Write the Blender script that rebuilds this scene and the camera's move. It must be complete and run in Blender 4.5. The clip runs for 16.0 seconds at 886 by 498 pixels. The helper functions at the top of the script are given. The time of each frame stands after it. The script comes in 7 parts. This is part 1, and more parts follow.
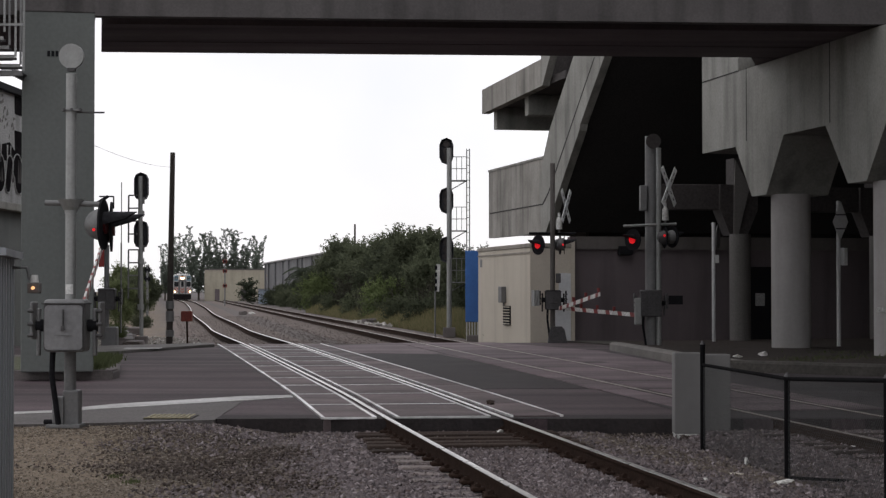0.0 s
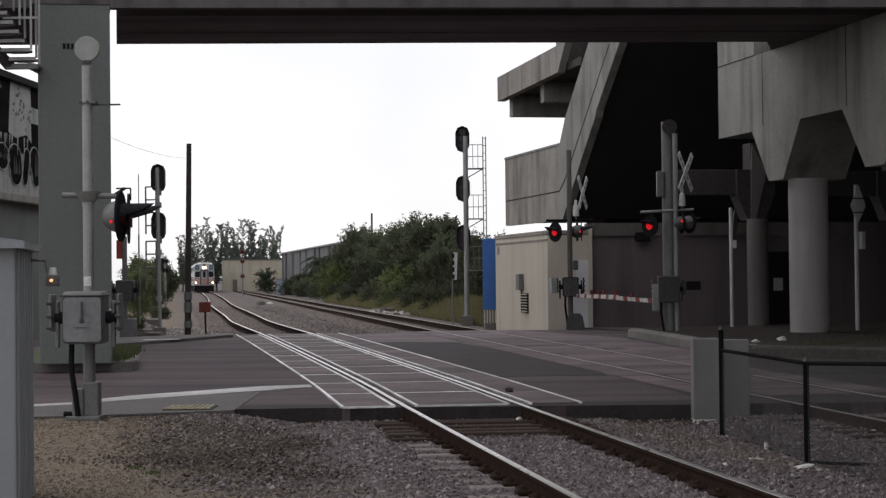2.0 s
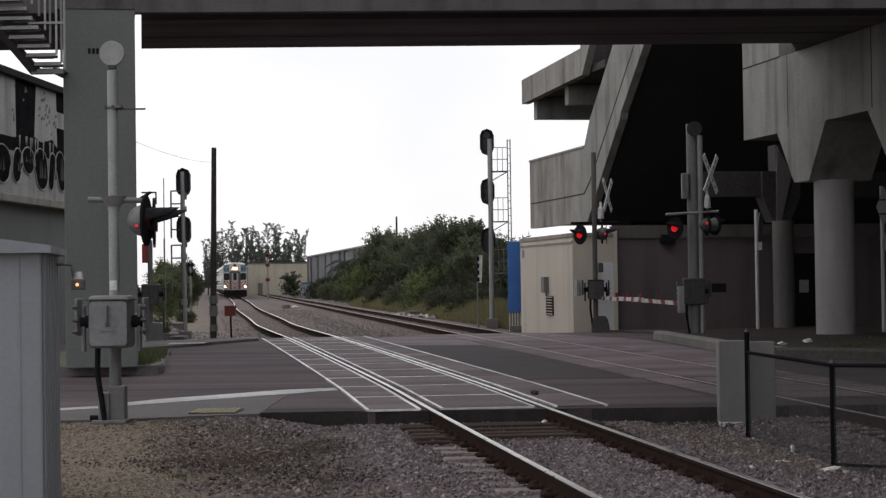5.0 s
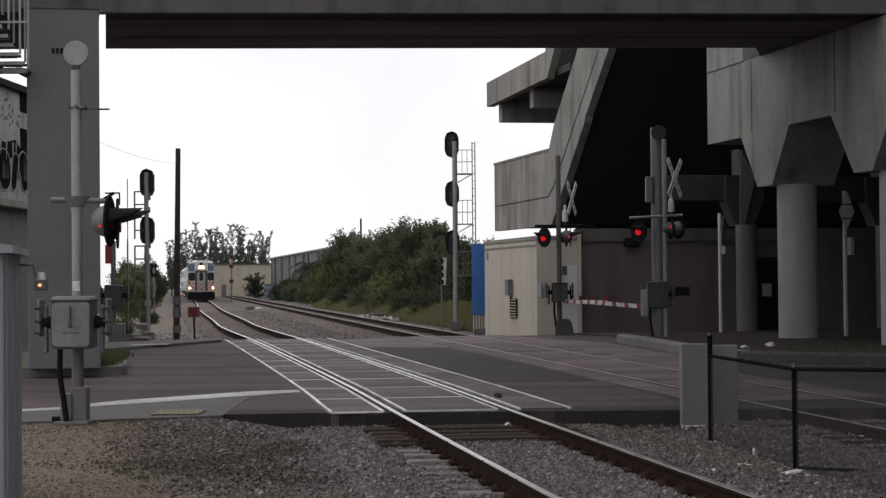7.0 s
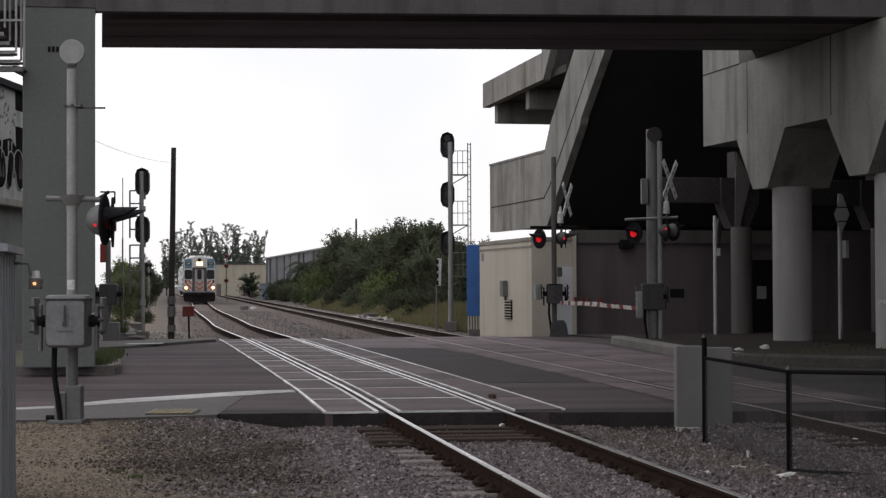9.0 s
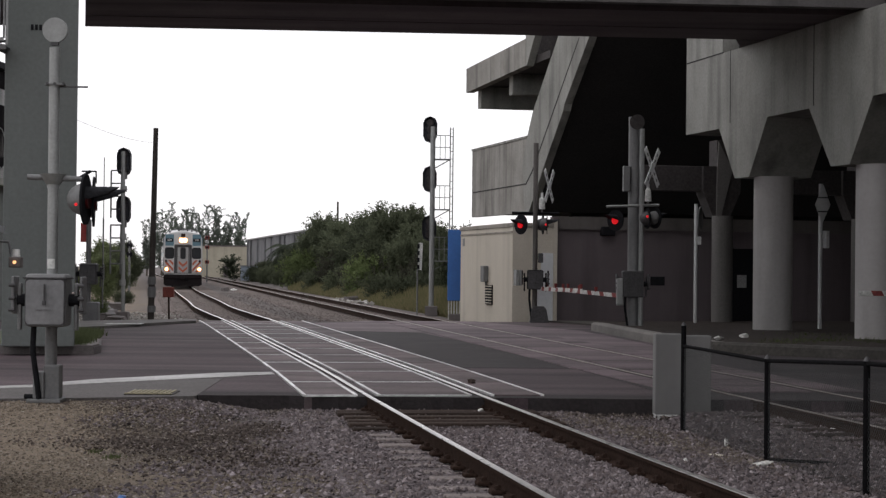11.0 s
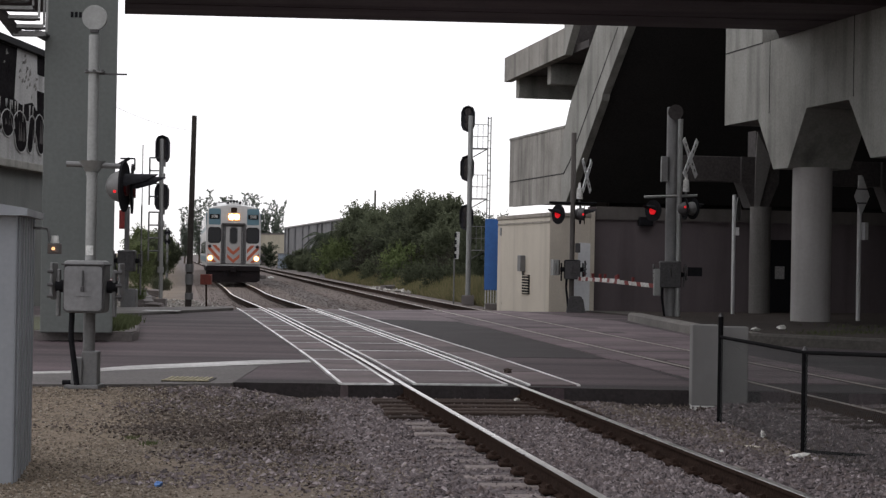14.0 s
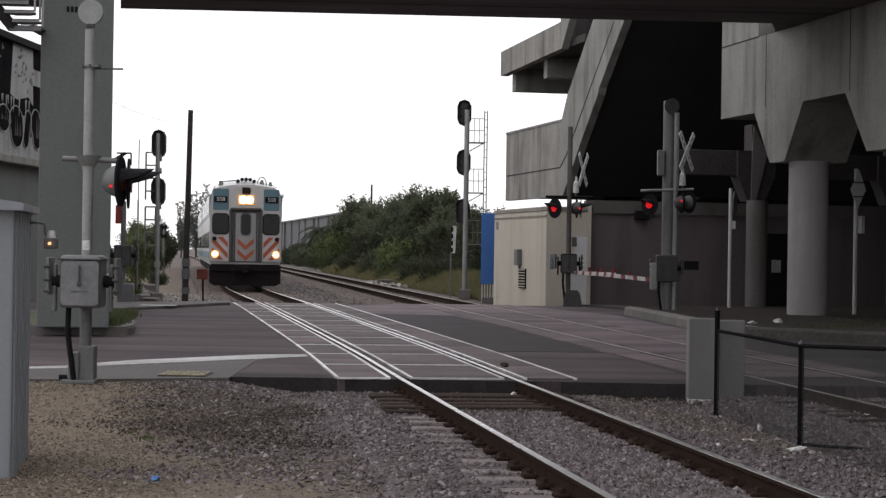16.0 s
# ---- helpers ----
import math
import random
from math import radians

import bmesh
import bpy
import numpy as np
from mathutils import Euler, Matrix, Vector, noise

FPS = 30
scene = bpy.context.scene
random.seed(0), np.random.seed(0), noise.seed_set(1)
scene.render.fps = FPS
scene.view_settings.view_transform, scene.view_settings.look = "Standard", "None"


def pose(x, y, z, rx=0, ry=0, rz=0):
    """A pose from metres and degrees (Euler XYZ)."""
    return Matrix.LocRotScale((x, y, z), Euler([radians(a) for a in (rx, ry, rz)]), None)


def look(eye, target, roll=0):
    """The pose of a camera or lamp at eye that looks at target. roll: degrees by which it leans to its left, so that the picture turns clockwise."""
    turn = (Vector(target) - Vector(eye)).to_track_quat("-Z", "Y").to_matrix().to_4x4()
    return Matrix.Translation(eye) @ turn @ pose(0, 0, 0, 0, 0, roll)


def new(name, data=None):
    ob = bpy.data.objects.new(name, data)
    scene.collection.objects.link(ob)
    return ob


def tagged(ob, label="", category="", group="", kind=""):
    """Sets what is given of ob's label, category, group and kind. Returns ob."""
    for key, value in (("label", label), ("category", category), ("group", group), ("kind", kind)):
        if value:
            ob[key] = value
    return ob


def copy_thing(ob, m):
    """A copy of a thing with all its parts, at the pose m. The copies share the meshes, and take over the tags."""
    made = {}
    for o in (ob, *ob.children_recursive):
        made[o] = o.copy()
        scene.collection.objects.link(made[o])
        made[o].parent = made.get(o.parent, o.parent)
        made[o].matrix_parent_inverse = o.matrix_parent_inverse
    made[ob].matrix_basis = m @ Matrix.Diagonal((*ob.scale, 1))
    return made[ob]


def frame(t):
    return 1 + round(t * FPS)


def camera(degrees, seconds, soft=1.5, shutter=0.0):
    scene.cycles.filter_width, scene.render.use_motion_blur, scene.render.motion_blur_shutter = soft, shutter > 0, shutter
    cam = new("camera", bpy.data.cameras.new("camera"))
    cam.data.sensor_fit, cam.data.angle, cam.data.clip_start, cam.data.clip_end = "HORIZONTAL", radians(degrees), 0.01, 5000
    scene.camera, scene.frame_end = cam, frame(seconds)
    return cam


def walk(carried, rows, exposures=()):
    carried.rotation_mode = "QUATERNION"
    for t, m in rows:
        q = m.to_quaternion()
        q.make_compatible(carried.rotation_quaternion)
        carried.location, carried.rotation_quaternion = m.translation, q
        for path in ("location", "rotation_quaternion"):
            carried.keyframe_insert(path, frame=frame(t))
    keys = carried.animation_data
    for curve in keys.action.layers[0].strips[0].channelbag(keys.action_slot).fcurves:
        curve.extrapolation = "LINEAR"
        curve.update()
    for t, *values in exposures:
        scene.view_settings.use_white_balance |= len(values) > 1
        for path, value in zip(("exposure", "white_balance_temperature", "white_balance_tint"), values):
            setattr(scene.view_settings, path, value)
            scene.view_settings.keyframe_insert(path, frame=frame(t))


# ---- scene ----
cam = camera(27.0, 16.0, soft=1.35)
EYE = 1.65
TILT = 1.28
# seconds, yaw, pitch, roll of the hand-held camera, which turns but keeps its place
TURNS = [
    (0.0, 0.0, 0.0, 0.0), (0.5, 0.105, 0.0, -0.005), (1.0, 0.247, -0.107, 0.145), (1.5, 0.347, -0.279, 0.431),
    (2.0, 0.533, -0.363, 0.626), (2.5, 0.803, -0.381, 0.804), (3.0, 1.075, -0.319, 0.579), (3.5, 1.284, -0.305, 0.471),
    (6.0, 1.149, -0.196, 1.083), (6.5, 0.619, -0.176, 0.763), (7.0, 0.193, -0.203, 0.536), (7.5, -0.004, -0.223, 0.361),
    (8.0, 0.004, -0.203, 0.479), (8.5, 0.075, -0.159, 0.602), (9.0, 0.042, -0.181, 0.215), (11.5, -0.528, -0.783, -0.691),
    (12.0, -0.301, -0.869, -0.720), (12.5, 0.194, -0.922, -0.714), (13.0, 0.576, -0.972, -0.569), (13.5, 0.740, -0.972, -1.117),
    (14.0, 0.602, -1.013, -0.978), (14.5, 0.415, -1.015, -0.878), (15.0, 0.388, -1.044, -0.975), (15.5, 0.489, -1.145, -0.892),
    (16.0, 0.493, -1.193, -0.885),
]
walk(cam, [(t, pose(0, 0, EYE, TILT) @ pose(0, 0, 0, 0, 0, yaw) @ pose(0, 0, 0, pitch) @ pose(0, 0, 0, 0, roll) @ pose(0, 0, 0, 90))
           for t, yaw, pitch, roll in TURNS], exposures=[(0.0, -0.14), (9.0, -0.15), (11.5, 0.03), (12.0, 0.05), (13.0, 0.1), (16.0, 0.1)])

# ---- light: an overcast sky with a broad, weak sun over the open left side ----
SUN_UP, SUN_ROUND = 62.0, 262.0
world = bpy.data.worlds.new("sky")
scene.world = world
world.use_nodes = True
wn, wl = world.node_tree.nodes, world.node_tree.links
sky = wn.new("ShaderNodeTexSky")
sky.sky_type, sky.sun_disc = "NISHITA", False
sky.sun_elevation, sky.sun_rotation = radians(SUN_UP), radians(SUN_ROUND)
sky.dust_density, sky.air_density = 1.0, 1.0
cloud = wn.new("ShaderNodeMix")
cloud.data_type = "RGBA"
veil = wn.new("ShaderNodeTexNoise")
veil.inputs["Scale"].default_value, veil.inputs["Detail"].default_value = 3.5, 5
thick = wn.new("ShaderNodeMapRange")
thick.inputs["From Min"].default_value, thick.inputs["From Max"].default_value = 0.4, 0.6
thick.inputs["To Min"].default_value, thick.inputs["To Max"].default_value = 0.78, 0.96
place = wn.new("ShaderNodeTexCoord")
wl.new(place.outputs["Generated"], veil.inputs["Vector"])
wl.new(veil.outputs[0], thick.inputs["Value"])
wl.new(thick.outputs[0], cloud.inputs["Factor"])
cloud.inputs["B"].default_value = (10.35, 10.15, 10.4, 1)
wl.new(sky.outputs[0], cloud.inputs["A"])
wl.new(cloud.outputs["Result"], wn["Background"].inputs[0])
wn["Background"].inputs[1].default_value = 0.118
sun_data = bpy.data.lights.new("sun", "SUN")
sun_data.energy, sun_data.angle, sun_data.color = 0.22, radians(25), (1.0, 0.97, 0.92)
sun = new("sun", sun_data)
sun.matrix_world = look((60 * math.sin(radians(SUN_ROUND)), 60 * math.cos(radians(SUN_ROUND)), 80), (0, 0, 0))


# ---- materials ----
def surface(name, colour, second=None, rough=0.8, metal=0.0, fine=30.0, broad=1.2, mix=0.5, bump=0.2, streak=0.0, vary=0.0, spec=0.5, grain=0.3, lane=0.0):
    """A procedural surface: two colours blended by broad blotches, fine grain, relief, and optional runs of dirt."""
    m = bpy.data.materials.new(name)
    m.use_nodes = True
    nt = m.node_tree
    nodes, links = nt.nodes, nt.links
    bsdf = nodes["Principled BSDF"]
    second = second or tuple(c * 0.7 for c in colour)
    coord = nodes.new("ShaderNodeTexCoord")
    info = nodes.new("ShaderNodeObjectInfo")
    scale = nodes.new("ShaderNodeVectorMath")
    scale.operation = "SCALE"
    scale.inputs[0].default_value = (13.0, 7.0, 5.0)
    links.new(info.outputs["Random"], scale.inputs["Scale"])
    add = nodes.new("ShaderNodeVectorMath")
    links.new(coord.outputs["Object"], add.inputs[0])
    links.new(scale.outputs[0], add.inputs[1])
    n1 = nodes.new("ShaderNodeTexNoise")
    n1.inputs["Scale"].default_value, n1.inputs["Detail"].default_value = broad, 6
    n1.inputs["Roughness"].default_value = 0.62
    n2 = nodes.new("ShaderNodeTexNoise")
    n2.inputs["Scale"].default_value, n2.inputs["Detail"].default_value = fine, 4
    links.new(add.outputs[0], n1.inputs["Vector"])
    links.new(add.outputs[0], n2.inputs["Vector"])
    ramp = nodes.new("ShaderNodeMapRange")
    ramp.inputs["From Min"].default_value, ramp.inputs["From Max"].default_value = 0.5 - 0.22, 0.5 + 0.22
    links.new(n1.outputs[0], ramp.inputs["Value"])
    blend = nodes.new("ShaderNodeMix")
    blend.data_type = "RGBA"
    blend.inputs["A"].default_value, blend.inputs["B"].default_value = (*colour, 1), (*second, 1)
    soft = nodes.new("ShaderNodeMath")
    soft.operation = "MULTIPLY"
    soft.inputs[1].default_value = mix
    links.new(ramp.outputs[0], soft.inputs[0])
    links.new(soft.outputs[0], blend.inputs["Factor"])
    col = blend.outputs["Result"]

    def darken(factor_socket, low, high, f0, f1):
        nonlocal col
        mr = nodes.new("ShaderNodeMapRange")
        mr.inputs["From Min"].default_value, mr.inputs["From Max"].default_value = f0, f1
        mr.inputs["To Min"].default_value, mr.inputs["To Max"].default_value = low, high
        links.new(factor_socket, mr.inputs["Value"])
        hsv = nodes.new("ShaderNodeHueSaturation")
        links.new(col, hsv.inputs["Color"])
        links.new(mr.outputs[0], hsv.inputs["Value"])
        col = hsv.outputs[0]

    darken(n2.outputs[0], 1 - grain, 1 + grain, 0.3, 0.7)
    if streak:
        stretch = nodes.new("ShaderNodeMapping")
        stretch.inputs["Scale"].default_value = (1.0, 1.0, 0.10)
        links.new(add.outputs[0], stretch.inputs["Vector"])
        n3 = nodes.new("ShaderNodeTexNoise")
        n3.inputs["Scale"].default_value, n3.inputs["Detail"].default_value = 1.6, 5
        links.new(stretch.outputs[0], n3.inputs["Vector"])
        darken(n3.outputs[0], 1.0, 1 - streak, 0.48, 0.72)
    if lane:
        stretch = nodes.new("ShaderNodeMapping")
        stretch.inputs["Scale"].default_value = (0.045, 0.8, 0.8)
        links.new(add.outputs[0], stretch.inputs["Vector"])
        n4 = nodes.new("ShaderNodeTexNoise")
        n4.inputs["Scale"].default_value, n4.inputs["Detail"].default_value = 1.0, 5
        links.new(stretch.outputs[0], n4.inputs["Vector"])
        darken(n4.outputs[0], 1 - lane, 1 + lane, 0.35, 0.65)
    if vary:
        darken(info.outputs["Random"], 1 - vary, 1 + vary, 0, 1)
    links.new(col, bsdf.inputs["Base Color"])
    bsdf.inputs["Metallic"].default_value = metal
    bsdf.inputs["Specular IOR Level"].default_value = spec
    rr = nodes.new("ShaderNodeMapRange")
    rr.inputs["To Min"].default_value, rr.inputs["To Max"].default_value = max(rough - 0.12, 0.04), min(rough + 0.12, 1)
    links.new(n1.outputs[0], rr.inputs["Value"])
    links.new(rr.outputs[0], bsdf.inputs["Roughness"])
    if bump:
        bp = nodes.new("ShaderNodeBump")
        bp.inputs["Strength"].default_value, bp.inputs["Distance"].default_value = bump, 0.02
        links.new(n2.outputs[0], bp.inputs["Height"])
        links.new(bp.outputs[0], bsdf.inputs["Normal"])
    return m


def glow(name, colour, strength):
    m = bpy.data.materials.new(name)
    m.use_nodes = True
    b = m.node_tree.nodes["Principled BSDF"]
    b.inputs["Base Color"].default_value = (*colour, 1)
    b.inputs["Emission Color"].default_value = (*colour, 1)
    b.inputs["Emission Strength"].default_value = strength
    return m


def gloss(name, colour, rough=0.08):
    m = bpy.data.materials.new(name)
    m.use_nodes = True
    b = m.node_tree.nodes["Principled BSDF"]
    b.inputs["Base Color"].default_value = (*colour, 1)
    b.inputs["Roughness"].default_value = rough
    return m


CONCRETE_MID = surface("grey_concrete", (0.1518, 0.143, 0.1364), (0.088, 0.0836, 0.0792), rough=0.9, fine=18, broad=0.6, streak=0.35, bump=0.15, grain=0.12)
FASCIA = surface("grimy_beam_concrete", (0.105, 0.096, 0.095), (0.06, 0.055, 0.055), rough=0.9, fine=18, broad=0.5, mix=0.85, streak=0.5, bump=0.15, grain=0.12)
COLUMN = surface("column_concrete", (0.3892, 0.3729, 0.3638), (0.2883, 0.2725, 0.2644), rough=0.85, fine=10, broad=0.7, streak=0.2, bump=0.05, grain=0.04)
CONCRETE = surface("concrete", (0.299, 0.2962, 0.2723), (0.1426, 0.1398, 0.1279), rough=0.88, fine=14, broad=0.42, mix=0.75, streak=0.45, bump=0.15, grain=0.12)
STAINED = surface("stained_concrete", (0.33, 0.315, 0.287), (0.15, 0.141, 0.128), rough=0.88, fine=14, broad=0.5, mix=0.85, streak=0.55, bump=0.15, grain=0.12)
CONCRETE_GREEN = surface("painted_concrete", (0.128, 0.138, 0.132), (0.102, 0.112, 0.107), rough=0.8, fine=14, broad=0.7, streak=0.18, bump=0.1, grain=0.08)
# Shade under the station and the bridge is put into this grey.
CONCRETE_DARK = surface("shade_dark_concrete", (0.05, 0.043, 0.042), (0.03, 0.026, 0.026), rough=0.9, fine=12, broad=0.4, streak=0.3, bump=0.1)
# Shadow on the bridge's underside is put into this purplish grey.
BEAM_SHADE = surface("girder_shade_concrete", (0.115, 0.092, 0.098), (0.07, 0.056, 0.06), rough=0.9, fine=10, broad=0.5, mix=0.8, lane=0.35, bump=0.1, grain=0.1)
# Deep shade under stair and platform is put into this black.
SOFFIT = surface("soffit_shade_black", (0.018, 0.016, 0.016), (0.01, 0.009, 0.009), rough=0.95, fine=12, broad=0.4, bump=0.1)
KERB = surface("kerb_concrete", (0.155, 0.1375, 0.134), (0.085, 0.07544, 0.073), rough=0.9, fine=22, broad=1.2, bump=0.25, grain=0.15)
BARRIER_PALE = surface("barrier_concrete", (0.21, 0.195, 0.18), (0.12, 0.11, 0.10), rough=0.9, fine=18, broad=0.9, mix=0.8, bump=0.25, grain=0.15)
# Dirty right end of the barrier, with station shade in its colour.
BARRIER_DIRTY_SHADE = surface("dirty_shade_barrier_concrete", (0.0756, 0.0684, 0.0612), (0.036, 0.03384, 0.0288), rough=0.92, fine=14, broad=1.1, mix=0.95, streak=0.3, bump=0.3, grain=0.25)
PANEL = surface("crossing_concrete", (0.1261, 0.09435, 0.0962), (0.0624, 0.04594, 0.0481), rough=0.75, lane=0.3, mix=0.9, fine=16, broad=1.1, vary=0.2, bump=0.2, grain=0.25)
ASPHALT = surface("asphalt", (0.0671, 0.04585, 0.0514), (0.0385, 0.02629, 0.03026), rough=0.82, fine=28, broad=0.35, mix=0.9, bump=0.3, lane=0.55)
ASPHALT_NEW = surface("fresh_asphalt", (0.0247, 0.01738, 0.01885), (0.0156, 0.01117, 0.013), rough=0.8, fine=28, broad=0.8, bump=0.3)
ASPHALT_SHADE = surface("shade_darkened_asphalt", (0.03, 0.02134, 0.02394), (0.016, 0.01145, 0.01313), rough=0.75, fine=24, broad=0.6, mix=0.9, bump=0.3, lane=0.45)
ASPHALT_EDGE = surface("tarry_asphalt_edge", (0.02, 0.0155, 0.0165), (0.034, 0.027, 0.026), rough=0.95, fine=20, broad=3, bump=0.6)
WORN_CONCRETE = surface("worn_pavement", (0.105, 0.0955, 0.092), (0.065, 0.05921, 0.058), rough=0.85, fine=22, broad=0.8, bump=0.2)
GUTTER = surface("pale_gutter", (0.5, 0.49, 0.48), (0.2, 0.19, 0.185), rough=0.55, fine=14, broad=0.9, mix=0.9, bump=0.2, grain=0.25)
BOARD_WHITE = surface("sign_white", (0.8, 0.81, 0.82), (0.6, 0.61, 0.62), rough=0.5, fine=15, broad=3.0, bump=0.0, grain=0.08)
PAINT_WHITE = surface("worn_white_paint", (0.62, 0.62, 0.60), (0.30, 0.30, 0.29), rough=0.6, fine=20, broad=3.0, mix=0.6, bump=0.1)
PAINT_YELLOW = surface("worn_yellow_paint", (0.36, 0.32, 0.21), (0.2, 0.18, 0.12), rough=0.8, fine=25, broad=6.0, bump=0.2)
RUST = surface("rusty_steel", (0.036, 0.023, 0.018), (0.018, 0.012, 0.010), rough=0.95, spec=0.03, fine=40, broad=4.0, bump=0.3)
RAILHEAD = surface("polished_rail_head", (0.8, 0.78, 0.76), (0.6, 0.57, 0.55), rough=0.3, metal=1.0, fine=10, broad=2.0, bump=0.0, grain=0.08)
DULLHEAD = surface("dull_rail_head", (0.32, 0.28, 0.255), (0.15, 0.12, 0.1), rough=0.45, metal=0.8, fine=10, broad=2.0, bump=0.0)
STEEL_EDGE = surface("bright_steel_edge", (0.95, 0.95, 0.95), (0.36, 0.34, 0.33), rough=0.4, metal=0.85, fine=9, broad=0.9, mix=0.85, bump=0.0, grain=0.2, vary=0.25)
TIE_WOOD = surface("creosoted_wood", (0.0544, 0.04, 0.0336), (0.024, 0.0192, 0.0176), rough=0.95, spec=0.1, fine=30, broad=3, bump=0.5, vary=0.3)
TIE_CONCRETE = surface("tie_concrete", (0.19, 0.1604, 0.15), (0.1, 0.08404, 0.08), rough=0.9, fine=30, broad=3, bump=0.3, vary=0.15)
GALV = surface("galvanised_steel", (0.185, 0.185, 0.185), (0.11, 0.11, 0.112), rough=0.55, metal=0.35, fine=25, broad=3.0, bump=0.05, streak=0.2, grain=0.1)
ALU = surface("dull_aluminium_paint", (0.31, 0.315, 0.31), (0.2, 0.205, 0.2), rough=0.5, metal=0.3, fine=25, broad=3.0, bump=0.05, streak=0.35, grain=0.1)
BOX_COVER = surface("worn_box_cover", (0.225, 0.225, 0.23), (0.14, 0.14, 0.145), rough=0.5, metal=0.3, fine=18, broad=2.2, mix=0.8, bump=0.05, streak=0.4, grain=0.12)
SIGN_BACK = surface("bare_sign_aluminium", (0.56, 0.56, 0.56), (0.4, 0.4, 0.4), rough=0.55, metal=0.2, fine=15, broad=2.0, bump=0.0, grain=0.08)
FENCE_BLACK = surface("black_fence_coating", (0.006, 0.006, 0.0065), (0.011, 0.010, 0.011), rough=0.9, fine=20, broad=4, bump=0.05, spec=0.04)
HOOD_GREY = surface("faded_black_paint", (0.045, 0.045, 0.052), (0.028, 0.028, 0.032), rough=0.7, fine=20, broad=4, bump=0.05, spec=0.2)
BLACK = surface("black_paint", (0.010, 0.010, 0.012), (0.018, 0.018, 0.02), rough=0.8, fine=20, broad=4, bump=0.05, spec=0.1)
DARK_STEEL = surface("dark_grey_steel", (0.07, 0.068, 0.07), (0.04, 0.038, 0.04), rough=0.6, metal=0.2, fine=20, broad=3, bump=0.05, streak=0.3)
MAST_GRIME = surface("grimy_mast_paint", (0.13, 0.118, 0.11), (0.07, 0.06, 0.055), rough=0.7, metal=0.1, fine=20, broad=2.5, streak=0.4, bump=0.08, grain=0.15)
GREY_PAINT = surface("smooth_grey_paint", (0.17, 0.1658, 0.1615), (0.1318, 0.1275, 0.1249), rough=0.7, fine=8, broad=1.0, streak=0.25, bump=0.03, grain=0.05)
SHED = surface("shed_white_paint", (0.245, 0.26, 0.285), (0.19, 0.20, 0.22), rough=0.5, fine=25, broad=1.0, bump=0.04, streak=0.2, grain=0.05)
STUCCO = surface("cream_stucco", (0.57, 0.52, 0.44), (0.46, 0.415, 0.345), rough=0.9, fine=40, broad=0.8, streak=0.15, bump=0.25, grain=0.1)
DULL_WHITE = surface("dull_white_wall", (0.34, 0.34, 0.335), (0.2, 0.2, 0.2), rough=0.85, fine=20, broad=1.2, streak=0.4, bump=0.1)
ROOF_EDGE = surface("stained_roof_edge", (0.34, 0.31, 0.27), (0.2, 0.18, 0.155), rough=0.9, fine=15, broad=0.8, streak=0.4, bump=0.15, grain=0.12)
OVERPAINT = surface("white_overpaint", (0.66, 0.67, 0.68), (0.52, 0.53, 0.55), rough=0.7, fine=10, broad=1.5, bump=0.05, grain=0.06)
# Cream stucco again, greyed for the shade under the stair.
STUCCO_GREY = surface("shade_grey_stucco", (0.1302, 0.1069, 0.1134), (0.08282, 0.06851, 0.073), rough=0.9, fine=40, broad=0.5, streak=0.3, bump=0.25, grain=0.1)
BLUE = surface("blue_sheet", (0.035, 0.14, 0.42), (0.025, 0.10, 0.33), rough=0.5, fine=10, broad=0.8, streak=0.15, bump=0.05, grain=0.08)
RED = surface("red_paint", (0.35, 0.03, 0.025), (0.22, 0.02, 0.02), rough=0.5, fine=20, broad=5, bump=0.05)
STRIPE_RED = surface("weathered_red_stripe", (0.2, 0.03, 0.028), (0.12, 0.02, 0.02), rough=0.6, fine=20, broad=5, bump=0.05)
RUST_RED = surface("faded_red_box_paint", (0.17, 0.03, 0.018), (0.1, 0.02, 0.014), rough=0.7, fine=20, broad=5, bump=0.1)
POLE_WOOD = surface("tarred_pole_wood", (0.05, 0.042, 0.036), (0.028, 0.023, 0.02), rough=0.9, fine=20, broad=2, streak=0.4, bump=0.4)
LAMP_RED = glow("lit_red_lens", (1.0, 0.012, 0.02), 0.42)
LENS_RED = gloss("dark_red_lens", (0.07, 0.004, 0.006), 0.3)
LAMP_AMBER = glow("lit_amber_lens", (1.0, 0.55, 0.25), 1.2)
LAMP_WARM = glow("lit_headlight", (1.0, 0.70, 0.36), 16.0)
# Halo round the headlights, put in as a weak orange glow.
LAMP_HALO = glow("headlight_halo_glow", (1.0, 0.42, 0.14), 0.75)
DARK_GLASS = gloss("dark_glass", (0.010, 0.011, 0.013), 0.12)
DARK_GLASS.node_tree.nodes["Principled BSDF"].inputs["Specular IOR Level"].default_value = 0.25
SCRAWL = surface("black_spray_paint", (0.011, 0.010, 0.011), (0.03, 0.029, 0.03), rough=0.95, fine=10, broad=1.5, spec=0.0, bump=0)
SOIL = surface("dark_damp_soil", (0.05, 0.042, 0.038), (0.026, 0.022, 0.02), rough=0.95, fine=14, broad=2.0, bump=0.8, grain=0.45, spec=0.1)
PALE_ROAD = surface("worn_pale_road", (0.1544, 0.1152, 0.1261), (0.09152, 0.06889, 0.07508), rough=0.8, fine=20, broad=0.5, mix=0.9, bump=0.2, lane=0.35)


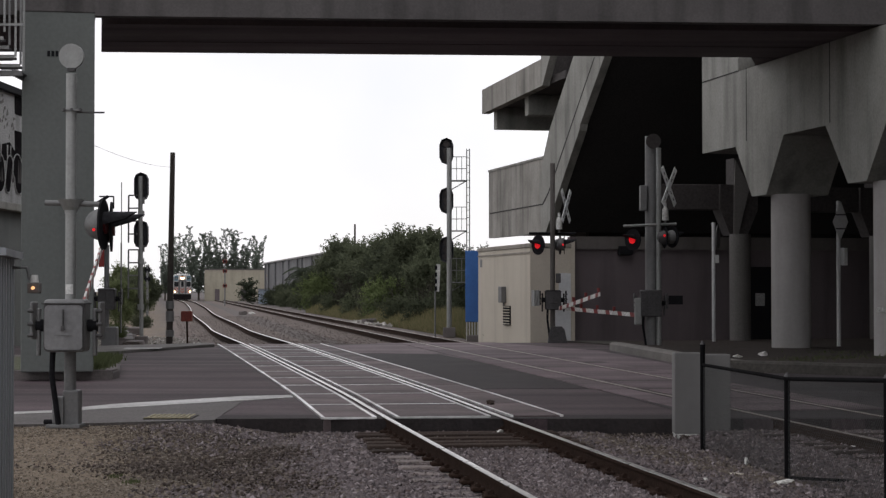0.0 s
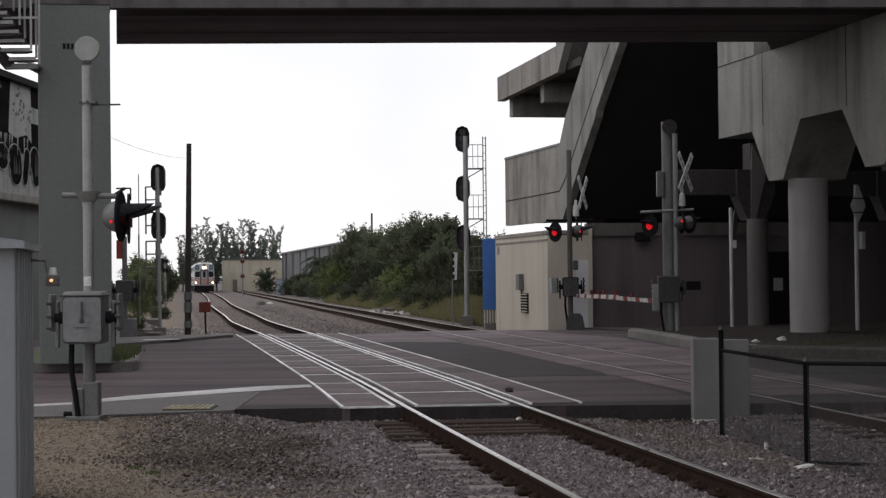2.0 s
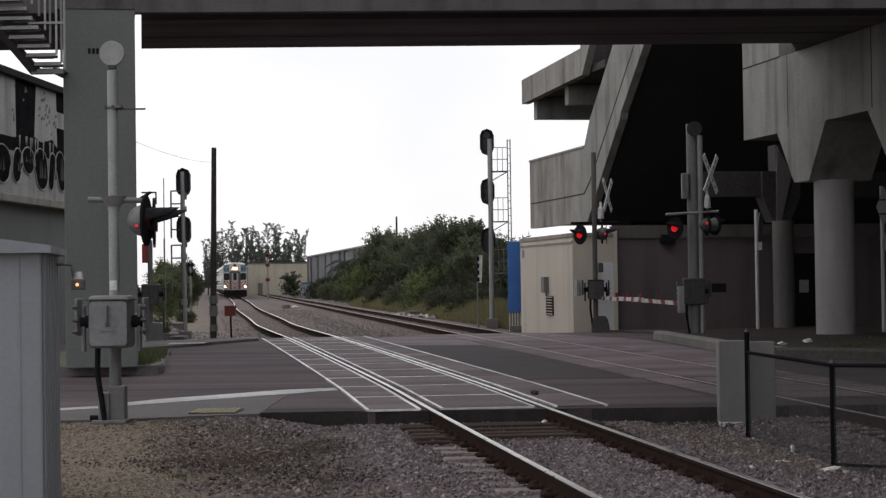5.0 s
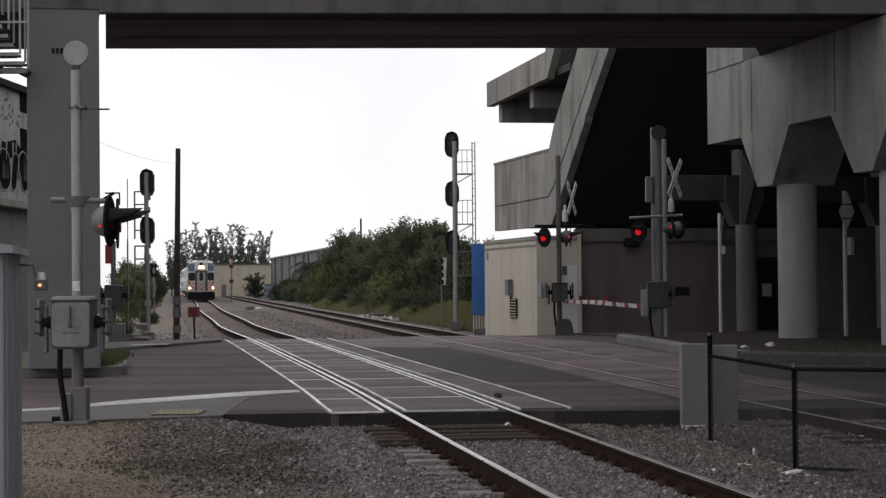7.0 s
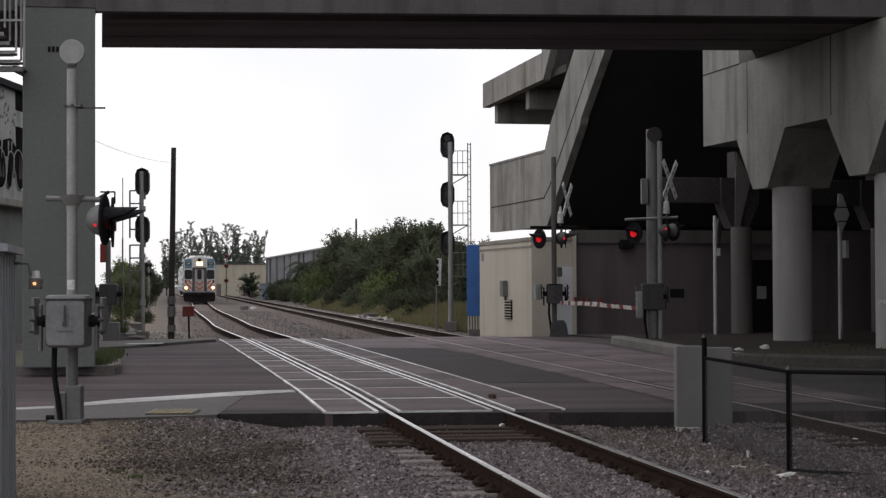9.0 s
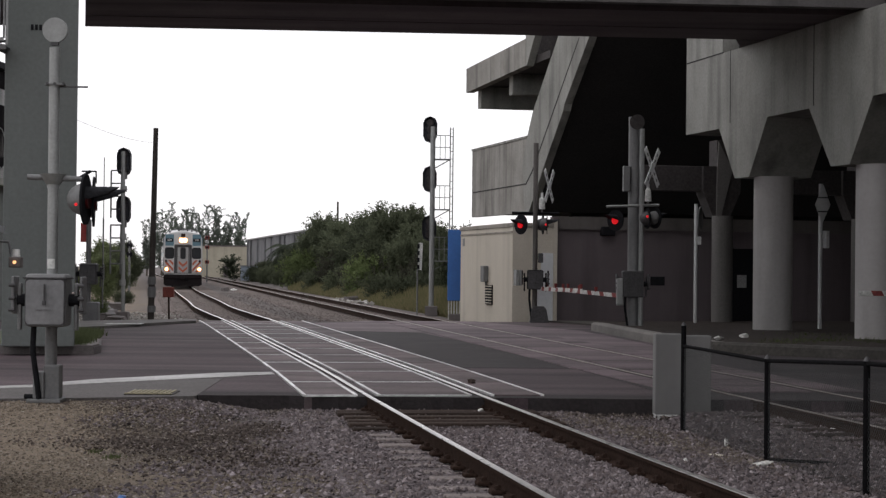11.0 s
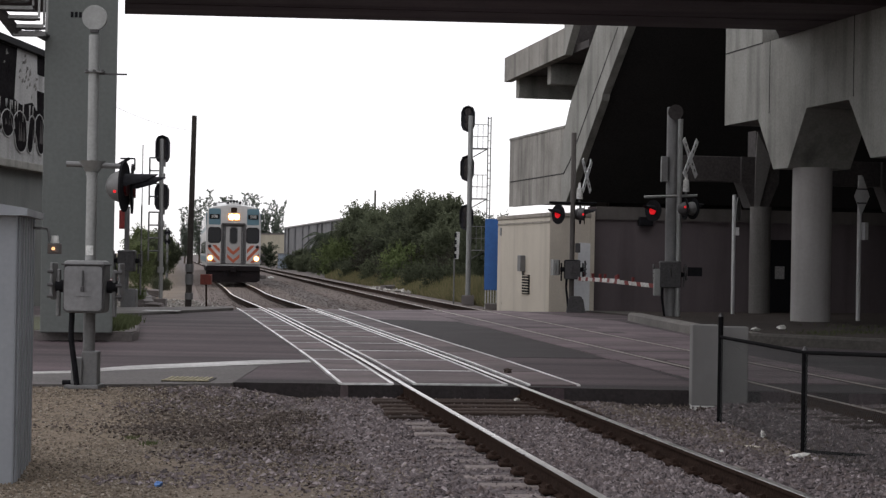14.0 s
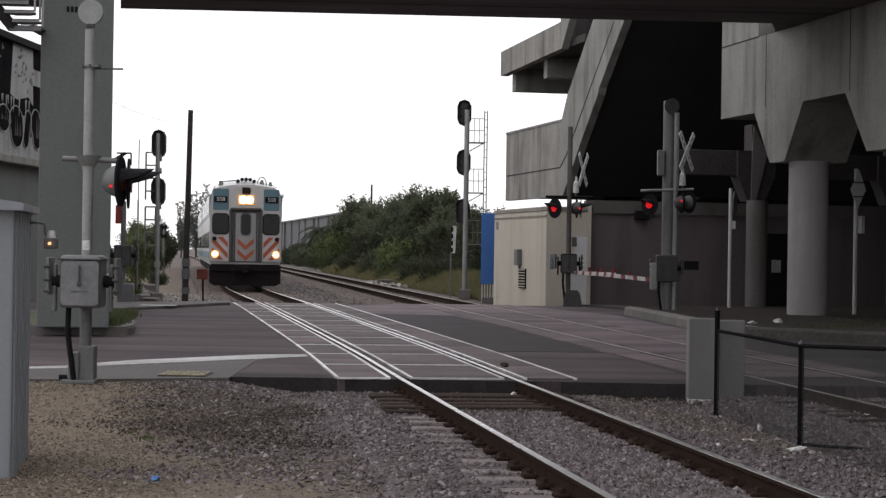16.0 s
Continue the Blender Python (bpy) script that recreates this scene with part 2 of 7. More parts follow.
# ---- mesh helpers ----
def box(bm, c, s, rz=0.0, bevel=0.0, m=None):
    """A box with centre c and size s, turned by rz degrees about its own upright axis."""
    made = bmesh.ops.create_cube(bm, size=1.0, matrix=(m or Matrix()) @ pose(*c, 0, 0, rz) @ Matrix.Diagonal((*s, 1)))
    if bevel:
        edges = {e for v in made["verts"] for e in v.link_edges}
        bmesh.ops.bevel(bm, geom=list(edges), offset=bevel, segments=2, profile=0.5, affect="EDGES")
    return bm


def rod(bm, a, b, r, r2=None, n=12):
    """A round bar from a to b."""
    a, b = Vector(a), Vector(b)
    m = Matrix.Translation((a + b) / 2) @ (b - a).to_track_quat("Z", "Y").to_matrix().to_4x4()
    bmesh.ops.create_cone(bm, cap_ends=True, segments=n, radius1=r, radius2=r if r2 is None else r2, depth=(b - a).length, matrix=m)
    return bm


def prism(bm, pts, way):
    """The outline pts (any plane), swept along way."""
    way = Vector(way)
    a = [bm.verts.new(p) for p in pts]
    b = [bm.verts.new(Vector(p) + way) for p in pts]
    bm.faces.new(a)
    bm.faces.new(b[::-1])
    for i in range(len(a)):
        j = (i + 1) % len(a)
        bm.faces.new((a[j], a[i], b[i], b[j]))
    bmesh.ops.recalc_face_normals(bm, faces=bm.faces)
    return bm


def disc(bm, c, way, r, thick, n=24, r2=None):
    way = Vector(way).normalized()
    return rod(bm, Vector(c) - way * thick / 2, Vector(c) + way * thick / 2, r, r2, n)


def rounded(bm, c, w, h, r, depth, n=5):
    """An upright plate with rounded corners in the plane across y, its front at c."""
    pts = []
    for sx, sz, a0 in ((1, 1, 0), (-1, 1, 90), (-1, -1, 180), (1, -1, 270)):
        for k in range(n + 1):
            a = radians(a0 + 90 * k / n)
            pts.append((c[0] + sx * (w / 2 - r) + r * math.cos(a), c[1], c[2] + sz * (h / 2 - r) + r * math.sin(a)))
    return prism(bm, pts, (0, depth, 0))


def sweep(bm, path, profile):
    """profile points (across, up) carried along a level path of (x, y, z)."""
    rings = []
    for i, p in enumerate(path):
        q0, q1 = Vector(path[max(i - 1, 0)]), Vector(path[min(i + 1, len(path) - 1)])
        d = (q1 - q0)
        d.z = 0
        d.normalize()
        side = Vector((d.y, -d.x, 0))
        rings.append([bm.verts.new(Vector(p) + side * u + Vector((0, 0, w))) for u, w in profile])
    n = len(profile)
    for r0, r1 in zip(rings, rings[1:]):
        for k in range(n):
            bm.faces.new((r0[k], r0[(k + 1) % n], r1[(k + 1) % n], r1[k]))
    bm.faces.new(rings[0][::-1])
    bm.faces.new(rings[-1])
    bmesh.ops.recalc_face_normals(bm, faces=bm.faces)
    return bm


def mesh_of(name, bm, material, smooth=False):
    me = bpy.data.meshes.new(name)
    if smooth:
        for face in bm.faces:
            face.smooth = True
    bm.to_mesh(me)
    bm.free()
    me.materials.append(material)
    return me


def part(name, bm, material, parent=None, label="", at=None, smooth=False):
    """One mesh object, under a thing or a part."""
    ob = new(name, mesh_of(name, bm, material, smooth))
    ob.parent = parent
    if at is not None:
        ob.matrix_basis = at
    if label:
        ob["label"] = label
    return ob


def thing(name, x, y, z, label, category, group="", rz=0.0, kind=""):
    ob = new(name)
    ob.empty_display_size = 0.2
    ob.matrix_basis = pose(x, y, z, 0, 0, rz)
    return tagged(ob, label, category, group, kind)


def B():
    return bmesh.new()


def raw_mesh(name, verts, faces, material):
    me = bpy.data.meshes.new(name)
    me.from_pydata(verts, [], faces)
    me.materials.append(material)
    return me


# ---- the lines of the two tracks: (distance ahead, sideways) ----
LINE_1 = [(8, 2.55), (16, 1.28), (24, 0.03), (30, -0.88), (45, -3.35), (57, -5.38), (66, -7.0), (76, -8.72), (88, -10.5), (117, -14.95), (135, -17.6),
          (177, -23.5), (216, -29.2), (258, -35.4), (318, -44.9), (420, -61.0)]
LINE_2 = [(8, 7.415), (420, -53.561)]


def along(line, y):
    """Sideways place of a track at the distance y, on a smooth curve through its points."""
    for i in range(len(line) - 1):
        if y <= line[i + 1][0] or i == len(line) - 2:
            (y0, x0), (y1, x1) = line[i], line[i + 1]
            before = line[max(i - 1, 0)]
            after = line[min(i + 2, len(line) - 1)]
            s0 = (x1 - before[1]) / (y1 - before[0])
            s1 = (after[1] - x0) / (after[0] - y0)
            w, h = (y - y0) / (y1 - y0), y1 - y0
            return ((2 * w**3 - 3 * w**2 + 1) * x0 + (w**3 - 2 * w**2 + w) * h * s0 + (-2 * w**3 + 3 * w**2) * x1 + (w**3 - w**2) * h * s1)


def slope(line, y):
    return (along(line, y + 0.5) - along(line, y - 0.5))


def beside(line, y, off):
    """The point at the distance y on the line, moved off metres to its right."""
    s = slope(line, y)
    k = 1 / math.hypot(1, s)
    return along(line, y) + off * k, y - off * s * k


# ---- ground, road and crossing ----
GROUND_Z = -0.24


def ground_material():
    """Crushed stone by the tracks, tan dirt with pebbles beside them, patchy weeds further off."""
    m = surface("gravelly_ground", (0.112, 0.093, 0.086), (0.055, 0.045, 0.042), rough=0.95, fine=26, broad=1.1, mix=0.95, bump=0.8, grain=0.55)
    nt = m.node_tree
    nodes, links = nt.nodes, nt.links
    bsdf = nodes["Principled BSDF"]
    stone = bsdf.inputs["Base Color"].links[0].from_socket
    coord = nodes.new("ShaderNodeTexCoord")
    split = nodes.new("ShaderNodeSeparateXYZ")
    links.new(coord.outputs["Object"], split.inputs[0])
    wob = nodes.new("ShaderNodeTexNoise")
    wob.inputs["Scale"].default_value, wob.inputs["Detail"].default_value = 0.55, 8
    links.new(coord.outputs["Object"], wob.inputs["Vector"])
    add = nodes.new("ShaderNodeMath")
    add.operation = "MULTIPLY_ADD"
    links.new(wob.outputs[0], add.inputs[0])
    add.inputs[1].default_value = 6.0
    links.new(split.outputs["X"], add.inputs[2])
    # the dirt lies to the left of a line that slants with the track
    lean = nodes.new("ShaderNodeMath")
    lean.operation = "MULTIPLY_ADD"
    links.new(split.outputs["Y"], lean.inputs[0])
    lean.inputs[1].default_value = 0.16
    links.new(add.outputs[0], lean.inputs[2])
    edge = nodes.new("ShaderNodeMapRange")
    edge.inputs["From Min"].default_value, edge.inputs["From Max"].default_value = 2.6, 5.2
    links.new(lean.outputs[0], edge.inputs["Value"])
    peb = nodes.new("ShaderNodeTexVoronoi")
    peb.inputs["Scale"].default_value = 22
    links.new(coord.outputs["Object"], peb.inputs["Vector"])
    dirt = nodes.new("ShaderNodeMix")
    dirt.data_type = "RGBA"
    dirt.inputs["A"].default_value, dirt.inputs["B"].default_value = (0.215, 0.166, 0.116, 1), (0.105, 0.08, 0.058, 1)
    links.new(peb.outputs["Distance"], dirt.inputs["Factor"])
    # earth: dark soil trodden over the shoulder, in an uneven patch
    off = nodes.new("ShaderNodeVectorMath")
    off.operation = "SUBTRACT"
    off.inputs[1].default_value = (-2.6, 20.3, 0.0)
    links.new(coord.outputs["Object"], off.inputs[0])
    turn = nodes.new("ShaderNodeMapping")
    turn.inputs["Rotation"].default_value = (0, 0, radians(-14))
    turn.inputs["Scale"].default_value = (1.0, 0.3, 0.0)
    links.new(off.outputs[0], turn.inputs["Vector"])
    away = nodes.new("ShaderNodeVectorMath")
    away.operation = "LENGTH"
    links.new(turn.outputs[0], away.inputs[0])
    ragged = nodes.new("ShaderNodeTexNoise")
    ragged.inputs["Scale"].default_value, ragged.inputs["Detail"].default_value = 1.6, 8
    ragged.inputs["Roughness"].default_value = 0.7
    links.new(coord.outputs["Object"], ragged.inputs["Vector"])
    spill = nodes.new("ShaderNodeMath")
    spill.operation = "MULTIPLY_ADD"
    links.new(ragged.outputs[0], spill.inputs[0])
    spill.inputs[1].default_value = 3.2
    links.new(away.outputs["Value"], spill.inputs[2])
    patch = nodes.new("ShaderNodeMapRange")
    patch.inputs["From Min"].default_value, patch.inputs["From Max"].default_value = 2.0, 2.6
    patch.inputs["To Min"].default_value, patch.inputs["To Max"].default_value = 0.9, 0.0
    links.new(spill.outputs[0], patch.inputs["Value"])
    earth = nodes.new("ShaderNodeMix")
    earth.data_type = "RGBA"
    links.new(patch.outputs[0], earth.inputs["Factor"])
    earth.inputs["B"].default_value = (0.036, 0.026, 0.021, 1)
    out = nodes.new("ShaderNodeMix")
    out.data_type = "RGBA"
    links.new(edge.outputs[0], out.inputs["Factor"])
    links.new(dirt.outputs["Result"], out.inputs["A"])
    links.new(stone, out.inputs["B"])
    links.new(out.outputs["Result"], earth.inputs["A"])
    links.new(earth.outputs["Result"], bsdf.inputs["Base Color"])
    return m


GROUND = ground_material()
BALLAST = surface("ballast_bed", (0.102, 0.083, 0.086), (0.064, 0.051, 0.054), rough=0.95, fine=24, broad=1.5, bump=0.9, grain=0.6)
FAR_BALLAST = surface("brown_ballast_bed", (0.135, 0.103, 0.09), (0.07, 0.053, 0.046), rough=0.95, fine=16, broad=0.9, mix=0.95, bump=0.7, grain=0.5)


def ground_height(x, y):
    """The dirt verge rises to the road on the left side."""
    a, b = min(max((-1.6 - x) / 1.8, 0), 1), min(max((y - 18.5) / 4.0, 0), 1)
    a, b = a * a * (3 - 2 * a), b * b * (3 - 2 * b)
    rough_z = 0.05 * noise.noise((x * 0.5, y * 0.5, 0)) if 8 < y < 23.8 and abs(x) < 13.5 else 0
    return GROUND_Z + rough_z * (1 - 0.7 * a) + (0.19 * a * b if y < 24.3 and x > -30 else 0)


def ground_sheet():
    bm = B()
    xs = [-2500, -400, -120] + [x * 1.0 for x in range(-14, 15)] + [120, 400, 2500]
    ys = [-2500, -300, 0] + [8 + 0.8 * k for k in range(20)] + [24.0, 24.6, 56, 120, 300, 800, 2600]
    grid = [[bm.verts.new((x, y, ground_height(x, y))) for x in xs] for y in ys]
    for r0, r1 in zip(grid, grid[1:]):
        for k in range(len(xs) - 1):
            bm.faces.new((r0[k], r0[k + 1], r1[k + 1], r1[k]))
    tagged(part("ground", bm, GROUND), "flat ground of grey crushed stone and tan dirt", "ground", kind="structure")


ground_sheet()

ROAD_NEAR, ROAD_FAR = 24.05, 56.2


def road_surface():
    bm = B()
    prism(bm, [(-60, ROAD_NEAR + 0.3, -0.45), (-8, ROAD_NEAR, -0.45), (18, ROAD_NEAR - 0.2, -0.45), (60, ROAD_NEAR - 0.6, -0.45), (60, 61.0, -0.45), (4, 59.2, -0.45),
               (-3, 57.2, -0.45), (-7.5, 55.6, -0.45), (-60, 53.5, -0.45)], (0, 0, 0.425))
    bmesh.ops.translate(bm, verts=bm.verts, vec=(0, 0, 0.005))
    tagged(part("road", bm, ASPHALT), "wide worn dark asphalt road across the tracks", "road", kind="structure")
    bm = B()
    rough = []
    for k in range(100):
        x = -8.2 + k * 0.165
        rough.append((x, ROAD_NEAR - 0.10 - 0.10 * noise.noise((x * 1.3, 3, 0)) - 0.05 * noise.noise((x * 6, 1, 0)), -0.4))
    prism(bm, [(8.3, ROAD_NEAR + 0.55, -0.4), (-8.2, ROAD_NEAR + 0.6, -0.4)] + rough, (0, 0, 0.386))
    tagged(part("road_edge", bm, ASPHALT_EDGE), "broken tarry black edge of the asphalt", "road edge", kind="structure")
    bm = B()
    prism(bm, [(-2.4, 48.9, -0.05), (-0.1, 47.9, -0.05), (1.0, 42.0, -0.05), (1.78, 37.2, -0.05), (2.46, 31.4, -0.05), (0.55, 31.2, -0.05), (-0.42, 37.1, -0.05)], (0, 0, 0.035))
    tagged(part("road_patch", bm, ASPHALT_NEW), "darker patch of newer asphalt between the tracks", "road", kind="structure")
    bm = B()
    prism(bm, [(-6.961, 22.64, -0.3), (-4.682, 23.027, -0.3), (-2.937, 23.737, -0.3), (-2.995, 27.632, -0.3), (-4.362, 26.674, -0.3), (-7.425, 23.225, -0.3)], (0, 0, 0.287))
    tagged(part("pavement", bm, WORN_CONCRETE), "worn grey concrete apron at the road edge", "pavement", kind="structure")
    bm = B()
    prism(bm, [(-7.777, 23.427, -0.3), (-5.326, 25.062, -0.3), (-4.655, 26.03, -0.3), (-2.941, 27.918, -0.3), (-2.317, 28.661, -0.3), (-2.412, 29.284, -0.3), (-3.14, 28.969, -0.3), (-4.818, 26.941, -0.3), (-5.427, 25.537, -0.3), (-7.879, 23.737, -0.3)], (0, 0, 0.293))
    tagged(part("trim", bm, GUTTER), "pale worn gutter strip along the road", "gutter", kind="structure")
    # far pavement strip behind the road
    bm = B()
    prism(bm, [(-8.887, 47.265, -0.3), (-6.733, 54.427, -0.3), (-6.944, 56.127, -0.3), (-10.852, 51.81, -0.3)], (0, 0, 0.36))
    tagged(part("pavement", bm, CONCRETE_MID), "pale concrete strip at the far side of the road", "pavement", kind="structure")
    bm = B()
    prism(bm, [(-1.87, 58.1, -0.05), (1.6, 59.0, -0.05), (4.3, 50.8, -0.05), (5.1, 41.7, -0.05), (5.1, 36.0, -0.05), (4.2, 31.6, -0.05), (2.49, 31.4, -0.05), (1.81, 37.2, -0.05), (1.03, 42.0, -0.05), (-0.07, 47.93, -0.05), (-2.4, 48.95, -0.05), (-3.4, 55.2, -0.05)], (0, 0, 0.038))
    tagged(part("road_patch", bm, PALE_ROAD), "paler worn road surface around the second track", "road", kind="structure")
    # Dark patch laid on the road for the shadow of the guideway.
    bm = B()
    prism(bm, [(4.25, 31.5, -0.05), (5.15, 36.0, -0.05), (5.2, 38.5, -0.05), (6.0, 37.4, -0.05), (7.3, 36.2, -0.05), (9.7, 34.5, -0.05), (20, 30, -0.05), (20, 24.0, -0.05), (3.4, 24.15, -0.05), (2.9, 28.5, -0.05), (2.55, 31.3, -0.05)], (0, 0, 0.037))
    tagged(part("road_patch", bm, ASPHALT_SHADE), "asphalt by the second track, darkened for the guideway's shade", "road", kind="structure")
    # pale paint marks near the far pavement
    for k in range(5):
        x, y = -8.204, 50.357
        bm = box(B(), (x - 0.4 + 0.2 * k, y + 0.15, 0.064), (0.16, 0.6, 0.01))
        tagged(part("paint_mark", bm, PAINT_WHITE), "short white paint mark on the pavement edge", "road marking", kind="structure")


road_surface()


def median():
    bm = B()
    a = [(-40, 33.8), (-6.177, 34.54), (-6.209, 35.449), (-6.67, 38.214), (-7.592, 42.896), (-40, 42.5)]
    prism(bm, [(x, y, -0.1) for x, y in a], (0, 0, 0.25))
    bmesh.ops.bevel(bm, geom=bm.edges[:], offset=0.03, segments=2, affect="EDGES")
    tagged(part("pavement", bm, KERB), "raised concrete kerb round a grassy island", "kerb", kind="structure")
    bm = B()
    prism(bm, [(-40, 34.3, 0.1), (-6.37, 34.85, 0.1), (-7.6, 41.6, 0.1), (-40, 41.8, 0.1)], (0, 0, 0.058))
    tagged(part("grass_bed", bm, surface("thin_grass", (0.06, 0.075, 0.035), (0.12, 0.10, 0.07), fine=30, broad=3, bump=0.8)), "thin dry grass on the median", "grass", kind="structure")


median()

RAIL_PROFILE = [(-0.07, -0.17), (0.07, -0.17), (0.07, -0.155), (0.012, -0.14), (0.012, -0.045), (0.036, -0.034), (0.036, -0.006), (-0.036, -0.006), (-0.036, -0.034),
                (-0.012, -0.045), (-0.012, -0.14), (-0.07, -0.155)]
HEAD_PROFILE = [(-0.034, -0.008), (0.034, -0.008), (0.03, 0.0), (-0.03, 0.0)]


def railway(line, label, head):
    """A track: two rails, each with its worn bright head."""
    t = thing("railway_track", along(line, 10), 10, 0, label, "railway track", "railway tracks")
    ox, oy = along(line, 10), 10
    ys = [8 + 2 * k for k in range(34)] + [78 + 6 * k for k in range(57)]
    for off in (-0.7525, 0.7525):
        path = [(*beside(line, y, off), 0) for y in ys]
        path = [(x - ox, y - oy, z) for x, y, z in path]
        r = part("rail", sweep(B(), path, RAIL_PROFILE), RUST, t, "rust-brown steel rail")
        part("rail_head", sweep(B(), path, HEAD_PROFILE), head, r, "worn running surface of the rail")
    return t


TRACK_1 = railway(LINE_1, "curving railway track of rusty rails with bright polished heads", RAILHEAD)
TRACK_2 = railway(LINE_2, "second railway track of rusty brown rails beside the first", DULLHEAD)


def bed(line, y0, y1, half, top, material, label):
    path = [(along(line, y0 + (y1 - y0) * k / 40), y0 + (y1 - y0) * k / 40, 0) for k in range(41)]
    sweep_bm = sweep(B(), path, [(-half - 0.5, GROUND_Z - 0.1), (half + 0.5, GROUND_Z - 0.1), (half, top), (-half, top)])
    tagged(part("ballast_bed", sweep_bm, material), label, "ballast", kind="structure")


bed(LINE_1, 8, 23.9, 1.9, -0.185, BALLAST, "grey ballast bed under the near track")
bed(LINE_2, 8, 23.8, 1.8, -0.165, BALLAST, "grey ballast bed under the second track")
bed(LINE_1, 56.6, 400, 2.2, -0.2, FAR_BALLAST, "brownish ballast bed running into the distance")
bed(LINE_2, 59, 400, 2.2, -0.2, FAR_BALLAST, "brownish ballast bed beside the bushes")


# ---- the road bridge overhead ----
def overhead_bridge():
    zs = 8.05
    t = thing("overhead_bridge", 0, 46, zs, "grey concrete bridge deck overhead, shade put into its dark underside", "bridge")
    x1 = 26.0

    def at_y(x, near):
        return (43.2 + (x + 9.2) * 0.075 if near else 49.57 + (x + 9.2) * 0.065) - 46

    # the deck ends obliquely beside the column
    xn, xf = -8.017, -9.204
    bm = B()
    prism(bm, [(xn, at_y(xn, 1), 0.35), (x1, at_y(x1, 1), 0.35), (x1, at_y(x1, 0), 0.35), (xf, at_y(xf, 0), 0.35)], (0, 0, 0.5))
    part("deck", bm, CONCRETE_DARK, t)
    for k0, k1 in ((0.15, 0.625), (0.65, 0.985)):
        bm = B()

        def edge(k, x=None):
            x = xn + (xf - xn) * k if x is None else x
            return x, at_y(x, 1) + (at_y(x, 0) - at_y(x, 1)) * k, 0

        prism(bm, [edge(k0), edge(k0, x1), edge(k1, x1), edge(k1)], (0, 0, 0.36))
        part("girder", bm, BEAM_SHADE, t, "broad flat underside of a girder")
    bm = B()
    prism(bm, [(-14.2, at_y(-14.2, 1) - 0.25, 0.02), (x1, at_y(x1, 1) - 0.25, 0.02), (x1, at_y(x1, 1) + 0.1, 0.02), (-14.2, at_y(-14.2, 1) + 0.1, 0.02)], (0, 0, 1.5))
    part("parapet", bm, FASCIA, t, "weathered dark grey concrete edge beam")
    # Slab added above the girder to darken it.
    bm = B()
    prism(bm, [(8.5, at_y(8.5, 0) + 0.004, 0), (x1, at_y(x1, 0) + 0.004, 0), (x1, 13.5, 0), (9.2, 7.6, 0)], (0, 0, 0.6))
    part("side_slab", bm, BEAM_SHADE, t, "shade-dark slab added where the bridge meets the guideway")
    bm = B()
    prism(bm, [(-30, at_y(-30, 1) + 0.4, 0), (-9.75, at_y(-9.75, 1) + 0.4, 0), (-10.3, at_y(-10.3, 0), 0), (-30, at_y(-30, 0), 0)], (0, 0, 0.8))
    part("side_span", bm, BEAM_SHADE, t, "underside of the next span, darkened for shade")


overhead_bridge()


def bridge_column():
    w = 1.309
    t = thing("bridge_column", -7.170, 34.370, 0.15, "square grey-green painted concrete bridge column on the median", "column", rz=10.7)
    bm = box(B(), (0, 0, 4.2), (w, 1.0, 8.4), bevel=0.02)
    part("shaft", bm, CONCRETE_GREEN, t)
    bm = box(B(), (-0.06, 0.0, 7.62), (w + 0.14, 1.04, 2.0), bevel=0.02)
    part("cap", bm, FASCIA, t, "stained concrete cap beam")
    for k in range(3):
        part("number_bar", box(B(), (-0.177 + 0.075 * k, -0.505, 5.852), (0.05, 0.012, 0.1)), BLACK, t, "small black painted mark")


bridge_column()


# ---- the elevated station along the tracks ----
STATION = pose(9.0, 51.8, 0, 0, 0, 11.86)


def station_thing(name, label, category, kind=""):
    ob = new(name)
    ob.matrix_basis = STATION
    return tagged(ob, label, category, kind=kind)


def profile(pts, v0, v1):
    """A slab whose outline is given along the station (u, z), from v0 to v1 across."""
    return prism(B(), [(v0, u, z) for u, z in pts], (v1 - v0, 0, 0))


